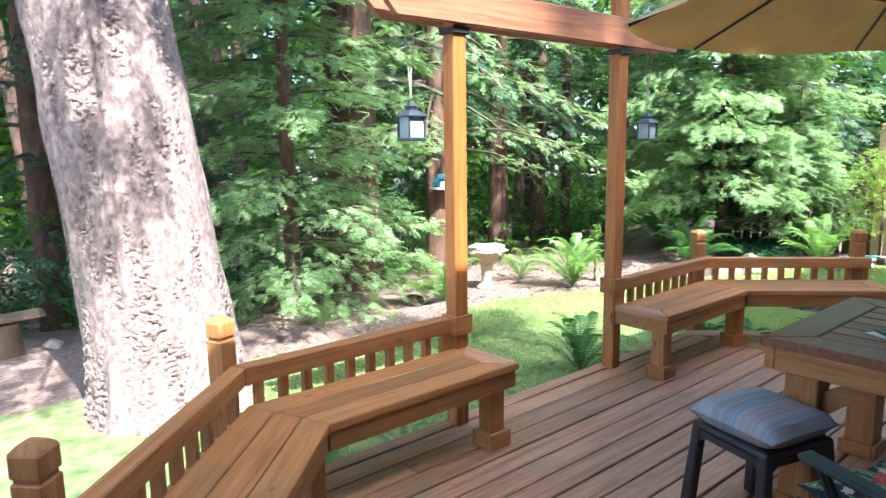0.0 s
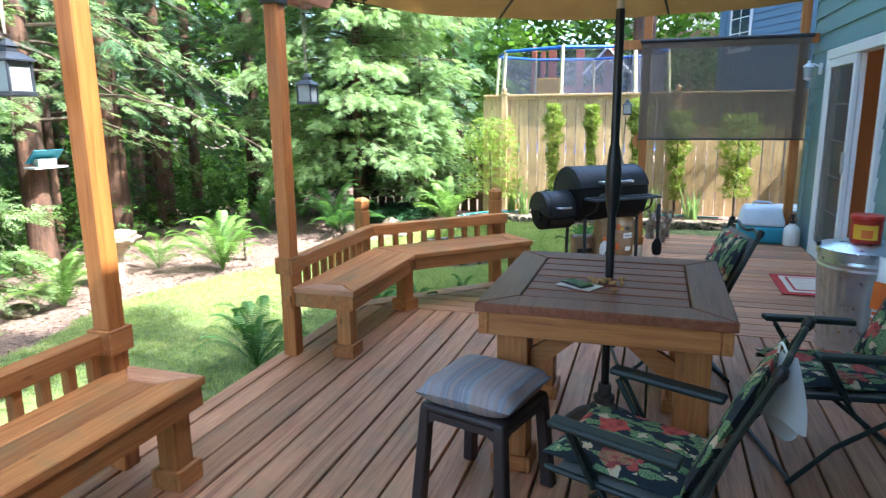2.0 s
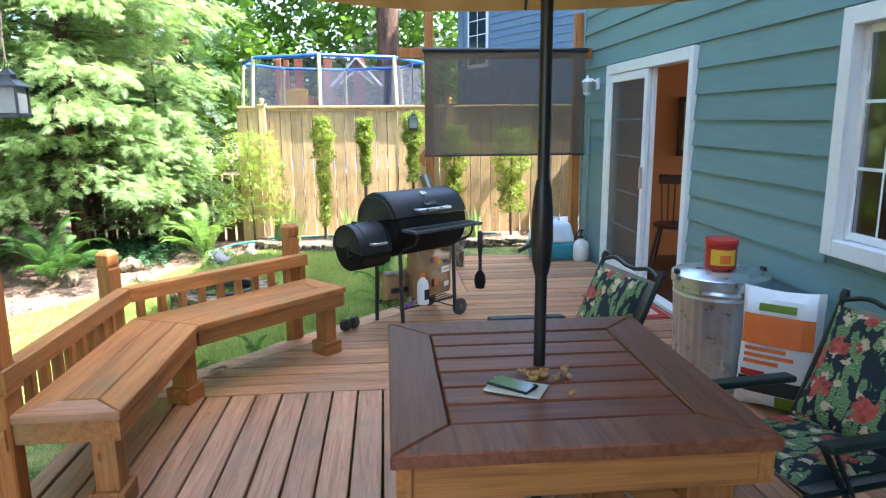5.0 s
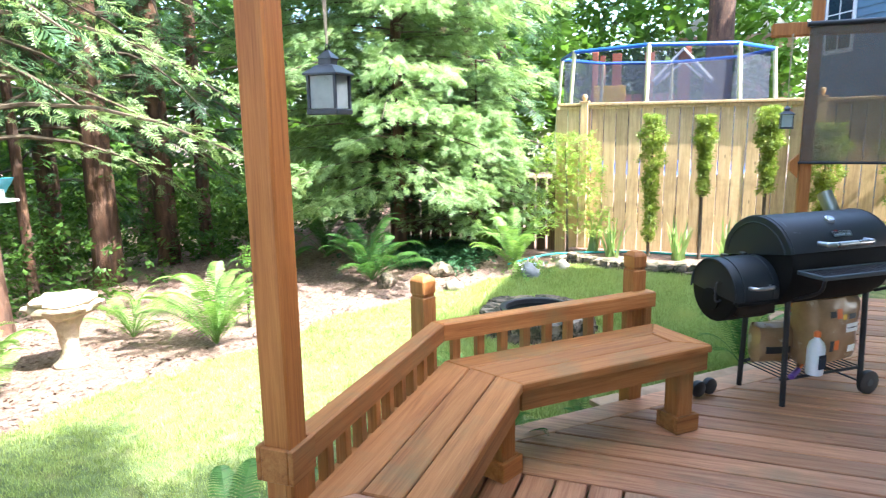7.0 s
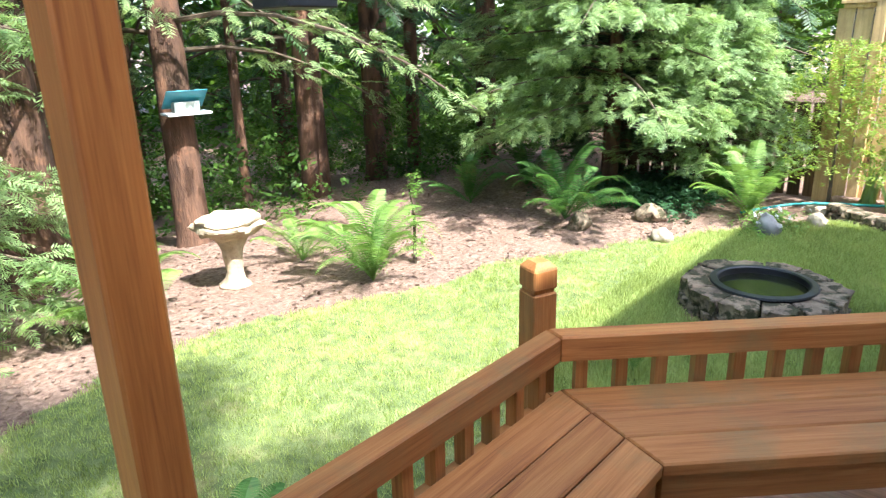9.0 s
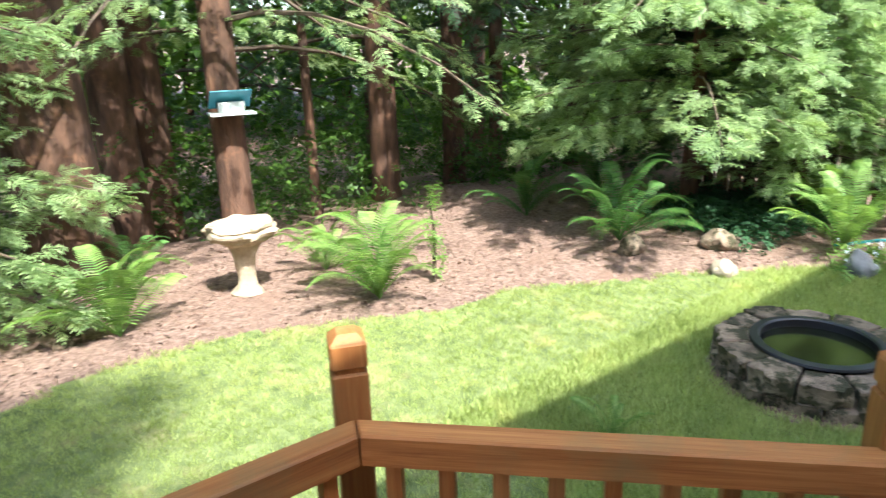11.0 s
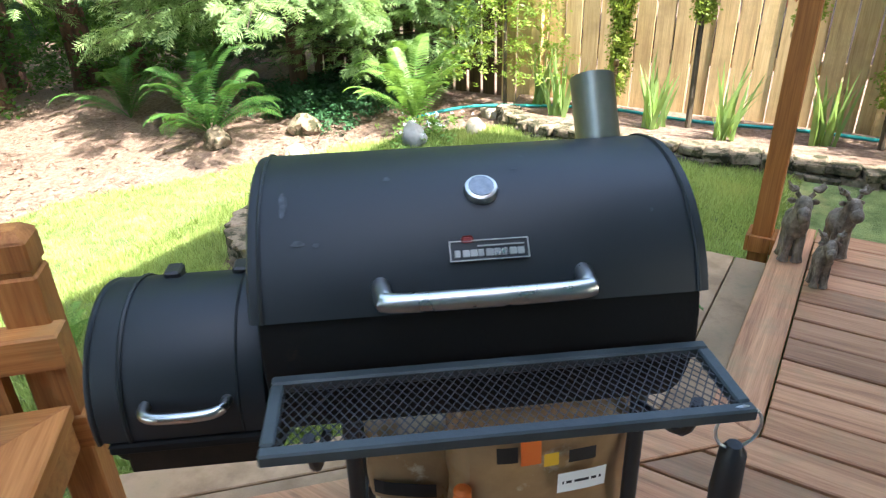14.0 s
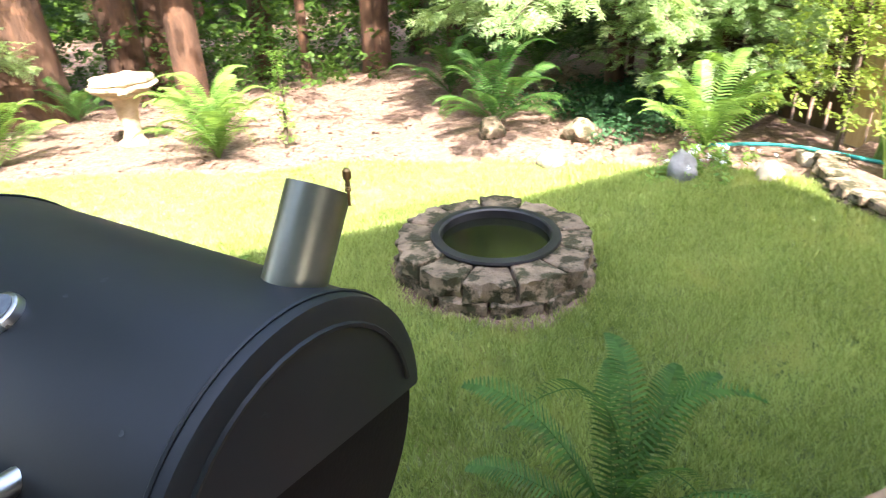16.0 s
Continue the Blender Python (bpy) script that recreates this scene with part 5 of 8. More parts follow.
    for a, b, c, d in ((s0, s1, sf, sf + 0.02), (s0, s1, sb - 0.02, sb), (s0, s0 + 0.02, sf + 0.021, sb - 0.021), (s1 - 0.02, s1, sf + 0.021, sb - 0.021)):
        box(a, b, c, d, sz - 0.02, sz, 0.003, fm)
    sh = part("shelf_frame", fm, SHELF, g, "front shelf frame")
    wires = bmesh.new()
    n = 46
    for k in range(n):
        for lean in (-0.085, 0.085):
            a = s0 + 0.02 + (s1 - s0 - 0.04) * k / n
            b = min(max(a + lean, s0 + 0.02), s1 - 0.02)
            far = sf + 0.02 + (sb - sf - 0.04) * (b - a) / lean
            if abs(b - a) > 0.002:
                tube([(a, sf + 0.02, sz - 0.006), (b, far, sz - 0.006)], 0.0011, 3, wires, False)
            if abs(a - s0 - 0.02) < abs(lean) and lean > 0 or abs(s1 - 0.02 - a) < abs(lean) and lean < 0:
                edge = s0 + 0.02 if lean > 0 else s1 - 0.02
                near = sb - 0.02 - (sb - sf - 0.04) * abs(a - edge) / abs(lean)
                tube([(edge, near, sz - 0.006), (edge + (sb - 0.02 - near) * lean / (sb - sf - 0.04), sb - 0.02, sz - 0.006)], 0.0011, 3, wires, False)
    part("shelf_mesh", wires, IRON, sh)
    for a in (s0 + 0.06, s1 - 0.06):
        part("bracket", tube(smooth_line([(a, sf + 0.05, sz - 0.02), (a, sf + 0.08, sz - 0.10), (a, vc - R + 0.05, sz - 0.17)], 5), 0.009, 8), IRON, g, smooth=True)
    # legs, lower tray, wheels
    lu0, lu1, lv0, lv1 = 2.10, 2.64, vc - 0.12, vc + 0.16
    for a, v, z0 in ((lu0, lv0, 0.0), (lu0, lv1, 0.0), (lu1, lv0, 0.06), (lu1, lv1, 0.06)):
        k = -0.02 if v == lv0 else 0.02
        part("leg", tube([(a, v + k, z0 + 0.001), (a, v, 0.60)], 0.0155, 10), IRON, g, smooth=True)
    rack = part("lower_rack", tube([(lu0 - 0.02, lv0 - 0.012, 0.15), (lu1 + 0.02, lv0 - 0.012, 0.15)], 0.009, 6), IRON, g)
    part("rack_bar", tube([(lu0 - 0.02, lv1 + 0.012, 0.15), (lu1 + 0.02, lv1 + 0.012, 0.15)], 0.009, 6), IRON, rack)
    for k in range(16):
        a = lu0 + (lu1 - lu0) * k / 15
        part("rack_bar", tube([(a, lv0 - 0.012, 0.153), (a, lv1 + 0.012, 0.153)], 0.004, 5), IRON, rack)
    part("axle", tube([(lu1, lv0 - 0.05, 0.068), (lu1, lv1 + 0.05, 0.068)], 0.006, 8), IRON, g)
    for v in (lv0 - 0.045, lv1 + 0.045):
        w = part("wheel", lathe([(0, -0.015), (0.05, -0.015), (0.067, -0.013), (0.068, 0.0), (0.067, 0.013), (0.05, 0.015), (0, 0.015)], 24, None, Matrix.Translation((lu1 + 0.03, v, 0.069)) @ pose(0, 0, 0, 90, 0, 0)), IRON, g, smooth=True)
        part("hub", lathe([(0, -0.019), (0.02, -0.019), (0.02, 0.019), (0, 0.019)], 12, None, Matrix.Translation((lu1 + 0.03, v, 0.069)) @ pose(0, 0, 0, 90, 0, 0)), SHELF, w)
    return g


build_grill()


# ---- screen by the house ----
def build_screen():
    p = thing("screen_posts", "cedar-stained posts and arm carrying the sun shade", "post")
    for y in (2.87, 1.235):
        part("post", box(10.13, 10.22, y - 0.045, y + 0.045, -0.25 if y > 2 else -0.28, 2.66, 0.005), POST, p)
    bm = bmesh.new()
    for x in (10.1, 10.225):
        box(x, x + 0.026, 1.1, 3.2, 2.19, 2.29, 0.004, bm)
    part("beam", bm, POST, p)
    tr = bmesh.new()
    for a, b, c, d in ((10.105, 10.245, 2.918, 2.936), (10.105, 10.245, 2.804, 2.822), (10.105, 10.123, 2.823, 2.917), (10.227, 10.245, 2.823, 2.917)):
        box(a, b, c, d, -0.113, -0.03, 0.003, tr)
    part("base_trim", tr, POST, p)
    br = bmesh.new()
    prof = [(2.925, 1.02), (2.99, 1.09), (2.99, 1.16), (2.925, 1.23)]
    a = [br.verts.new((10.14, y, z)) for y, z in prof]
    c = [br.verts.new((10.21, y, z)) for y, z in prof]
    br.faces.new(a)
    br.faces.new(c[::-1])
    for k in range(4):
        br.faces.new((a[k], c[k], c[(k + 1) % 4], a[(k + 1) % 4]))
    part("cleat", br, POST, p)
    s = thing("roller_shade", "brown see-through mesh roller sun shade, half lowered", "sun shade")
    part("cloth", box(10.075, 10.078, 1.17, 2.93, 1.165, 2.26, 0), MESH_CLOTH, s, "brown open mesh cloth")
    part("roller", tube([(10.08, 1.15, 2.268), (10.08, 2.95, 2.268)], 0.022, 12), IRON, s, smooth=True)
    part("hem_bar", tube([(10.076, 1.16, 1.158), (10.076, 2.94, 1.158)], 0.011, 8), IRON, s, smooth=True)


build_screen()


# ---- plants ----
def lens_leaf(L, W, at=(0, 0, 0), turn=0.0, lift=0.0, verts=None, faces=None):
    """A pointed leaf of four corners, from at, turned in the plane."""
    c, s = math.cos(turn), math.sin(turn)
    i = len(verts)
    for x, y, z in ((0, 0, 0), (L * 0.45, W, lift * 0.5), (L, 0, lift), (L * 0.45, -W, lift * 0.5)):
        verts.append((at[0] + x * c - y * s, at[1] + x * s + y * c, at[2] + z))
    faces.append((i, i + 1, i + 2, i + 3))


def spray_needle(pairs, slim):
    """A flat feathery spray one unit long with slim side twigs of uneven length."""
    v, f = [], []
    for k in range(pairs):
        x = 0.03 + 0.88 * k / pairs
        for s in (1, -1):
            ln = 0.40 * (1 - 0.75 * (k / pairs) ** 2) * (0.65 + 0.5 * ((k * 5 + 2 * s) % 4) / 3)
            lens_leaf(ln, slim, (x, 0, -0.16 * x * x), s * radians(50 + 12 * ((k * 3 + s) % 3 - 1)), -0.05 - 0.06 * (k % 2), v, f)
    lens_leaf(1.0, slim * 0.7, (0, 0, 0), 0, -0.16, v, f)
    return v, f


def leaf_tuft():
    v, f = [], []
    rng = random.Random(8)
    for k in range(9):
        lens_leaf(rng.uniform(0.35, 0.6), rng.uniform(0.10, 0.16), (rng.uniform(-0.4, 0.4), rng.uniform(-0.4, 0.4), rng.uniform(-0.3, 0.3)), rng.uniform(0, 6.28), rng.uniform(-0.25, 0.25), v, f)
    return v, f


FINE, PLAIN, TUFT = spray_needle(8, 0.036), spray_needle(8, 0.036), leaf_tuft()


def trunk_mesh(h, r0, r1, flare, seg, rings, seed, furrow=0.06, lean=(0, 0)):
    bm = bmesh.new()
    rows = []
    for j in range(rings + 1):
        t = (j / rings) ** 1.6
        z = h * t - 0.15
        r = r0 + (r1 - r0) * t + flare * math.exp(-(z + 0.15) / (0.45 * max(r0 * 1.6, 0.2)))
        row = []
        for k in range(seg):
            a = 2 * math.pi * k / seg
            n = furrow * noise.noise(Vector((math.cos(a) * 6, math.sin(a) * 6, z * 1.6 + seed * 9))) + furrow * 0.6 * noise.noise(Vector((math.cos(a) * 14, math.sin(a) * 14, z * 4 + seed)))
            n += 0.10 * flare / max(r0, 0.01) * math.sin(a * 5 + seed) * math.exp(-(z + 0.15) / 0.4)
            rr = r * (1 + n)
            row.append(bm.verts.new((rr * math.cos(a) + lean[0] * z, rr * math.sin(a) + lean[1] * z, z)))
        rows.append(row)
    for a, b in zip(rows, rows[1:]):
        for k in range(seg):
            bm.faces.new((a[k], a[(k + 1) % seg], b[(k + 1) % seg], b[k]))
    bm.faces.new(rows[-1])
    return bm


def conifer(label, x, y, r, h, lo, hi, reach, branches, per, size, mat, tmpl, seed, droop=0.25, bark=BARK2, flare=0.08, up=0.15, lean=(0, 0), top_reach=0.25):
    """A tree with a tapered trunk, limbs and boughs of flat sprays between the heights lo and hi."""
    rng = np.random.default_rng(seed)
    z0 = ground_z(x, y)
    t = thing("conifer_tree", label, "tree", pose(x, y, z0), group="woodland trees")
    part("trunk", trunk_mesh(h, r, r * 0.35, flare, 20, 26, seed, lean=lean), bark, t, smooth=True)
    if branches:
        boughs(t, rng, r, lo, hi, reach, branches, per, size, mat, tmpl, droop, up, lean, top_reach)
    return t


def boughs(t, rng, r, lo, hi, reach, branches, per, size, mat, tmpl, droop, up, lean, top_reach):
    """Limbs and flat sprays round the trunk of t."""
    limbs = bmesh.new()
    pos, yaw, pit, rol, siz = [], [], [], [], []
    for i in range(branches):
        f = (i + rng.uniform(0, 0.9)) / branches
        z = lo + (hi - lo) * f
        az = i * 2.399 + rng.uniform(-0.4, 0.4)
        L = reach * (1 - (1 - top_reach) * f) * rng.uniform(0.65, 1.1)
        u = up * rng.uniform(0.3, 1.4)
        pts = []
        for q in range(6):
            s = q / 5
            pts.append((lean[0] * z + L * s * math.cos(az), lean[1] * z + L * s * math.sin(az), z + L * (u * s - droop * 1.6 * s * s)))
        tube(pts, [0.05 * min(1, r * 3) * (1 - 0.85 * s / 5) * (0.5 + 0.5 * (1 - f)) + 0.003 for s in range(6)], 5, limbs)
        for q in range(per):
            s = 0.15 + 0.85 * (q + rng.uniform(0, 0.8)) / per
            side = 1 if q % 2 else -1
            wide = 0.34 * L * (1.05 - s) * rng.uniform(0, 1) * side
            bx = lean[0] * z + L * s * math.cos(az) - wide * math.sin(az) + wide * side * 0.5 * math.cos(az)
            by = lean[1] * z + L * s * math.sin(az) + wide * math.cos(az) + wide * side * 0.5 * math.sin(az)
            pos.append((bx, by, z + L * (u * s - droop * 1.6 * s * s) - abs(wide) * 0.25 + rng.normal(0, 0.05)))
            yaw.append(az + side * rng.uniform(0.15, 1.0))
            pit.append(rng.normal(0.10 + droop * 0.9 * s, 0.32))
            rol.append(rng.normal(0, 0.45))
            siz.append(size * rng.uniform(0.6, 1.2))
    part("branchwork", limbs, TWIG, t, smooth=True)
    scatter("crown", tmpl[0], tmpl[1], rot_mats(np.array(pos), np.array(yaw), np.array(pit), np.array(rol), np.array(siz)), mat, t)


# the big fir beside the deck
big = thing("fir_tree", "huge old fir trunk with furrowed pale bark beside deck", "tree", pose(3.02, 7.0, -0.33))
part("trunk", trunk_mesh(14.0, 0.49, 0.31, 0.22, 72, 130, 1.7, 0.05, (-0.085, 0.07)), BARK, big, smooth=True)


def bark_plates():
    """Ragged raised plates over the near part of the fir's trunk, as loose stuff of its bark."""
    rng = np.random.default_rng(12)
    base = [(-0.5, -0.5, 0), (0.1, -0.6, 0), (0.5, -0.35, 0), (0.55, 0.3, 0), (0.1, 0.55, 0), (-0.45, 0.4, 0)]
    tv = base + [(x * 0.8 + 0.05, y * 0.85, 0.16 + 0.12 * x) for x, y, z in base]
    tf = [tuple(range(6, 12))] + [(i, (i + 1) % 6, 6 + (i + 1) % 6, 6 + i) for i in range(6)]
    mats = []
    for k in range(11000):
        z = rng.uniform(0.0, 4.2)
        a = rng.uniform(math.pi * 0.95, math.pi * 2.15)
        r = 0.49 - 0.11 * (((z + 0.15) / 9.0) ** 1) + 0.22 * math.exp(-(z + 0.15) / 0.38) - 0.012
        c = Vector((r * math.cos(a) - 0.085 * z, r * math.sin(a) + 0.07 * z, z))
        n = Vector((math.cos(a), math.sin(a), 0))
        s = Vector((-math.sin(a), math.cos(a), 0))
        w, hgt, d = rng.uniform(0.02, 0.055), rng.uniform(0.02, 0.05), rng.uniform(0.015, 0.055)
        tw = rng.normal(0, 0.35)
        up = Vector((0, 0, 1)) + s * tw
        m = np.eye(4)
        m[:3, 0], m[:3, 1], m[:3, 2], m[:3, 3] = s * w, up * hgt, n * d, c
        mats.append(m)
    scatter("bark_relief", tv, tf, mats, BARK, big, "", "stuff")


bark_plates()
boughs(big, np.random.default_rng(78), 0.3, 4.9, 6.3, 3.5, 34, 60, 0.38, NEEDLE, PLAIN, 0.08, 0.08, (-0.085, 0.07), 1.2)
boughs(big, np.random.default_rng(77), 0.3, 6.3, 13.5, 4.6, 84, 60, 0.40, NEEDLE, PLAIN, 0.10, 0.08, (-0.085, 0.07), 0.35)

# out-of-view tree added to throw blotchy shade on lawn and posts
conifer("unseen tall conifer behind the house, added to cast shade", 3.3, -9.5, 0.26, 24.0, 12.0, 23.6, 2.4, 58, 26, 0.42, NEEDLE, PLAIN, 51, 0.15, top_reach=0.3)
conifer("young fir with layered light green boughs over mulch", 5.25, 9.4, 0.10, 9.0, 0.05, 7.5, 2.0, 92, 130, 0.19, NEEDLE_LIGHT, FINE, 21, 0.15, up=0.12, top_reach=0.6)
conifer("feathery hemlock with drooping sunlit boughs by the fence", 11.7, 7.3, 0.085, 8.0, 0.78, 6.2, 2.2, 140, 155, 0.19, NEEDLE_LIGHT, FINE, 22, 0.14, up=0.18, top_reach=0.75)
conifer("hemlock sapling with low feathery boughs before the shaded fence", 12.0, 6.35, 0.03, 2.6, 0.35, 2.3, 1.0, 60, 70, 0.15, NEEDLE_LIGHT, FINE, 55, 0.12, up=0.2, top_reach=0.4, flare=0.02)
conifer("hemlock sapling with low feathery boughs before the shaded fence", 12.1, 7.6, 0.03, 2.4, 0.35, 2.2, 0.95, 55, 60, 0.15, NEEDLE, FINE, 56, 0.12, up=0.2, top_reach=0.4, flare=0.02)
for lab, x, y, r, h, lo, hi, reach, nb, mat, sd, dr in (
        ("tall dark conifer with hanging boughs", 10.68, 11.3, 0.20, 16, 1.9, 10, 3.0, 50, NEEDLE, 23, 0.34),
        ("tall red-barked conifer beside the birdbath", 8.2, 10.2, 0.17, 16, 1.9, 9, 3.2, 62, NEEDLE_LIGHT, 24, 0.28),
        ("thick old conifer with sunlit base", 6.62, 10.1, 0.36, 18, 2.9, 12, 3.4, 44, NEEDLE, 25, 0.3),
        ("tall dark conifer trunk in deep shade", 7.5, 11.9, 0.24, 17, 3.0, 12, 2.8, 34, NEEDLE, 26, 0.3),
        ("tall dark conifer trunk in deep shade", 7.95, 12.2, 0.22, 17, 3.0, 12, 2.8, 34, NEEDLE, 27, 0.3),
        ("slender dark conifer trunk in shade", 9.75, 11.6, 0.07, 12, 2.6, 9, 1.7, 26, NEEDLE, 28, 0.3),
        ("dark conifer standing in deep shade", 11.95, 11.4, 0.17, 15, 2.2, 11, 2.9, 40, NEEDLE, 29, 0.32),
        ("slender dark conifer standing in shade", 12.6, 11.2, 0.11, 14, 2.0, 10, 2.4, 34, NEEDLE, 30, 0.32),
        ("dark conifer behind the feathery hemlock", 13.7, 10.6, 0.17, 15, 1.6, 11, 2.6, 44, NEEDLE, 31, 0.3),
        ("tall conifer behind the shaded fence", 14.6, 8.4, 0.16, 14, 1.0, 10, 2.6, 50, NEEDLE, 32, 0.3),
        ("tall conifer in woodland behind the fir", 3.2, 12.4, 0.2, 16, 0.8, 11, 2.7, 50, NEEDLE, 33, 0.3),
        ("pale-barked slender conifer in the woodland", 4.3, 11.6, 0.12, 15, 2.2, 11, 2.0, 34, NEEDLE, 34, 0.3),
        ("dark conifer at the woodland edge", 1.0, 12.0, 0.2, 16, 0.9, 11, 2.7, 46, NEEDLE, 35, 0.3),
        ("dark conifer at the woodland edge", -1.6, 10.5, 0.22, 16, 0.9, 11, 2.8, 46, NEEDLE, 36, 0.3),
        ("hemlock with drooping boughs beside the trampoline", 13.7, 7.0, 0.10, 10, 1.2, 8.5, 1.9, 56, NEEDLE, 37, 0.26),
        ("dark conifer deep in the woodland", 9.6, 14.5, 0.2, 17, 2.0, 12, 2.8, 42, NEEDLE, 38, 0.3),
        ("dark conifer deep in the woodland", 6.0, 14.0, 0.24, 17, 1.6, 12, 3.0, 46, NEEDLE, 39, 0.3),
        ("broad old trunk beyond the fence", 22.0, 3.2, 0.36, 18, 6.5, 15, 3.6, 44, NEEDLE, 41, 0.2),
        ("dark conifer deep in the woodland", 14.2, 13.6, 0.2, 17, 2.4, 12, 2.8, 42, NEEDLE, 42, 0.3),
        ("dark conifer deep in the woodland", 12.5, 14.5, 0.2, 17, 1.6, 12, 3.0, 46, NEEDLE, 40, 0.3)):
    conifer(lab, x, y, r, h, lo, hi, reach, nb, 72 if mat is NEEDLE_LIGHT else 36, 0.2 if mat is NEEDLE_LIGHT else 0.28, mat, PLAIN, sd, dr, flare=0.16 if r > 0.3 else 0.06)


def woodland():
    """Undergrowth and far leaves all round the garden's wooded side."""
    rng = np.random.default_rng(5)
    pos, siz = [], []
    while len(pos) < 14000:
        x, y = rng.uniform(-10, 20), rng.uniform(9.8, 17)
        z = ground_z(x, y) + abs(rng.normal(0, 0.8)) * (0.55 + 0.16 * (y - 9.8))
        if z > 3.2 or (x > 12.2 and y < 8) or noise.noise(Vector((x * 0.7, y * 0.7, z * 0.9))) < -0.25 or y < 10.9 + 0.5 * math.sin(x) - (3.0 if x > 11.5 else 0.7):
            continue
        pos.append((x, y, z))
        siz.append(rng.uniform(0.09, 0.22))
    n = len(pos)
    o = scatter("undergrowth", TUFT[0], TUFT[1], rot_mats(np.array(pos), rng.uniform(0, 6.28, n), rng.normal(0, 0.5, n), rng.normal(0, 0.5, n), np.array(siz)), LEAF_SHADE, None, "green shrubs under the woodland trees, leaf colour darkened for shade", "stuff")
    o["category"] = "undergrowth"
    pos, siz = [], []
    while len(pos) < 25000:
        a, d = radians(rng.uniform(-14, 135)), rng.uniform(17, 34)
        x, y = 5 + d * math.cos(a), 4 + d * math.sin(a)
        z = -1.2 + (d * 0.62) * rng.uniform(0, 1) ** 0.95
        if noise.noise(Vector((x * 0.22, y * 0.22, z * 0.28))) < -0.38 or (x > 10 and y < 7 and d < 22):
            continue
        if x > 12 and y < 9 and z < 2.0:
            z += 2.0
        pos.append((x, y, z))
        siz.append(rng.uniform(0.45, 1.1))
    n = len(pos)
    o = scatter("far_woods", TUFT[0], TUFT[1], rot_mats(np.array(pos), rng.uniform(0, 6.28, n), rng.normal(0, 0.6, n), rng.normal(0, 0.6, n), np.array(siz)), LEAF, None, "leafy green woods around the garden", "stuff")
    o["category"] = "woods"
    bm = bmesh.new()
    for k in range(46):
        a, d = radians(rng.uniform(-5, 125)), rng.uniform(14, 30)
        x, y = 5 + d * math.cos(a), 4 + d * math.sin(a)
        if x > 12 and y < 9:
            continue
        tube([(x, y, -1.4), (x + rng.normal(0, 0.3), y, 6), (x + rng.normal(0, 0.5), y, 15)], [rng.uniform(0.08, 0.26), 0.12, 0.06], 8, bm)
    o = part("far_trunks", bm, BARK2, smooth=True)
    tagged(o, "dark trunks deep in the woods", "trunks", kind="stuff")


woodland()


# ferns
def frond_mesh(L, arch, pairs, wide, mat, name="frond"):
    bm = bmesh.new()

    def at(s):
        return (L * (math.sin(s * 1.35) / math.sin(1.35)) * 0.85, 0, L * arch * (1.9 * s - 1.75 * s * s))
    pts = [at(k / 10) for k in range(11)]
    tube(pts, [0.004 * (1 - 0.8 * k / 10) + 0.0008 for k in range(11)], 4, bm)
    for k in range(pairs):
        s = 0.10 + 0.9 * k / pairs
        p = at(s)
        ln = L * wide * math.sin(math.pi * (0.12 + 0.86 * s)) ** 0.8
        for sg in (1, -1):
            w = 0.5 * L / pairs * 0.74
            tipx = p[0] + ln * 0.28
            q = [(p[0] - w * 0.5, 0, p[2]), (p[0] + w, 0, p[2] + 0.001), (tipx + w * 0.5, sg * ln * 0.7, p[2] - 0.10 * ln), (tipx + w * 0.2, sg * ln, p[2] - 0.22 * ln), (tipx - w * 0.6, sg * ln * 0.65, p[2] - 0.1 * ln)]
            bm.faces.new([bm.verts.new(c) for c in q])
    return bm


FROND_SETS = {}


def fern(x, y, n, size, mat, seed, label, lift=0.0):
    rng = random.Random(seed)
    t = thing("sword_fern", label, "fern", pose(x, y, ground_z(x, y) + lift), group="garden ferns")
    key = mat.name
    if key not in FROND_SETS:
        FROND_SETS[key] = []
        for arch, wide in ((0.5, 0.10), (0.38, 0.11), (0.62, 0.095)) if mat is FERN_DARK else ((0.5, 0.11), (0.38, 0.12), (0.62, 0.105)):
            FROND_SETS[key].append(part("frond", frond_mesh(1.0, arch, 36, wide, mat), mat, t))
        own = list(FROND_SETS[key])
    else:
        own = []
    for i in range(n):
        f = FROND_SETS[key][rng.randrange(3)]
        o = own.pop() if own else again(f, t)
        s = size * rng.uniform(0.7, 1.1)
        o.matrix_basis = pose(0, 0, 0.01, rng.uniform(-16, 16), rng.uniform(-58, -8), 360 * i / n + rng.uniform(-18, 18)) @ Matrix.Diagonal((s, s, s, 1))
    return t


fern(8.22, 7.5, 30, 0.84, FERN, 1, "large bright green sword fern on the sunny mulch")
fern(6.6, 8.15, 26, 0.78, FERN, 2, "bright green sword fern on the sunny mulch")
fern(8.3, 8.5, 20, 0.64, FERN, 3, "green sword fern by the birdbath")
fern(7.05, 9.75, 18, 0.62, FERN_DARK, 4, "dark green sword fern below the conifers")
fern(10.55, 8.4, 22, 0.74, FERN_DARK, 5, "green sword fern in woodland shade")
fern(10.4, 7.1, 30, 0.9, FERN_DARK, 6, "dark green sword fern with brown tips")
fern(11.3, 5.68, 26, 0.8, FERN, 7, "bright sword fern beside the grey rock")
fern(11.85, 6.15, 24, 0.78, FERN, 8, "green sword fern under the hemlock")
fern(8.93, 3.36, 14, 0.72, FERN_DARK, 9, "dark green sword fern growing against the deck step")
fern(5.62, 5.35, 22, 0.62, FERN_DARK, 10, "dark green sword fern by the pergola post")
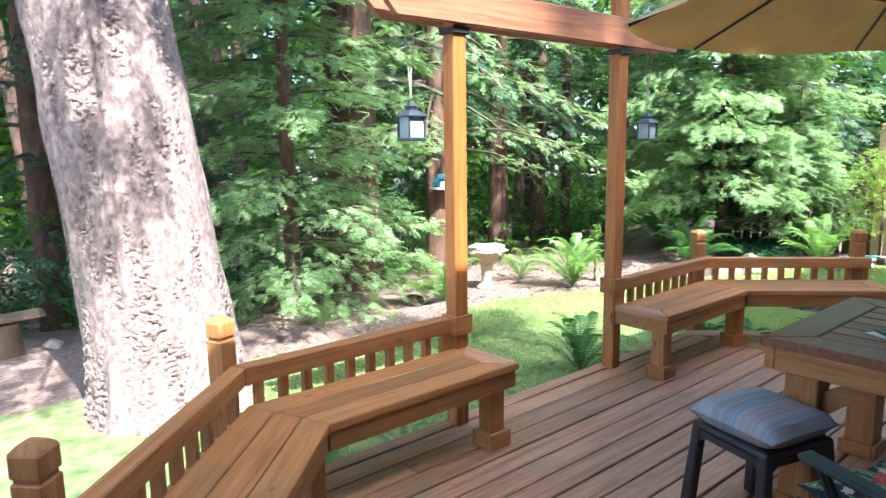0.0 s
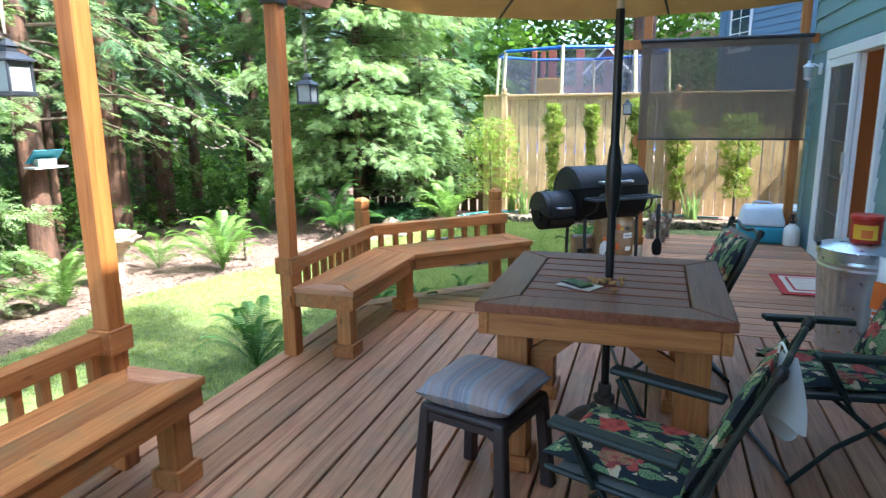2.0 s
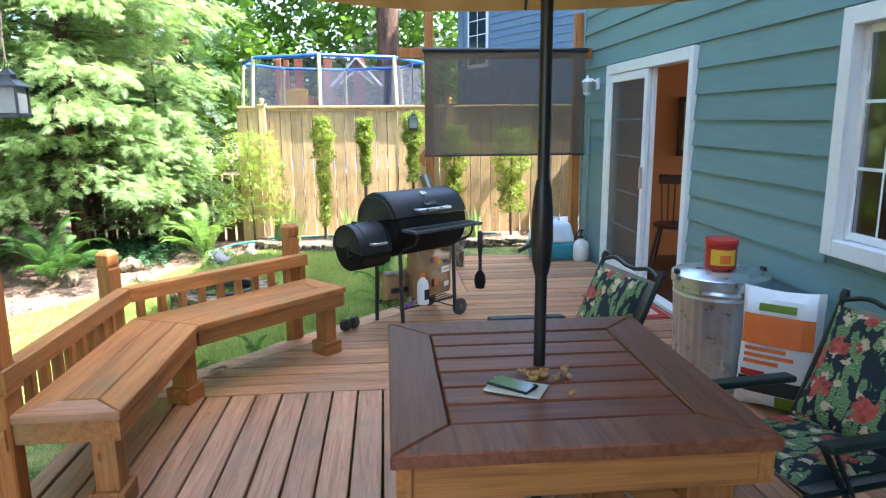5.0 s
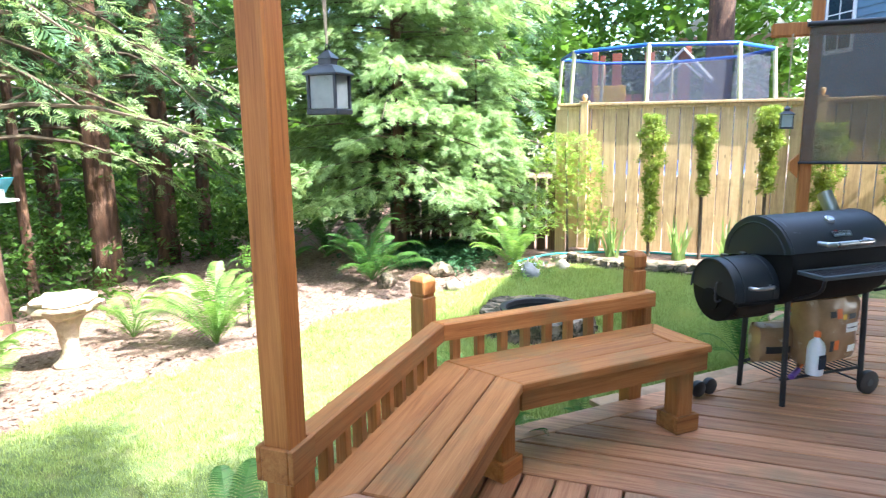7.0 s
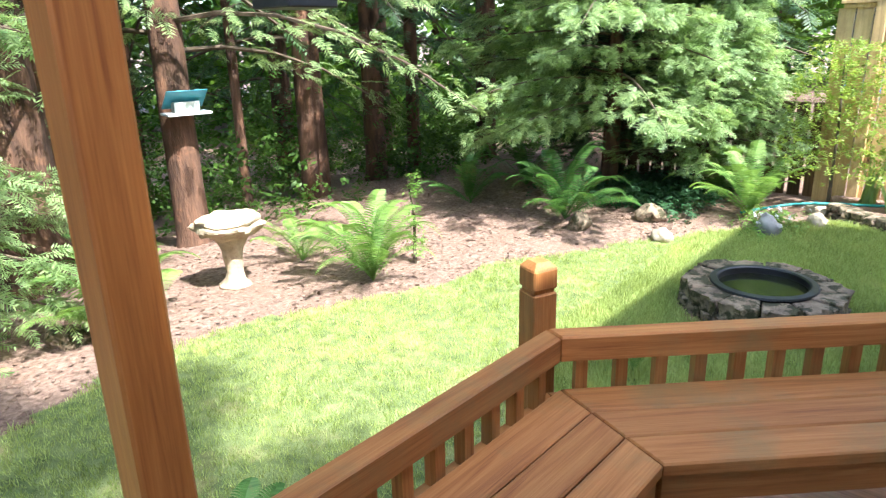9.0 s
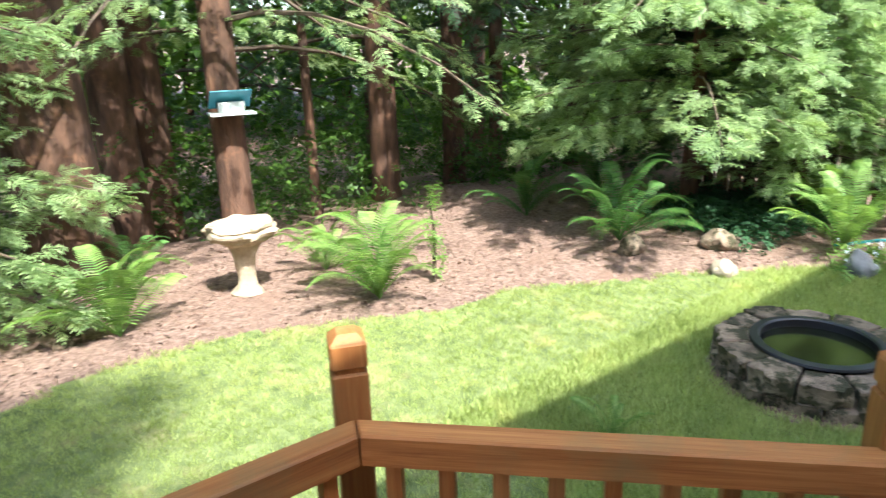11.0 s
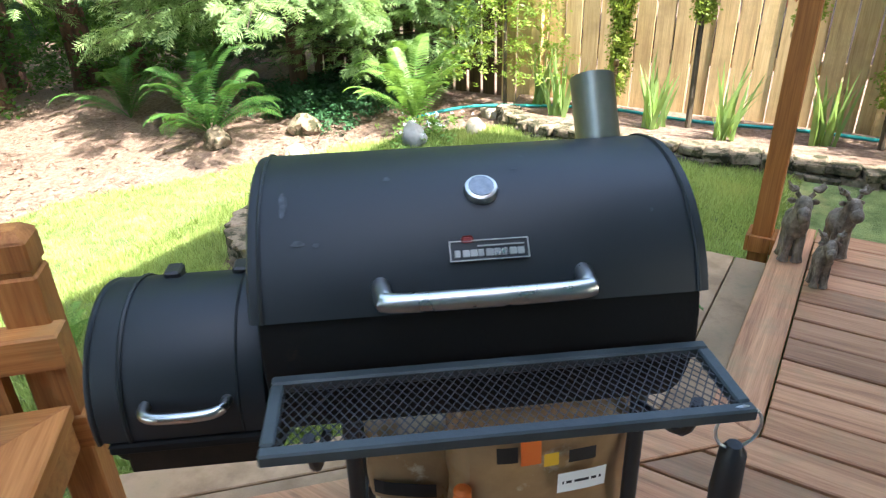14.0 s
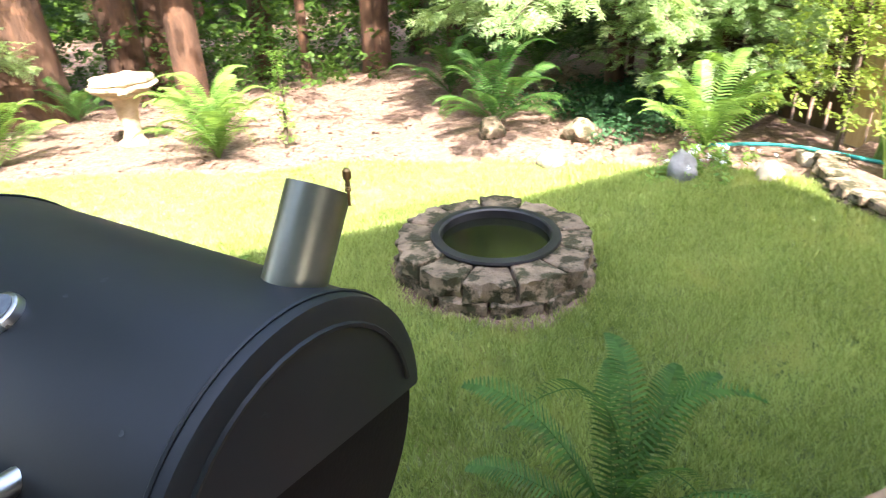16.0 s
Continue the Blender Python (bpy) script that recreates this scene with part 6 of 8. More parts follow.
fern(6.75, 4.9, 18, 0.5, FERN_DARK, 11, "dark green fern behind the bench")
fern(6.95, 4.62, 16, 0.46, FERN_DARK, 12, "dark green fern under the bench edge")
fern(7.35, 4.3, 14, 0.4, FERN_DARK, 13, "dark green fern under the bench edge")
fern(3.3, 5.35, 12, 0.4, FERN, 14, "bright green fern behind the bench balusters")
fern(2.9, 5.6, 12, 0.42, FERN, 15, "bright green fern behind the bench balusters")
fern(3.75, 5.2, 9, 0.3, FERN_DARK, 16, "dark green fern under the bench")
fern(11.5, 8.3, 22, 0.8, FERN_DARK, 17, "dark green sword fern in woodland shade")
fern(8.05, 5.25, 8, 0.3, FERN, 18, "small green fern in the lawn edge")
fern(5.0, 8.3, 10, 0.45, FERN, 19, "green sword fern below the young fir")


def arborvitae(x, y, top, bare, seed, label, wide=0.13):
    rng = np.random.default_rng(seed)
    z0 = -0.036
    t = thing("arborvitae", label, "shrub", pose(x, y, z0), group="arborvitae along the fence")
    part("trunk", tube([(0, 0, -0.02), (0.01, 0.01, bare), (0, 0, top * 0.9)], [0.022, 0.018, 0.006], 8), TWIG, t)
    n = 1300
    zz = bare + (top - bare) * rng.uniform(0, 1, n) ** 0.8
    f = (zz - bare) / (top - bare)
    rad = wide * (0.55 + 0.45 * np.sin(np.pi * np.clip(f * 1.6 - 0.75, 0, 1))) * np.sqrt(rng.uniform(0.05, 1.0, n)) * 1.15 * (1 + 0.25 * np.sin(zz * 23 + seed))
    az = rng.uniform(0, 6.28, n)
    pos = np.stack([rad * np.cos(az), rad * np.sin(az), zz], 1)
    scatter("foliage", TUFT[0], TUFT[1], rot_mats(pos, az, rng.normal(0, 0.8, n), rng.normal(0, 0.8, n), rng.uniform(0.035, 0.065, n)), NEEDLE_YELLOW, t)


arborvitae(11.85, 4.19, 1.62, 0.14, 1, "sparse columnar arborvitae with browning lower half")
arborvitae(11.85, 3.63, 1.6, 0.72, 2, "thin columnar arborvitae with tufted top", 0.1)
arborvitae(11.85, 2.98, 1.68, 0.75, 3, "thin columnar arborvitae with tufted top", 0.13)
arborvitae(11.9, 2.42, 1.5, 0.25, 4, "sparse columnar arborvitae with bare stem", 0.18)
arborvitae(11.9, 1.62, 1.45, 0.3, 5, "bushy columnar arborvitae against the fence", 0.3)


def build_bed():
    """Raised flower bed along the fence behind a low dry stone wall."""
    edge = smooth_line([(11.75, 5.05, 0), (11.45, 4.75, 0), (11.36, 4.2, 0), (11.36, 3.4, 0), (11.42, 2.5, 0), (11.5, 1.4, 0), (11.5, 0.4, 0)], 5)
    pts = [(p.x + 0.06, p.y) for p in edge] + [(12.26, 0.4), (12.26, 5.2)]
    bm = slab(pts[::-1], -0.3, -0.06, 0.03)
    tagged(part("flower_bed", bm, SOIL), "raised bed of dry brown earth", "flower bed", kind="structure")
    w = thing("bed_wall", "low dry stone wall edging the flower bed", "retaining wall", kind="structure")
    rng = random.Random(6)
    for course in range(2):
        for i in range(len(edge) - 1):
            p = edge[i].lerp(edge[i + 1], 0.5 if course % 2 else 0.02)
            q = edge[i + 1] - edge[i]
            L, hh = q.length * rng.uniform(0.44, 0.52), rng.uniform(0.028, 0.035)
            bm = box(-L, L, -0.085, 0.085, -hh, hh, 0.010)
            sd = rng.random() * 50
            for v in bm.verts:
                v.co += Vector((0.02 * noise.noise(v.co * 14 + Vector((sd, 0, 0))), 0.028 * noise.noise(v.co * 11 + Vector((0, sd, 0))), 0.007 * noise.noise(v.co * 16 + Vector((0, 0, sd)))))
            s = part("stone", bm, STONE, w)
            s.matrix_basis = pose(p.x + rng.uniform(-0.025, 0.02), p.y, ground_z(p.x, p.y) + 0.022 + course * 0.07, rng.uniform(-7, 7), rng.uniform(-8, 8), math.degrees(math.atan2(q.y, q.x)) + rng.uniform(-10, 10))


build_bed()


def iris(x, y, n, h, seed):
    rng = random.Random(seed)
    t = thing("iris_clump", "clump of upright sword-shaped green iris leaves", "plant", pose(x, y, -0.065), group="iris clumps in the bed")
    for i in range(n):
        bm = bmesh.new()
        L, w = h * rng.uniform(0.6, 1.15), rng.uniform(0.011, 0.019)
        bend = rng.uniform(0.05, 0.3)
        rows = []
        for k in range(6):
            s = k / 5
            ww = w * (1 - s ** 3)
            rows.append((bm.verts.new((bend * L * s * s, -ww, L * s * (1 - 0.15 * s * bend))), bm.verts.new((bend * L * s * s, ww, L * s * (1 - 0.15 * s * bend)))))
        for a, b in zip(rows, rows[1:]):
            bm.faces.new((a[0], a[1], b[1], b[0]))
        o = part("leaf_blade", bm, IRIS, t)
        o.matrix_basis = pose(rng.uniform(-0.07, 0.07), rng.uniform(-0.07, 0.07), 0, rng.uniform(-12, 12), rng.uniform(-5, 15), rng.uniform(0, 360))


for k, (x, y) in enumerate(((11.75, 4.6), (11.75, 3.85), (11.7, 3.35), (11.85, 2.75), (11.7, 2.2), (11.95, 4.85))):
    iris(x, y, 22, 0.52, 60 + k)


def ivy_patch():
    rng = np.random.default_rng(9)
    pos = []
    while len(pos) < 1500:
        x, y = rng.normal(11.6, 0.45), rng.normal(6.75, 0.42)
        if in_lawn(x, y) or x < 10.75 + 0.15 * math.sin(y * 4) or y < 6.0:
            continue
        pos.append((x, y, ground_z(x, y) + rng.uniform(0.02, 0.13)))
    n = len(pos)
    o = scatter("ground_cover", TUFT[0], TUFT[1], rot_mats(np.array(pos), rng.uniform(0, 6.28, n), rng.normal(0, 0.3, n), rng.normal(0, 0.3, n), rng.uniform(0.06, 0.11, n)), IVY, None, "dark glossy ivy ground cover under the hemlock", "stuff")
    o["category"] = "ground cover"
    pos = [(rng.normal(11.05, 0.18), rng.normal(5.45, 0.14), 0) for _ in range(120)]
    pos = [(x, y, ground_z(x, y) + rng.uniform(0.02, 0.10)) for x, y, z in pos]
    n = len(pos)
    t = thing("bellflower", "low plant with small pale violet flowers", "plant", pose(0, 0, 0))
    scatter("leaves", TUFT[0], TUFT[1], rot_mats(np.array(pos), rng.uniform(0, 6.28, n), rng.normal(0, 0.4, n), rng.normal(0, 0.4, n), rng.uniform(0.05, 0.09, n)), FERN, t)
    fl = [(x, y, z + 0.05) for x, y, z in pos[:26]]
    scatter("flowers", TUFT[0], TUFT[1], rot_mats(np.array(fl), rng.uniform(0, 6.28, 26), rng.normal(0, 0.4, 26), rng.normal(0, 0.4, 26), rng.uniform(0.025, 0.04, 26)), PALE_TUB, t, "", "stuff")
    # lime maple by the fence and small tree in the lawn bed
    for nm, lab, x, y, lo, hi, rad, cnt, mat in (("maple_shrub", "airy lime-green maple shrub by the fence", 11.9, 5.15, 0.35, 1.55, 0.55, 950, LEAF_LIME), ("seedling", "slender bright green seedling beside fern", 8.75, 7.55, 0.05, 0.75, 0.10, 60, FERN)):
        t = thing(nm, lab, "shrub", pose(x, y, ground_z(x, y)))
        part("stem", tube([(0, 0, -0.02), (0.03, 0.02, hi * 0.5), (0, 0.05, hi * 0.92)], [0.018, 0.012, 0.004], 6), TWIG, t)
        a = rng.uniform(0, 6.28, cnt)
        zz = rng.uniform(lo, hi, cnt)
        rr = rad * np.sqrt(rng.uniform(0, 1, cnt)) * (1.1 - 0.5 * (zz - lo) / (hi - lo))
        scatter("leaves", TUFT[0], TUFT[1], rot_mats(np.stack([rr * np.cos(a), rr * np.sin(a), zz], 1), a, rng.normal(0, 0.4, cnt), rng.normal(0, 0.4, cnt), rng.uniform(0.04, 0.085, cnt)), mat, t)


ivy_patch()


# ---- garden things ----
def build_fire_pit():
    cx, cy, zt = 9.35, 4.98, -0.075
    z0 = ground_z(cx, cy)
    t = thing("fire_pit", "round fire pit of rough tan blocks holding rainwater", "fire pit", pose(cx, cy, 0))
    rng = random.Random(3)
    n = 12
    for c, (za, zb, ro) in enumerate(((z0 - 0.01, z0 + 0.095, 0.5), (z0 + 0.097, zt, 0.49))):
        for i in range(n):
            a0 = 2 * math.pi * (i + 0.5 * c) / n + 0.016
            a1 = 2 * math.pi * (i + 1 + 0.5 * c) / n - 0.016
            bm = bmesh.new()
            outl = []
            for r, rev in ((0.315, False), (ro, True)):
                arc = [a0 + (a1 - a0) * q / 4 for q in range(5)]
                for a in (arc[::-1] if rev else arc):
                    rr = r + (rng.uniform(-0.022, 0.018) if rev else 0)
                    outl.append((rr * math.cos(a), rr * math.sin(a)))
            bm = slab(outl[::-1], za, zb + rng.uniform(-0.010, 0.004), 0.007)
            bmesh.ops.subdivide_edges(bm, edges=bm.edges[:], cuts=1, use_grid_fill=True)
            for v in bm.verts:
                rr = math.hypot(v.co.x, v.co.y)
                k = 0.03 * noise.noise(v.co * 17 + Vector((i, c * 3.0, 0))) + 0.018 * noise.noise(v.co * 40)
                if rr > 0.38:
                    v.co.x *= 1 + k / rr
                    v.co.y *= 1 + k / rr
                v.co.z += 0.007 * noise.noise(v.co * 22 + Vector((7, i, 0)))
            part("block", bm, STONE, t, smooth=True)
    part("rim", lathe([(0.275, zt - 0.06), (0.275, zt + 0.012), (0.285, zt + 0.02), (0.325, zt + 0.016), (0.33, zt + 0.004), (0.322, zt), (0.29, zt - 0.01), (0.29, zt - 0.06)], 40), IRON, t, "black steel rim", True)
    part("water", lathe([(0, zt - 0.03), (0.286, zt - 0.03), (0.286, zt - 0.05), (0, zt - 0.05)], 32), TILE_WATER, t, "dark standing rainwater")


build_fire_pit()
ring = lathe([(0.42, ground_z(9.35, 4.98) + 0.03), (0.50, ground_z(9.35, 4.98) + 0.034), (0.545, ground_z(9.35, 4.98) + 0.024), (0.57, ground_z(9.35, 4.98) - 0.02)], 40, None, Matrix.Translation((9.35, 4.98, 0)))
for v in ring.verts:
    k = 1 + 0.16 * noise.noise(v.co * 5.0)
    v.co.x, v.co.y = 9.35 + (v.co.x - 9.35) * k, 4.98 + (v.co.y - 4.98) * k
tagged(part("bare_earth", ring, SOIL, smooth=True), "ring of bare earth round the fire pit", "ground", kind="structure")


def build_birdbath():
    x, y = 7.6, 8.45
    z0 = ground_z(x, y)
    t = thing("birdbath", "pale cast stone birdbath with rock-like bowl on sunny mulch", "birdbath", pose(x, y, z0))
    h = 0.56
    bm = lathe([(0, -0.02), (0.125, -0.02), (0.125, 0.02), (0.085, 0.06), (0.066, 0.13), (0.072, 0.22), (0.09, 0.31), (0.115, 0.38), (0.14, 0.42), (0, 0.42)], 22)
    for v in bm.verts:
        k = 1 + 0.22 * noise.noise(v.co * 11)
        v.co.x *= k
        v.co.y *= k
    part("pedestal", bm, CAST, t, smooth=True)
    bm = lathe([(0, 0.41), (0.12, 0.41), (0.19, 0.435), (0.225, 0.455), (0.23, 0.482), (0.255, 0.486), (0.272, 0.51), (0.268, 0.528), (0.25, 0.534), (0.262, 0.55), (0.24, 0.572), (0.19, 0.57), (0.14, 0.55), (0, 0.545)], 30)
    for v in bm.verts:
        k = 1 + 0.24 * noise.noise(Vector((v.co.x * 8, v.co.y * 8, v.co.z * 14)) + Vector((3, 1, 0)))
        v.co.x *= k
        v.co.y *= k
        v.co.z += 0.02 * noise.noise(v.co * 14)
    part("bowl", bm, CAST, t, smooth=True)


build_birdbath()

for x, y, sx, sy, sz, mat, lab, sd in ((10.33, 6.08, 0.12, 0.09, 0.07, PALE_ROCK, "pale buff boulder at the lawn edge", 1), (10.86, 5.38, 0.11, 0.09, 0.12, ROCK, "rounded grey rock at the lawn edge", 2), (10.78, 6.4, 0.13, 0.12, 0.10, STONE, "brown mossy rock by the ivy", 3), (10.25, 6.85, 0.11, 0.10, 0.11, STONE, "brown rock below the fern", 4), (11.3, 5.1, 0.11, 0.08, 0.07, PALE_ROCK, "pale rock at the corner of the bed", 5), (11.75, 5.2, 0.09, 0.08, 0.07, PALE_ROCK, "small buff rock in the bed", 6), (2.7, 9.7, 0.1, 0.09, 0.06, PALE_ROCK, "small pale rock by the log bench", 7), (6.28, 8.32, 0.13, 0.11, 0.09, STONE, "brown mossy rock beside the fern", 8)):
    o = part("rock", rock(sx, sy, sz, sd, 3, 0.3), mat, smooth=True)
    o.matrix_basis = pose(x, y, ground_z(x, y) + sz * 0.45, 0, 0, sd * 40)
    tagged(o, lab, "rock", "rocks round the lawn")


def build_log_bench():
    t = thing("log_bench", "weathered half-log bench on two round stumps", "bench", pose(1.5, 9.6, ground_z(1.5, 9.6), 0, 0, 8))
    bm = tube([(-1.5, 0, 0.36), (1.15, 0, 0.36)], 0.09, 10)
    bmesh.ops.scale(bm, vec=(1, 1.6, 0.55), verts=bm.verts, space=Matrix.Translation((0, 0, -0.36)))
    part("seat", bm, DARK_TIMBER, t, smooth=True)
    for x in (-1.0, 0.8):
        part("stump", tube([(x, 0, -0.02), (x, 0, 0.32)], [0.17, 0.15], 12), DARK_TIMBER, t, smooth=True)


build_log_bench()


def build_feeder():
    t = thing("bird_feeder", "teal roofed bird feeder hung on the conifer trunk", "bird feeder", pose(8.16, 9.93, 0.90, 0, 0, -10) @ Matrix.Diagonal((0.8, 0.8, 0.8, 1)))
    bm = bmesh.new()
    for s in (1, -1):
        box(-0.24, 0.24, -0.01, 0.17, -0.008, 0.008, 0.002, bm, pose(0, 0, 0.13, -38 * s, 0, 180 if s < 0 else 0))
    part("roof", bm, BLUE_TUB, t)
    part("tray", box(-0.26, 0.26, -0.15, 0.15, -0.05, -0.02, 0.004), PALE_TUB, t)
    part("hopper", box(-0.15, 0.15, -0.06, 0.06, -0.019, 0.10, 0.004), FROST, t)


build_feeder()


def hose_lines():
    o = part("garden_hose", tube(smooth_line([(8.30, 3.62, -0.235), (8.62, 3.30, -0.225), (8.95, 3.16, -0.22), (9.3, 3.15, -0.22), (9.65, 3.13, -0.22), (9.95, 3.14, -0.225), (10.3, 3.05, -0.23)], 6), 0.014, 8), HOSE_GREEN, smooth=True)
    tagged(o, "pale green hose lying beside the step", "hose")
    o = part("soaker_hose", tube(smooth_line([(11.3, 5.75, -0.13), (11.6, 5.35, -0.05), (11.85, 4.9, -0.046), (12.05, 4.3, -0.048), (12.0, 3.6, -0.048), (12.1, 2.8, -0.048), (12.0, 1.8, -0.048)], 6), 0.012, 8), HOSE_TEAL, smooth=True)
    tagged(o, "teal soaker hose along the flower bed", "hose")


hose_lines()


# ---- things on and round the deck ----
TWINE = surface("jute_twine", (0.30, 0.25, 0.18), (0.48, 0.42, 0.33), 30, 200, 0.95, 0.5)
LANTERN = surface("lantern_metal", (0.05, 0.055, 0.065), (0.11, 0.12, 0.135), 12, 120, 0.4, 0.1, metal=0.5)


def lantern(x, y, top, hook, label, size=0.9):
    t = thing("hanging_lantern", label, "lantern", pose(x, y, top) @ Matrix.Diagonal((size, size, size, 1)), group="hanging lanterns")
    w, h = 0.052, 0.115
    fr = part("frame", box(-w - 0.008, w + 0.008, -w - 0.008, w + 0.008, -0.225, -0.205, 0.003), LANTERN, t)
    for sx in (-1, 1):
        for sy in (-1, 1):
            part("bar", box(sx * w - 0.005, sx * w + 0.005, sy * w - 0.005, sy * w + 0.005, -0.2045, -0.0905, 0.001), LANTERN, fr)
    bm = bmesh.new()
    prof = [(w + 0.014, -0.09), (w + 0.014, -0.084), (0.034, -0.058), (0.024, -0.054), (0.024, -0.034), (0.03, -0.033), (0.012, -0.012), (0.006, -0.004)]
    rings = [[bm.verts.new((r * cx, r * cy, z)) for cx, cy in ((1, 1), (-1, 1), (-1, -1), (1, -1))] for r, z in prof]
    bm.faces.new(rings[0])
    bm.faces.new(rings[-1])
    for a, b in zip(rings, rings[1:]):
        for k in range(4):
            bm.faces.new((a[k], a[(k + 1) % 4], b[(k + 1) % 4], b[k]))
    part("roof", bm, LANTERN, t)
    part("glass", box(-w + 0.004, w - 0.004, -w + 0.004, w - 0.004, -0.203, -0.092, 0), FROST, t, "frosted glass panes")
    part("ring", tube([(0.014 * math.cos(a), 0, 0.002 + 0.014 * math.sin(a)) for a in (2 * math.pi * k / 12 for k in range(13))], 0.002, 5), IRON, t)
    d = (hook - top) / size
    for k in (-1, 1):
        part("twine", tube(smooth_line([(0, 0, 0.014), (0.008 * k, 0.004, d * 0.35), (0.03 * k, 0, d * 0.8), (0.034 * k, 0, d)], 5), 0.0045, 5), TWINE, t, "pale frayed twine")


lantern(3.66, 4.95, 1.79, 2.18, "black metal lantern hanging from the pergola beam", 0.92)
lantern(5.715, 4.885, 1.765, 2.2, "black metal lantern hanging from the pergola beam end", 0.9)
lantern(10.0, 3.06, 1.63, 2.19, "small black lantern hanging from the shade beam", 0.85)


def cushion(w, d, t, sag=0.3, n=12):
    """A stuffed flat cushion, w by d, bulging in the middle."""
    bm = bmesh.new()
    grid = {}
    for s in (1, -1):
        for i in range(n + 1):
            for j in range(n + 1):
                u, v = 2 * i / n - 1, 2 * j / n - 1
                e = max(0.0, (1 - u ** 4) * (1 - v ** 4)) ** 0.45
                edge = i in (0, n) or j in (0, n)
                if edge and s < 0:
                    continue
                pin = 1 - 0.05 * (1 - abs(u) ** 2) * (abs(v) ** 6) - 0.05 * (1 - abs(v) ** 2) * (abs(u) ** 6)
                z = s * t * 0.5 * e * (1 + 0.12 * noise.noise(Vector((u * 2, v * 2, s))))
                grid[s, i, j] = bm.verts.new((u * w / 2 * pin, v * d / 2 * pin, z))

    def g(s, i, j):
        return grid.get((s, i, j)) or grid[1, i, j]
    for s in (1, -1):
        for i in range(n):
            for j in range(n):
                q = (g(s, i, j), g(s, i + 1, j), g(s, i + 1, j + 1), g(s, i, j + 1))
                bm.faces.new(q if s > 0 else q[::-1])
    return bm


def patio_chair(x, y, heading, label):
    """A folding sling chair with arms and a tied floral cushion; local x to the front."""
    t = thing("patio_chair", label, "chair", pose(x, y, 0, 0, 0, heading), group="patio chairs round the table")
    hw = 0.245
    # sling seat and back
    part("seat_sling", box(-0.22, 0.22, -hw + 0.02, hw - 0.02, 0.372, 0.378, 0.001, None, pose(0, 0, 0.0, 0, -3, 0)), SLING, t)
    B = pose(-0.205, 0, 0.375, 0, -24, 0)
    part("back_sling", box(-0.004, 0.002, -hw + 0.02, hw - 0.02, 0.02, 0.49, 0.001, None, B), SLING, t, "grey woven sling back")
    for s in (-1, 1):
        yy = s * hw
        part("seat_rail", tube([(0.235, yy * 0.94, 0.386), (-0.22, yy * 0.94, 0.363)], 0.011, 8), GREEN_TUBE, t, smooth=True)
        a = B @ Vector((0, yy, 0.0))
        b = B @ Vector((0, yy, 0.515))
        up = part("back_post", tube([a, b], 0.012, 8), GREEN_TUBE, t, smooth=True)
        c = B @ Vector((0, yy, 0.53))
        part("knob", lathe([(0, -0.02), (0.016, -0.02), (0.019, 0), (0.014, 0.018), (0, 0.022)], 10, None, Matrix.Translation(c) @ pose(0, 0, 0, 0, -24, 0)), IRON, up, smooth=True)
        part("front_leg", tube([(-0.20, yy, 0.34), (0.10, yy, 0.17), (0.27, yy, 0.008)], 0.011, 8), GREEN_TUBE, t, smooth=True)
        part("rear_leg", tube([(0.17, yy * 0.88, 0.545), (0.02, yy * 0.88, 0.30), (-0.33, yy * 0.88, 0.008)], 0.011, 8), GREEN_TUBE, t, smooth=True)
        arm = box(-0.20, 0.21, -0.032, 0.032, -0.013, 0.013, 0.011, None, pose(0, yy * 1.04, 0.552, 0, -3, 0), 3)
        part("armrest", arm, GREEN_TUBE, t, "dark green plastic armrest")
        part("arm_strut", tube([(0.16, yy * 1.02, 0.545), (0.06, yy * 1.02, 0.37)], 0.008, 6), GREEN_TUBE, t)
    part("foot_bar", tube([(0.255, -hw, 0.02), (0.255, hw, 0.02)], 0.010, 8), GREEN_TUBE, t)
    part("rear_bar", tube([(-0.31, -hw * 0.88, 0.02), (-0.31, hw * 0.88, 0.02)], 0.010, 8), GREEN_TUBE, t)
    tops = [B @ Vector((0, yy * s, 0.505 + q)) for yy, s, q in ((hw, 1, 0), (hw, 0.6, 0.03), (hw, 0.2, 0.012), (hw, -0.2, 0.012), (hw, -0.6, 0.03), (hw, -1, 0))]
    part("top_rail", tube(smooth_line(tops, 4), 0.010, 8), GREEN_TUBE, t, smooth=True)
    cu = part("seat_cushion", cushion(0.46, 0.44, 0.06), FLORAL, t, "dark floral print cushion", True)
    cu.matrix_basis = pose(0.025, 0, 0.412, 0, -3, 0)
    cb = part("back_cushion", cushion(0.46, 0.45, 0.05), FLORAL, t, "dark floral print cushion", True)
    cb.matrix_basis = B @ pose(0.03, 0, 0.25, 0, -90, 0)
    for s in (-1, 1):
        p = B @ Vector((0.0, s * hw * 0.9, 0.47))
        part("tie", tube(smooth_line([p, p + Vector((-0.03, s * 0.02, -0.03)), p + Vector((-0.035, s * 0.03, -0.12))], 4), 0.004, 4), FLORAL, cb)
    return t


patio_chair(3.89, 2.705, 72, "dark green folding patio chair with floral cushion, back turned away")
patio_chair(4.84, 1.93, 104, "dark green folding patio chair with floral cushion by house wall")
patio_chair(5.73, 2.62, 101, "dark green folding patio chair with floral cushion beyond the table")


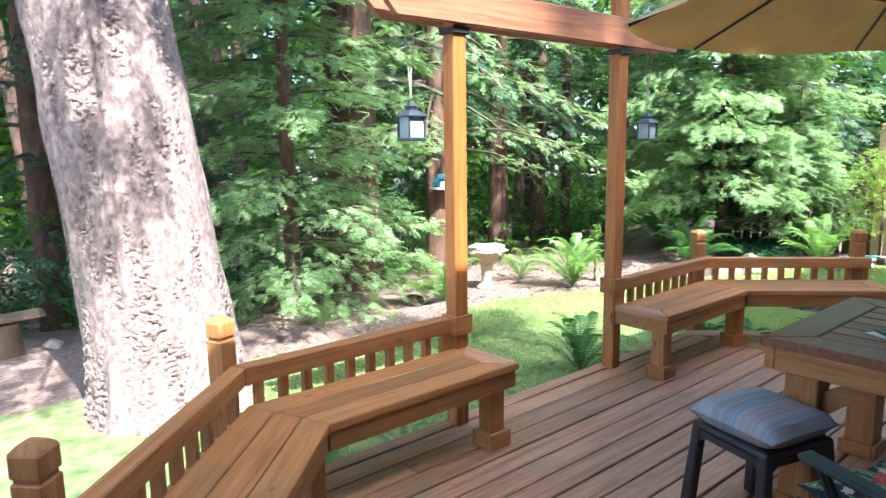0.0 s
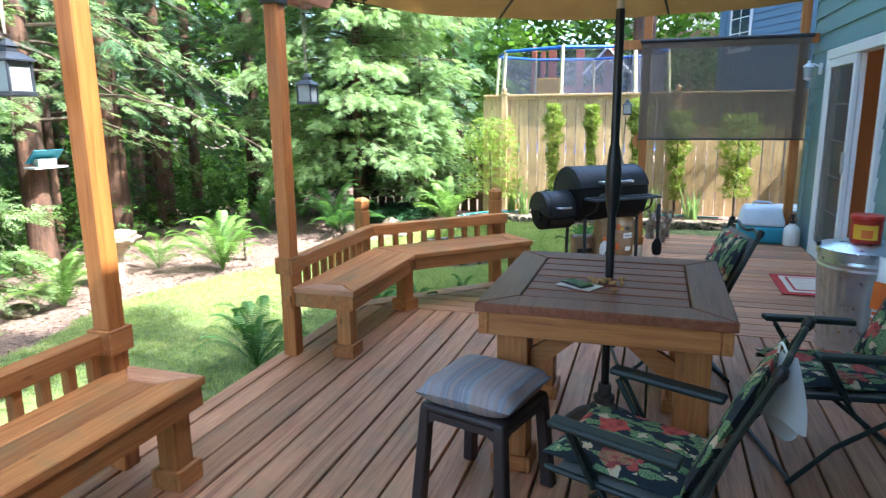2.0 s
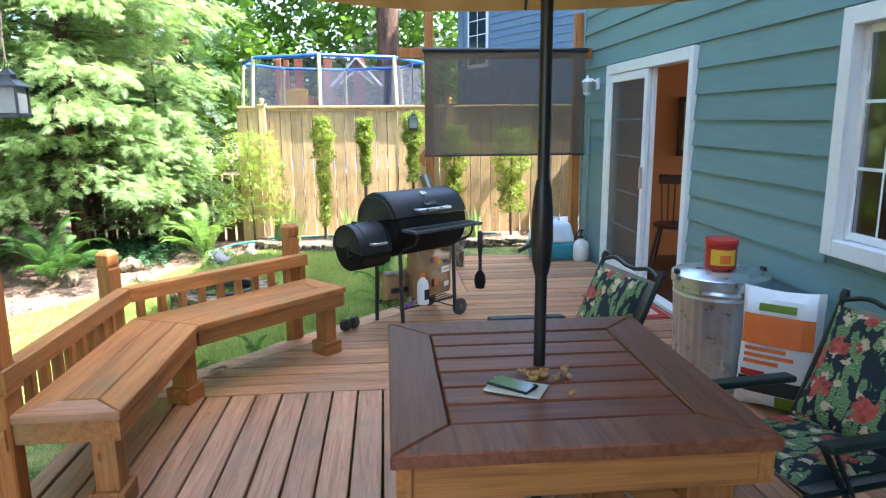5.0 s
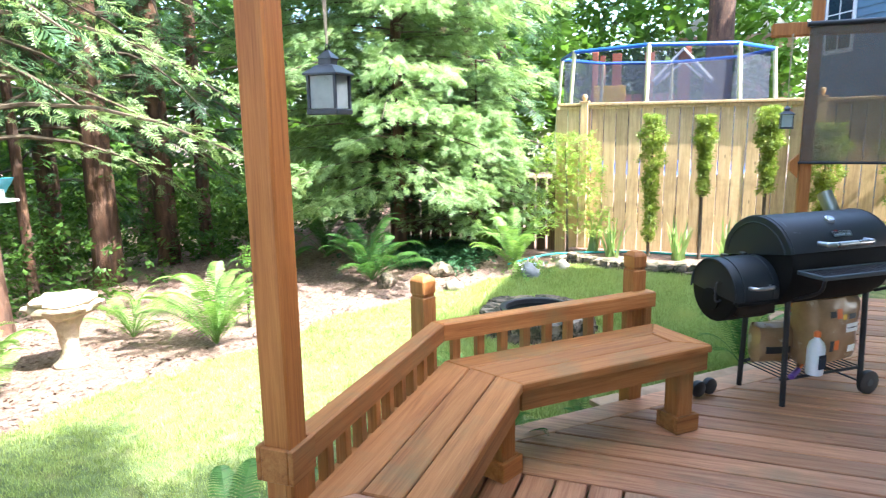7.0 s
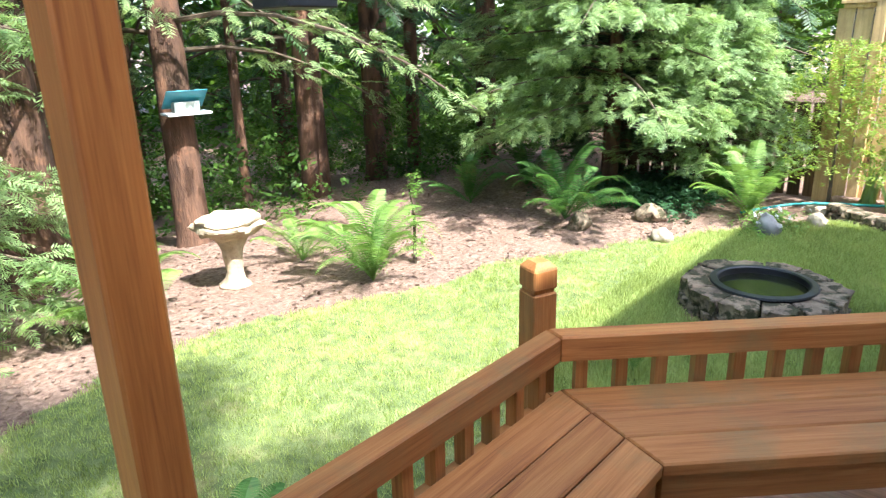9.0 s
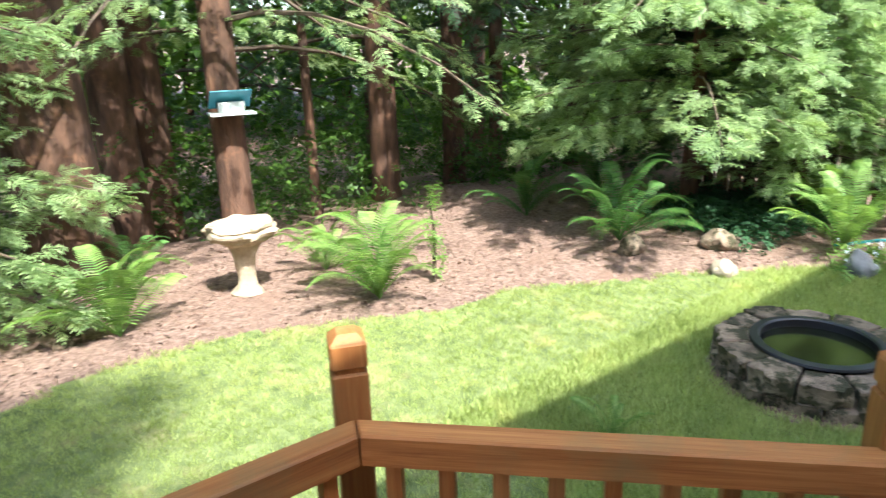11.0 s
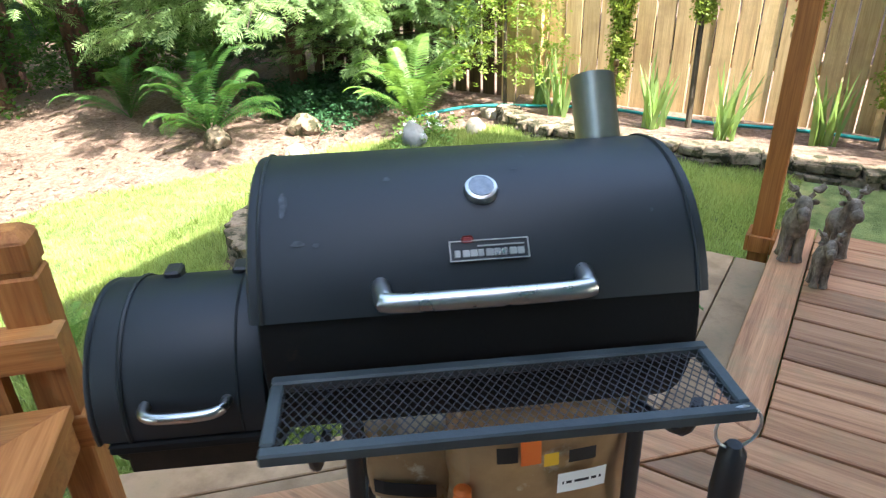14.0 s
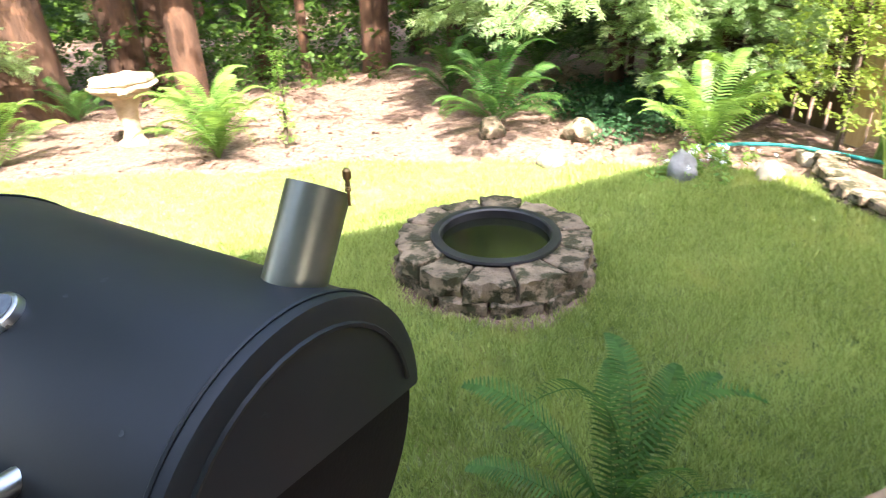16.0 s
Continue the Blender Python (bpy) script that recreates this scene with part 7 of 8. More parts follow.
def build_cap():
    """A white cap hung by its strap on the chair back."""
    t = thing("sun_cap", "white cloth cap hanging on a chair back", "cap", pose(3.79, 2.31, 0.775, 0, 0, 20) @ Matrix.Diagonal((1.0, 1.0, 0.85, 1)))
    bm = bmesh.new()
    n = 14
    rows = []
    for j in range(7):
        s = j / 6
        w = 0.035 + 0.075 * math.sin(min(1.0, s * 1.2) * 1.5)
        rows.append([bm.verts.new((w * math.cos(math.pi * k / n), 0.045 * math.sin(math.pi * k / n) * (0.4 + s), 0.06 - 0.22 * s + 0.02 * math.cos(3 * math.pi * k / n) * s)) for k in range(n + 1)])
    for a, b in zip(rows, rows[1:]):
        for k in range(n):
            bm.faces.new((a[k], a[k + 1], b[k + 1], b[k]))
    bmesh.ops.solidify(bm, geom=bm.faces[:], thickness=0.004)
    part("crown", bm, PAPER, t, smooth=True)
    bm = bmesh.new()
    arc = [bm.verts.new((0.105 * math.cos(math.pi * k / n), 0.02, -0.155 - 0.085 * math.sin(math.pi * k / n))) for k in range(n + 1)]
    bm.faces.new(arc)
    bmesh.ops.solidify(bm, geom=bm.faces[:], thickness=0.005)
    part("brim", bm, PAPER, t)
    part("strap", tube(smooth_line([(-0.03, 0.02, 0.05), (0.0, 0.03, 0.10), (0.03, 0.02, 0.05)], 5), 0.004, 5), PAPER, t)


build_cap()


def build_stool():
    t = thing("plastic_stool", "dark brown resin stool at the table side", "stool", pose(4.14, 3.30, 0, 0, 0, -17))
    h, w = 0.415, 0.185
    part("seat", box(-w, w, -w, w, h - 0.03, h, 0.012, None, None, 2), BROWN_PLASTIC, t)
    for sx in (-1, 1):
        for sy in (-1, 1):
            bm = bmesh.new()
            a = [(sx * (w + dx * 0.0) - sx * dx, sy * w - sy * dy) for dx, dy in ((0, 0), (0.045, 0), (0.045, 0.045), (0, 0.045))]
            lo = [bm.verts.new((x * 1.12 + sx * 0.008, y * 1.12 + sy * 0.008, 0.001)) for x, y in a]
            hi = [bm.verts.new((x, y, h - 0.012)) for x, y in a]
            bm.faces.new(lo)
            bm.faces.new(hi)
            for k in range(4):
                bm.faces.new((lo[k], lo[(k + 1) % 4], hi[(k + 1) % 4], hi[k]))
            bmesh.ops.bevel(bm, geom=bm.edges[:], offset=0.006, segments=1, affect="EDGES")
            part("leg", bm, BROWN_PLASTIC, t)
    for a in range(4):
        bm = bmesh.new()
        pts = [(-w + 0.01, h - 0.031), (w - 0.01, h - 0.031), (w - 0.03, h - 0.085), (w - 0.07, h - 0.06), (-w + 0.07, h - 0.06), (-w + 0.03, h - 0.085)]
        f = [bm.verts.new((x, -w + 0.004, z)) for x, z in pts]
        b = [bm.verts.new((x, -w + 0.018, z)) for x, z in pts]
        bm.faces.new(f)
        bm.faces.new(b[::-1])
        for k in range(6):
            bm.faces.new((f[k], b[k], b[(k + 1) % 6], f[(k + 1) % 6]))
        o = part("apron", bm, BROWN_PLASTIC, t)
        o.matrix_basis = pose(0, 0, 0, 0, 0, 90 * a)
    c = part("stool_cushion", cushion(0.40, 0.40, 0.125, 0.3, 16), STRIPE, None, "", True)
    c.matrix_basis = pose(4.14, 3.30, h + 0.052, 0, 0, -14)
    tagged(c, "faded blue-grey striped cushion on the brown stool", "cushion")


build_stool()


def build_can():
    t = thing("trash_can", "galvanised steel trash can with lid by the wall", "trash can", pose(6.42, 1.435, 0))
    prof = [(0, 0.001), (0.225, 0.001), (0.228, 0.03), (0.222, 0.05), (0.228, 0.07)]
    prof += [(0.232 + 0.02 * k / 12, 0.10 + 0.42 * k / 12) for k in range(13)]
    prof += [(0.259, 0.54), (0.252, 0.555), (0.26, 0.575), (0.253, 0.59), (0.258, 0.63), (0, 0.63)]
    bm = lathe(prof, 120)
    for v in bm.verts:
        if 0.09 < v.co.z < 0.53:
            a = math.atan2(v.co.y, v.co.x)
            k = 1 + 0.014 * math.sin(a * 30)
            v.co.x *= k
            v.co.y *= k
    part("body", bm, GALV, t, smooth=True)
    lid = part("lid", lathe([(0.264, 0.60), (0.27, 0.605), (0.27, 0.655), (0.262, 0.662), (0.2, 0.672), (0.19, 0.68), (0.1, 0.69), (0, 0.692)], 48), GALV, t, "galvanised lid", True)
    for s in (-1, 1):
        part("latch", box(-0.02, 0.02, s * 0.262 - 0.012, s * 0.262 + 0.012, 0.655, 0.685, 0.004), IRON, lid)
    part("lid_handle", tube(smooth_line([(0.05, -0.05, 0.685), (0.05, -0.05, 0.71), (0.05, 0.05, 0.71), (0.05, 0.05, 0.685)], 4), 0.005, 6), IRON, lid)
    j = thing("plastic_tub", "red plastic tub with yellow label on the trash can lid", "tub", pose(6.40, 1.45, 0.693))
    part("body", lathe([(0, 0.0), (0.083, 0.0), (0.086, 0.01), (0.086, 0.135), (0, 0.135)], 32), RED, j, smooth=True)
    part("lid", lathe([(0.09, 0.136), (0.092, 0.14), (0.092, 0.165), (0.088, 0.17), (0, 0.168)], 32), RED, j, smooth=True)
    bm = bmesh.new()
    for k in range(12):
        a0, a1 = radians(115 + 8 * k), radians(123 + 8 * k)
        q = [bm.verts.new((0.0875 * math.cos(a), 0.0875 * math.sin(a), z)) for a, z in ((a0, 0.025), (a1, 0.025), (a1, 0.115), (a0, 0.115))]
        bm.faces.new(q)
    part("label", bm, YELLOW, j, "yellow printed label")
    bm = bmesh.new()
    for k in range(5):
        a0, a1 = radians(150 + 8 * k), radians(158 + 8 * k)
        bm.faces.new([bm.verts.new((0.0885 * math.cos(a), 0.0885 * math.sin(a), z)) for a, z in ((a0, 0.035), (a1, 0.035), (a1, 0.085), (a0, 0.085))])
    part("label_print", bm, ORANGE, j)


build_can()


def sack(name, label, m, w, d, h, mat, bands):
    """A stuffed paper or plastic sack with printed bands."""
    t = thing(name, label, "bag", m)
    bm = cushion(w, h, d, 0.3, 12)
    bmesh.ops.transform(bm, matrix=pose(0, 0, h / 2, 90, 0, 0), verts=bm.verts)
    for v in bm.verts:
        v.co.x += 0.008 * noise.noise(v.co * 14)
        v.co.y += 0.012 * noise.noise(v.co * 11 + Vector((4, 0, 0)))
        v.co.z = max(v.co.z, 0.001)
    part("body", bm, mat, t, smooth=True)
    for x0, x1, z0, z1, bmat in bands:
        bm = bmesh.new()
        n = 6
        rows = []
        for i in range(n + 1):
            x = x0 + (x1 - x0) * i / n
            row = []
            for k in range(n + 1):
                z = z0 + (z1 - z0) * k / n
                u, v = 2 * x / w, 2 * z / h - 1
                e = max(0.0, (1 - u ** 4) * (1 - v ** 4)) ** 0.45
                row.append(bm.verts.new((x, -d * 0.5 * e * 1.06 - 0.012, z)))
            rows.append(row)
        for a, b in zip(rows, rows[1:]):
            for k in range(n):
                bm.faces.new((a[k], b[k], b[k + 1], a[k + 1]))
        part("print", bm, bmat, t)
    return t


sack("seed_bag", "white and orange plastic seed bag leaning on the house wall", pose(5.97, 1.33, 0.0, -6, 0, -132), 0.40, 0.16, 0.66, PAPER, [(-0.17, 0.17, 0.36, 0.52, ORANGE), (-0.15, 0.05, 0.325, 0.345, ORANGE), (-0.15, 0.09, 0.29, 0.31, ORANGE), (-0.15, 0.02, 0.255, 0.275, ORANGE), (-0.17, 0.17, 0.10, 0.18, IRON), (-0.16, -0.04, 0.185, 0.22, RED), (0.02, 0.17, 0.03, 0.095, LEAF_LIME), (-0.10, 0.08, 0.54, 0.58, LEAF_LIME)])


def build_blower():
    t = thing("leaf_blower", "black leaf blower lying on deck by the wall", "leaf blower", pose(4.80, 1.27, 0, 0, 0, -80))
    bm = box(-0.13, 0.12, -0.1, 0.1, 0.002, 0.23, 0.045, None, None, 3)
    for v in bm.verts:
        v.co.x += 0.03 * v.co.z / 0.23
        v.co.y *= 1 - 0.12 * v.co.z / 0.23
    part("motor_housing", bm, DEEP_BLACK, t, smooth=True)
    part("handle", tube(smooth_line([(-0.09, 0, 0.2), (-0.09, 0, 0.3), (0.0, 0, 0.335), (0.1, 0, 0.29), (0.1, 0, 0.2)], 5), 0.017, 8), IRON, t, smooth=True)
    part("nozzle", tube([(0.08, 0.02, 0.12), (0.3, 0.02, 0.09), (0.62, 0.02, 0.06)], [0.055, 0.048, 0.042], 14), IRON, t, smooth=True)
    part("label", box(-0.05, 0.0, -0.09, -0.084, 0.2, 0.225, 0.001), FROST, t)


build_blower()


def build_cords():
    rng = random.Random(2)
    for nm, lab, mat, cx, cz, n, rx, rz in (("extension_cord", "orange extension cord coiled on the house wall", ORANGE, 5.10, 0.55, 6, 0.085, 0.17), ("power_cord", "black power cord coiled on the house wall", IRON, 5.23, 0.54, 7, 0.095, 0.17)):
        t = thing(nm, lab, "cord")
        pts = []
        for k in range(n * 14):
            a = 2 * math.pi * k / 14
            j = int(k / 14)
            pts.append((cx + (rx + 0.012 * math.sin(j * 2.3)) * math.cos(a), WALL_Y + 0.02 + 0.012 * j + (0.06 if mat is IRON else 0.0), cz + (rz + 0.015 * math.cos(j * 1.7)) * math.sin(a)))
        part("coil", tube(pts, 0.006, 5), mat, t, smooth=True)
        tail = [pts[-1], (cx + 0.1, WALL_Y + 0.12, 0.30), (cx + 0.2, WALL_Y + 0.16, 0.1), (cx + 0.35, WALL_Y + 0.22, 0.008), (cx + 0.1, WALL_Y + 0.5, 0.008), (cx - 0.15, WALL_Y + 0.35, 0.008)] if mat is ORANGE else [pts[-1], (cx - 0.06, WALL_Y + 0.12, 0.25), (cx - 0.2, WALL_Y + 0.12, 0.03), (cx - 0.38, WALL_Y + 0.16, 0.05)]
        part("lead", tube(smooth_line(tail, 7), 0.005, 5), mat, t, smooth=True)
        part("hook", tube([(cx, WALL_Y - 0.02, cz + rz - 0.01), (cx, WALL_Y + 0.14, cz + rz - 0.01), (cx, WALL_Y + 0.145, cz + rz + 0.02)], 0.006, 6), IRON, t)


build_cords()


def build_rug():
    t = thing("door_mat", "red door mat with cream centre before the sliding door", "rug")
    x0, x1, y0, y1 = 7.64, 8.36, 1.16, 1.66
    part("border", box(x0, x1, y0, y1, 0.0015, 0.009, 0.003), MAT_RED, t)
    part("field", box(x0 + 0.075, x1 - 0.075, y0 + 0.065, y1 - 0.065, 0.0095, 0.0115, 0), RUG_CREAM, t, "cream field")
    part("inner_band", box(x0 + 0.13, x1 - 0.13, y0 + 0.11, y1 - 0.11, 0.012, 0.0135, 0), MAT_RED, t)
    part("centre", box(x0 + 0.155, x1 - 0.155, y0 + 0.13, y1 - 0.13, 0.014, 0.0155, 0), RUG_CREAM, t)


build_rug()


def build_catbox():
    t = thing("litter_box", "covered litter box with teal base and pale lid", "litter box", pose(10.02, 1.53, 0.001))
    bm = box(-0.18, 0.18, -0.25, 0.25, 0, 0.19, 0.03, None, None, 3)
    for v in bm.verts:
        k = 0.88 + 0.12 * v.co.z / 0.19
        v.co.x *= k
        v.co.y *= k
    part("base", bm, BLUE_TUB, t, smooth=True)
    bm = box(-0.175, 0.175, -0.245, 0.245, 0.191, 0.42, 0.05, None, None, 3)
    for v in bm.verts:
        k = 1.0 - 0.22 * max(0, v.co.z - 0.2) / 0.22
        v.co.x *= k
        v.co.y *= k
    part("hood", bm, PALE_TUB, t, "pale translucent hood", True)
    part("carry_handle", tube(smooth_line([(0, -0.09, 0.415), (0, -0.08, 0.455), (0, 0.08, 0.455), (0, 0.09, 0.415)], 5), 0.012, 8), PALE_TUB, t, smooth=True)
    j = thing("pump_sprayer", "cream plastic pump sprayer jug with black top", "sprayer", pose(9.83, 1.235, 0.001))
    part("jug", lathe([(0, 0), (0.075, 0), (0.085, 0.02), (0.085, 0.17), (0.07, 0.21), (0.035, 0.235), (0.032, 0.25), (0, 0.25)], 20), CREAM, j, smooth=True)
    part("pump", lathe([(0.03, 0.251), (0.03, 0.275), (0.012, 0.28), (0.012, 0.33), (0.03, 0.335), (0.03, 0.35), (0, 0.352)], 12), IRON, j, smooth=True)
    part("spray_hose", tube(smooth_line([(0.02, 0.0, 0.26), (0.08, -0.03, 0.33), (0.13, 0.02, 0.26), (0.12, 0.04, 0.05)], 6), 0.006, 6), IRON, j)
    s = thing("side_table", "small pale outdoor side table past the post", "table", pose(11.05, 0.93, -0.32))
    part("top", box(-0.3, 0.3, -0.25, 0.25, 0.56, 0.59, 0.006), PALE_TUB, s)
    for x in (-0.26, 0.26):
        for y in (-0.21, 0.21):
            part("leg", box(x - 0.025, x + 0.025, y - 0.025, y + 0.025, 0.0, 0.559, 0.004), PALE_TUB, s)
    part("stretcher", box(-0.23, 0.23, -0.22, -0.2, 0.42, 0.55, 0.003), PALE_TUB, s)


build_catbox()


def build_wall_lamp():
    t = thing("wall_lamp", "white carriage lamp on the house wall by door", "lamp", pose(9.82, WALL_Y + 0.01, 1.90))
    part("bracket", box(-0.035, 0.035, -0.03, 0.0, -0.06, 0.06, 0.008), WHITE, t)
    part("arm", tube(smooth_line([(0, -0.005, 0.02), (0, 0.06, 0.05), (0, 0.10, 0.03)], 5), 0.009, 8), WHITE, t)
    part("shade", lathe([(0, 0.09), (0.012, 0.085), (0.015, 0.06), (0.055, 0.03), (0.062, 0.02), (0.0, 0.02)], 8, None, Matrix.Translation((0, 0.10, 0))), WHITE, t)
    part("glass", lathe([(0.05, 0.019), (0.038, -0.09), (0, -0.09)], 8, None, Matrix.Translation((0, 0.10, 0))), FROST, t)
    part("base_ring", lathe([(0, -0.12), (0.02, -0.115), (0.042, -0.1), (0.042, -0.091), (0, -0.091)], 8, None, Matrix.Translation((0, 0.10, 0))), WHITE, t)
    part("conduit", tube([(0.22, -0.008, -0.35), (0.22, -0.008, -1.86)], 0.014, 8), SIDING, t)
    part("meter_box", box(0.19, 0.27, -0.015, 0.03, -0.75, -0.6, 0.006), SIDING, t)


build_wall_lamp()


def build_basket():
    rng = np.random.default_rng(14)
    t = thing("hanging_basket", "hanging coir basket of pink and yellow flowers", "flower basket", pose(4.12, 1.52, 1.58))
    part("pot", lathe([(0, -0.16), (0.06, -0.155), (0.12, -0.11), (0.155, -0.03), (0.16, 0.0), (0.145, 0.0), (0, -0.02)], 22), KRAFT, t, smooth=True)
    for k in range(3):
        a = 2.09 * k
        part("chain", tube([(0.155 * math.cos(a), 0.155 * math.sin(a), 0), (0, 0, 0.52)], 0.003, 4), IRON, t)
    part("bracket", tube(smooth_line([(0, -WALL_Y * 0 - 0.40, 0.46), (0, -0.3, 0.56), (0, 0.0, 0.53)], 6), 0.008, 6), IRON, t)
    for nm, mat, n, lo, hi, sz in (("leaves", FERN, 160, -0.02, 0.16, 0.075), ("pink_blossom", PINK, 70, 0.02, 0.22, 0.08), ("yellow_blossom", GOLD, 46, 0.06, 0.25, 0.09)):
        a = rng.uniform(0, 6.28, n)
        r = 0.2 * np.sqrt(rng.uniform(0.05, 1, n))
        scatter(nm, TUFT[0], TUFT[1], rot_mats(np.stack([r * np.cos(a), r * np.sin(a), rng.uniform(lo, hi, n)], 1), a, rng.normal(0, 0.6, n), rng.normal(0, 0.6, n), rng.uniform(0.6, 1.2, n) * sz), mat, t)


build_basket()


def moose(x, y, s, turn):
    """A small garden figure, one plain shape."""
    bm = bmesh.new()

    def blob(cx, cy, cz, rx, ry, rz):
        r = bmesh.ops.create_icosphere(bm, subdivisions=2, radius=1.0, matrix=Matrix.LocRotScale((cx, cy, cz), None, (rx, ry, rz)))
        for v in r["verts"]:
            v.co += Vector((0, 0, 0.004 * noise.noise(v.co * 40)))
    for sx in (-0.045, 0.045):
        for sy in (-0.035, 0.035):
            tube([(sx * 1.05, sy * 1.05, 0.001), (sx, sy, 0.03), (sx * 0.8, sy * 0.8, 0.13)], [0.034, 0.026, 0.034], 8, bm)
    blob(0, 0, 0.165, 0.095, 0.075, 0.08)
    tube([(0.05, 0, 0.19), (0.075, 0, 0.25)], [0.06, 0.046], 8, bm)
    blob(0.085, 0, 0.268, 0.056, 0.048, 0.05)
    blob(0.135, 0, 0.245, 0.045, 0.038, 0.036)
    for sy in (-1, 1):
        blob(0.06, sy * 0.058, 0.285, 0.012, 0.026, 0.012)
    for sy in (-1, 1):
        tube([(0.07, sy * 0.025, 0.305), (0.065, sy * 0.045, 0.325)], [0.012, 0.012], 6, bm)
        blob(0.06, sy * 0.062, 0.338, 0.03, 0.03, 0.013)
        for k in (-1, 0, 1):
            tube([(0.06 + 0.018 * k, sy * 0.072, 0.34), (0.06 + 0.03 * k, sy * 0.092, 0.362)], [0.012, 0.005], 5, bm)
    o = part("moose_figure", bm, STATUE, smooth=True)
    o.matrix_basis = pose(x, y, 0.002, 0, 0, turn) @ Matrix.Diagonal((s * 0.74, s * 0.74, s, 1))
    tagged(o, "small antiqued resin moose figure standing on deck", "statue", "moose figures")


moose(9.88, 2.73, 1.0, 195)
moose(9.68, 2.60, 0.7, 200)
moose(10.0, 2.57, 0.92, 215)


def build_table_things():
    o = part("envelope", box(-0.085, 0.085, -0.055, 0.055, 0, 0.003, 0.0005), CREAM)
    o.matrix_basis = pose(4.625, 3.0, 0.7615, 0, 0, 62)
    tagged(o, "cream paper envelope on the table", "envelope")
    t = thing("phone", "dark glass phone lying on an envelope", "phone", pose(4.635, 3.01, 0.765, 0, 0, 48))
    part("case", box(-0.07, 0.07, -0.036, 0.036, 0, 0.008, 0.003), IRON, t)
    part("screen", box(-0.066, 0.066, -0.033, 0.033, 0.0083, 0.009, 0), SCREEN_DARK, t)
    rng = random.Random(11)
    spots = [(4.71 + rng.uniform(-0.035, 0.035), 2.89 + rng.uniform(-0.07, 0.075)) for _ in range(13)] + [(4.56, 2.85)]
    for i, (x, y) in enumerate(spots):
        bm = bmesh.new()
        bmesh.ops.create_icosphere(bm, subdivisions=2, radius=0.0085, matrix=Matrix.Translation((-0.008, 0, 0)))
        bmesh.ops.create_icosphere(bm, subdivisions=2, radius=0.0085, matrix=Matrix.Translation((0.008, 0, 0)))
        tube([(-0.008, 0, 0), (0.008, 0, 0)], 0.006, 8, bm)
        o = part("peanut", bm, NUT, smooth=True)
        o.matrix_basis = pose(x, y, 0.7605 + 0.008 + (0.012 if i % 4 == 3 and i < 13 else 0), 0, 0, rng.uniform(0, 180))
        tagged(o, "tan unshelled peanut on the table", "peanut", "peanuts on the table")


build_table_things()


def grill_pose(u, v, z, turn=0.0):
    return pose(0, 0, 0, 0, 0, -52) @ pose(u, v, z, 0, 0, turn)


sack("charcoal_bag", "tan plastic charcoal bag with orange and black print under the grill", grill_pose(2.47, 8.10, 0.159, 6), 0.40, 0.22, 0.44, KRAFT, [(-0.12, -0.08, 0.31, 0.345, IRON), (-0.075, -0.035, 0.30, 0.355, ORANGE), (-0.03, 0.0, 0.29, 0.32, YELLOW), (0.02, 0.075, 0.29, 0.32, IRON), (0.0, 0.10, 0.215, 0.265, PAPER), (0.01, 0.09, 0.236, 0.243, IRON), (-0.11, -0.085, 0.12, 0.18, IRON), (-0.08, -0.045, 0.125, 0.18, ORANGE), (0.03, 0.09, 0.10, 0.14, PAPER)])
sack("wood_chip_bag", "tan paper bag of wood chips under the grill", grill_pose(2.22, 8.22, 0.159, -12), 0.24, 0.16, 0.24, KRAFT, [(-0.08, 0.06, 0.08, 0.12, IRON)])


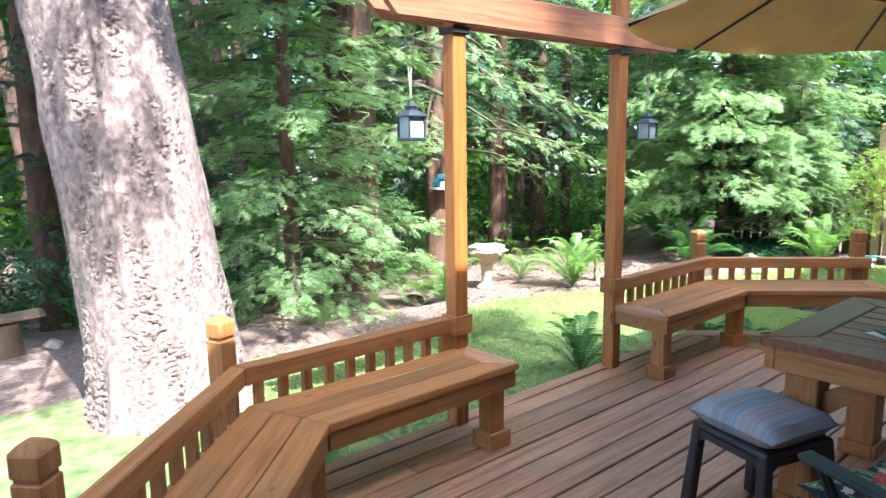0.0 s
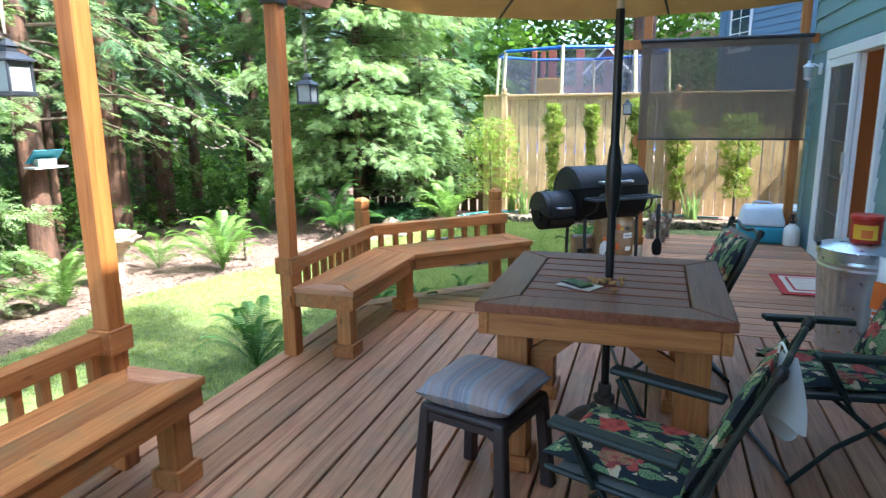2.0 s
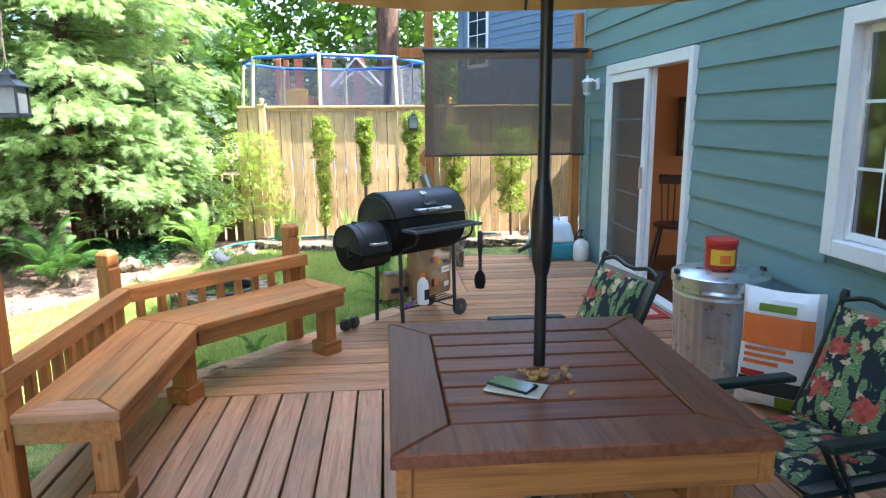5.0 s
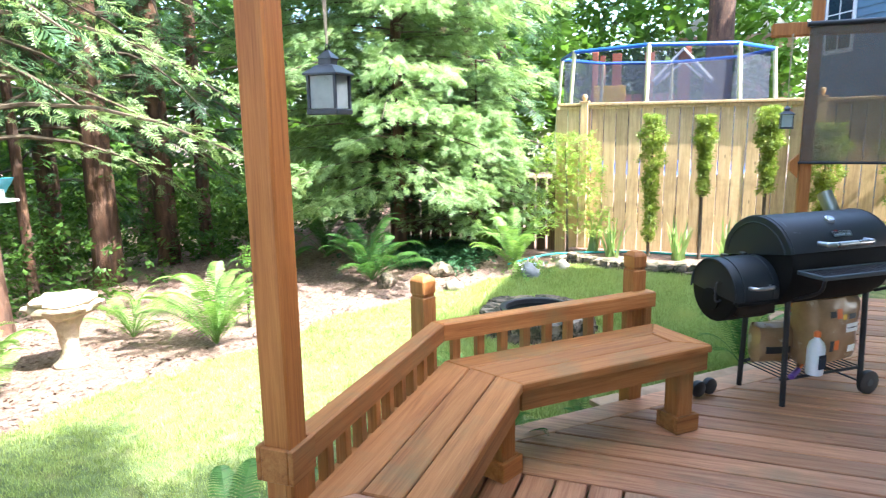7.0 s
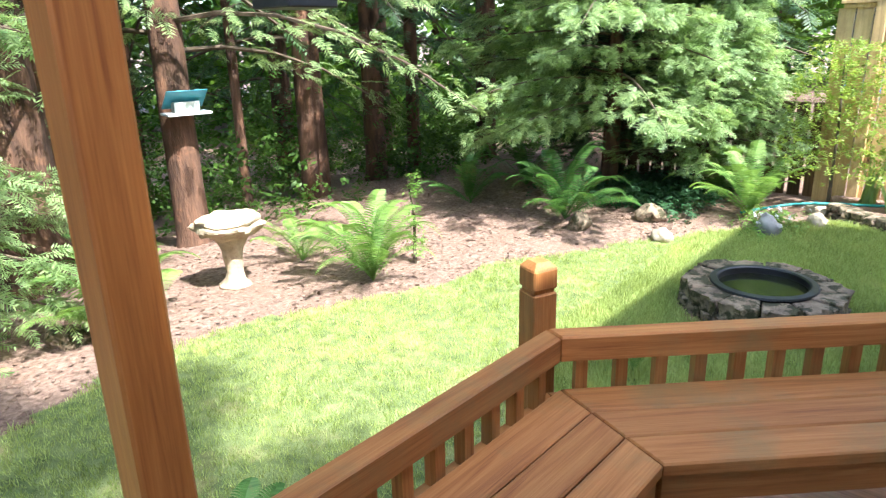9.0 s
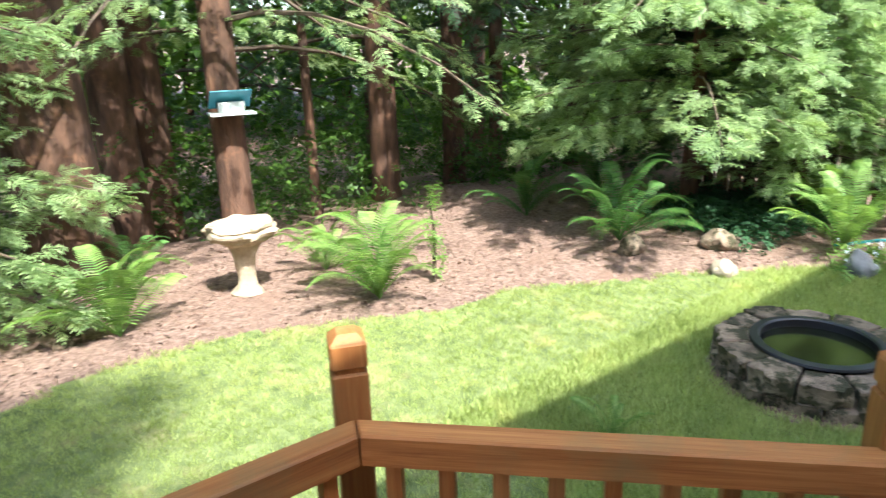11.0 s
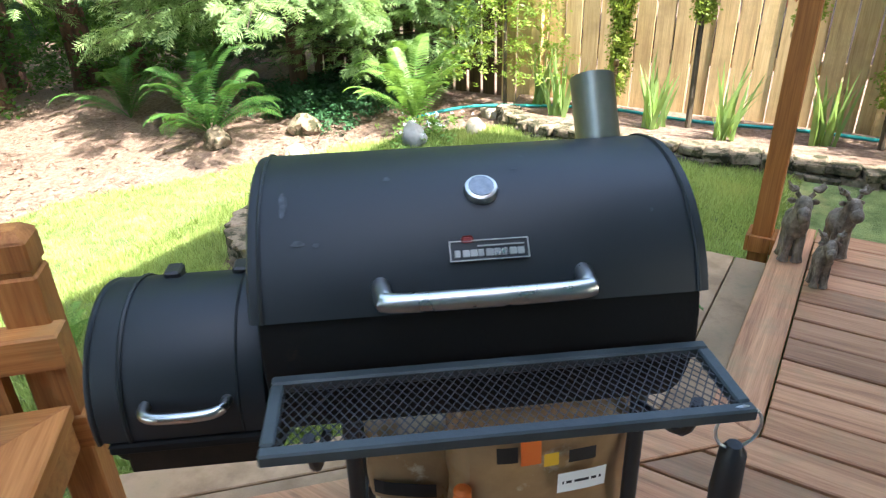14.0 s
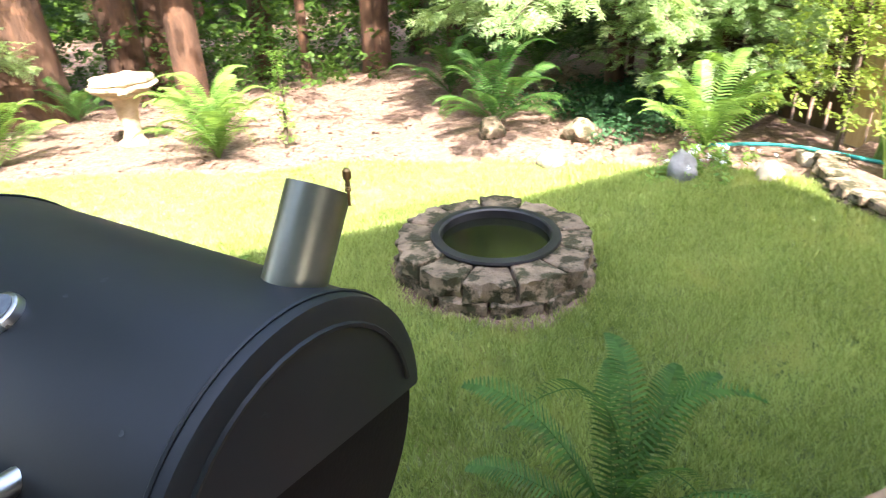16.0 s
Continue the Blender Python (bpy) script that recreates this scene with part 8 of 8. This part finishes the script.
def build_small_grill_things():
    t = thing("lighter_fluid_bottle", "white plastic bottle with orange cap under the grill", "bottle", grill_pose(2.30, 7.985, 0.159))
    part("bottle", lathe([(0, 0), (0.042, 0), (0.045, 0.008), (0.045, 0.15), (0.036, 0.18), (0.016, 0.2), (0.015, 0.21), (0, 0.21)], 18), PAPER, t, smooth=True)
    part("cap", lathe([(0.018, 0.211), (0.018, 0.235), (0.01, 0.242), (0, 0.242)], 12), ORANGE, t, smooth=True)
    part("label", box(-0.025, 0.025, -0.0475, -0.0455, 0.04, 0.12, 0), SCREEN_DARK, t)
    g = thing("lighter", "purple and orange long lighter under the grill", "lighter", grill_pose(2.19, 8.0, 0.163, 30))
    part("grip", box(-0.1, 0.05, -0.015, 0.015, 0.0, 0.028, 0.008), surface("purple_plastic", (0.12, 0.05, 0.25), (0.17, 0.08, 0.32), 8, 90, 0.4, 0.03), g)
    part("stem", tube([(0.05, 0, 0.014), (0.16, 0, 0.02)], 0.007, 8), ORANGE, g)
    b = thing("grill_brush", "black long-handled brush hanging from the grill shelf", "brush", grill_pose(2.652, 7.72, 0.0))
    part("loop", tube([(0.033 * math.sin(k * math.pi / 8), 0, 0.745 + 0.037 * math.cos(k * math.pi / 8)) for k in range(17)], 0.0025, 5), GALV, b, "bent wire ring")
    part("handle", tube([(0, 0, 0.715), (0, 0, 0.70), (0, 0, 0.62), (0, 0, 0.54), (0, 0, 0.53), (0, 0, 0.40)], [0.011, 0.019, 0.022, 0.016, 0.013, 0.014], 12), IRON, b, smooth=True)
    part("head", lathe([(0, 0.26), (0.034, 0.27), (0.045, 0.32), (0.04, 0.37), (0.014, 0.41), (0, 0.41)], 14), DEEP_BLACK, b, smooth=True)
    for x, y in ((7.64, 3.63), (7.575, 3.69)):
        o = part("hose_wheel", lathe([(0, -0.025), (0.03, -0.025), (0.045, -0.015), (0.048, 0), (0.045, 0.015), (0.03, 0.025), (0, 0.025)], 18, None, pose(0, 0, 0.049, 90, 0, -45)), IRON, smooth=True)
        o.matrix_basis = pose(x, y, 0.0015)
        tagged(o, "small black plastic wheel lying on deck", "wheel", "loose wheels by the grill")


build_small_grill_things()


# ---- beyond the fence ----
def build_trampoline():
    t = thing("trampoline", "trampoline with dark safety net and blue top rail", "trampoline", pose(16.05, 4.3, -0.15))
    n, R = 8, 1.72
    P = [(R * math.cos(radians(176 + 45 * k)), R * math.sin(radians(176 + 45 * k))) for k in range(n)]
    for k in range(n):
        x, y = P[k]
        part("net_pole", tube([(x * 1.08, y * 1.08, 0.02), (x * 1.06, y * 1.06, 1.2), (x, y, 2.78)], 0.032, 10), POLE_PAD, t, "pale yellow foam covered pole", True)
        q = P[(k + 1) % n]
        bm = bmesh.new()
        bm.faces.new([bm.verts.new(c) for c in ((x * 0.99, y * 0.99, 0.9), (q[0] * 0.99, q[1] * 0.99, 0.9), (q[0] * 0.97, q[1] * 0.97, 2.72), (x * 0.97, y * 0.97, 2.72))])
        part("net", bm, NET, t, "dark see-through safety net")
        part("top_rail", tube([(x, y, 2.76), (q[0], q[1], 2.76)], 0.03, 8), BLUE_PAD, t, smooth=True)
    part("bed", lathe([(0, 0.88), (1.6, 0.88), (1.7, 0.9), (1.75, 0.86), (1.6, 0.84), (0, 0.84)], 32), BLUE_PAD, t)


build_trampoline()


def build_playset():
    t = thing("play_tower", "red cedar play tower with small blue gable roof", "play set", pose(20.5, 4.9, -0.2))
    for x in (-0.7, 0.7):
        for y in (-1.0, 1.0):
            part("post", box(x - 0.06, x + 0.06, y - 0.06, y + 0.06, 0, 3.3, 0.005), PLAY_WOOD, t)
    for k in range(9):
        part("side_board", box(-0.8, -0.76, -1.0 + 0.235 * k, -1.0 + 0.235 * k + 0.2, 1.3, 2.3 if k % 3 else 3.2, 0.004), PLAY_WOOD, t)
    part("yellow_panel", box(-0.86, -0.82, 0.3, 1.0, 1.9, 2.5, 0.01), YELLOW, t)
    bm = bmesh.new()
    for s in (-1, 1):
        bm.faces.new([bm.verts.new(c) for c in ((-1.0, -0.9 + s * 0.62, 2.55), (1.0, -0.9 + s * 0.62, 2.55), (1.0, -0.9, 3.2), (-1.0, -0.9, 3.2))])
    bmesh.ops.solidify(bm, geom=bm.faces[:], thickness=0.05)
    part("roof", bm, NEIGH, t)
    part("gable_trim", tube([(-1.02, -1.5, 2.56), (-1.02, -0.9, 3.22), (-1.02, -0.3, 2.56)], 0.035, 6), WHITE, t)
    part("gable_trim", tube([(-1.02, -1.3, 2.6), (-1.02, -0.9, 2.95), (-1.02, -0.5, 2.6)], 0.03, 6), WHITE, t)
    part("beam", box(-0.9, -0.8, -3.2, 1.1, 1.75, 1.9, 0.01), PLAY_WOOD, t)


build_playset()


def build_neighbours():
    """The blue house next door, and a brick and a pale house further off."""
    m = pose(22.0, 1.0, 0, 0, 0, 205)
    t = thing("neighbour_house", "blue clapboard house with white window beyond fence", "house", m)
    L, H = 9.0, 6.2
    w = part("wall", box(0, L, -0.15, 0, -0.5, H, 0), NEIGH, t)
    part("wall", box(-0.15, 0, -0.15, 6, -0.5, H, 0), NEIGH, t)
    for k in range(34):
        z = 0.0 + 0.18 * k
        bm = bmesh.new()
        prof = [(-0.151, z), (-0.172, z), (-0.153, z + 0.178)]
        e = [[bm.verts.new((x, y, zz)) for y, zz in prof] for x in (0.0, L)]
        for i in range(3):
            bm.faces.new((e[0][i], e[0][(i + 1) % 3], e[1][(i + 1) % 3], e[1][i]))
        bm.faces.new(e[0])
        bm.faces.new(e[1][::-1])
        part("siding_board", bm, NEIGH, t)
    part("corner_board", box(-0.17, 0.12, -0.2, -0.173, -0.5, H, 0.005), NEIGH, t)
    wd = part("window", box(0.35, 1.35, -0.2, -0.175, 2.9, 4.6, 0.005), WHITE, t, "white framed window")
    part("pane", box(0.45, 0.83, -0.206, -0.202, 3.0, 4.5, 0), SCREEN_DARK, wd)
    part("pane", box(0.87, 1.25, -0.206, -0.202, 3.0, 4.5, 0), SCREEN_DARK, wd)
    for k in (1, 2, 3):
        part("glazing_bar", box(0.45, 1.25, -0.212, -0.207, 3.0 + 0.375 * k - 0.012, 3.0 + 0.375 * k + 0.012, 0), WHITE, wd)
    bm = bmesh.new()
    bm.faces.new([bm.verts.new(c) for c in ((-0.5, -0.6, H - 0.1), (L + 0.3, -0.6, H - 0.1), (L + 0.3, 3.5, H + 2), (-0.5, 3.5, H + 2))])
    bmesh.ops.solidify(bm, geom=bm.faces[:], thickness=0.15)
    part("roof", bm, DARK_TIMBER, t)
    b = thing("far_house", "pale house with gabled roof far beyond fence", "house", pose(33.0, 3.2, -0.5))
    part("wall", box(-0.2, 6, -3.0, 1.2, 0, 5.2, 0), surface("pale_brick", (0.40, 0.25, 0.20), (0.55, 0.38, 0.32), 14, 60, 0.85, 0.3), b)
    bm = bmesh.new()
    for s in (-1, 1):
        bm.faces.new([bm.verts.new(c) for c in ((-0.6, -0.9 + s * 2.6, 5.0), (6.4, -0.9 + s * 2.6, 5.0), (6.4, -0.9, 6.8), (-0.6, -0.9, 6.8))])
    bmesh.ops.solidify(bm, geom=bm.faces[:], thickness=0.12)
    part("roof", bm, WHITE, b)
    part("window", box(-0.25, -0.21, -0.9, -0.1, 3.2, 4.3, 0.01), WHITE, b)


build_neighbours()


# ---- inside the room ----
def build_room_things():
    c = thing("windsor_chair", "dark spindle-back wooden chair inside the room", "chair", pose(9.4, 0.38, 0, 0, 0, 150))
    part("seat", lathe([(0, 0.43), (0.2, 0.43), (0.215, 0.445), (0.21, 0.46), (0, 0.455)], 20), DARKWOOD, c, smooth=True)
    for sx in (-1, 1):
        for sy in (-1, 1):
            part("leg", tube([(sx * 0.13, sy * 0.13, 0.43), (sx * 0.17, sy * 0.17, 0.22), (sx * 0.2, sy * 0.2, 0.001)], [0.014, 0.019, 0.011], 8), DARKWOOD, c, smooth=True)
    for k in range(6):
        y = -0.16 + 0.064 * k
        part("spindle", tube([(-0.17, y * 0.9, 0.455), (-0.25, y * 1.1, 0.86)], 0.008, 6), DARKWOOD, c)
    part("crest_rail", box(-0.265, -0.24, -0.21, 0.21, 0.85, 0.95, 0.01), DARKWOOD, c)
    p = thing("framed_picture", "dark framed picture on the amber wall", "picture", pose(9.99, -0.02, 1.45))
    part("frame", box(-0.03, 0.0, -0.16, 0.16, -0.32, 0.32, 0.006), DARKWOOD, p)
    part("print", box(-0.034, -0.031, -0.11, 0.11, -0.26, 0.26, 0), KRAFT, p)


build_room_things()
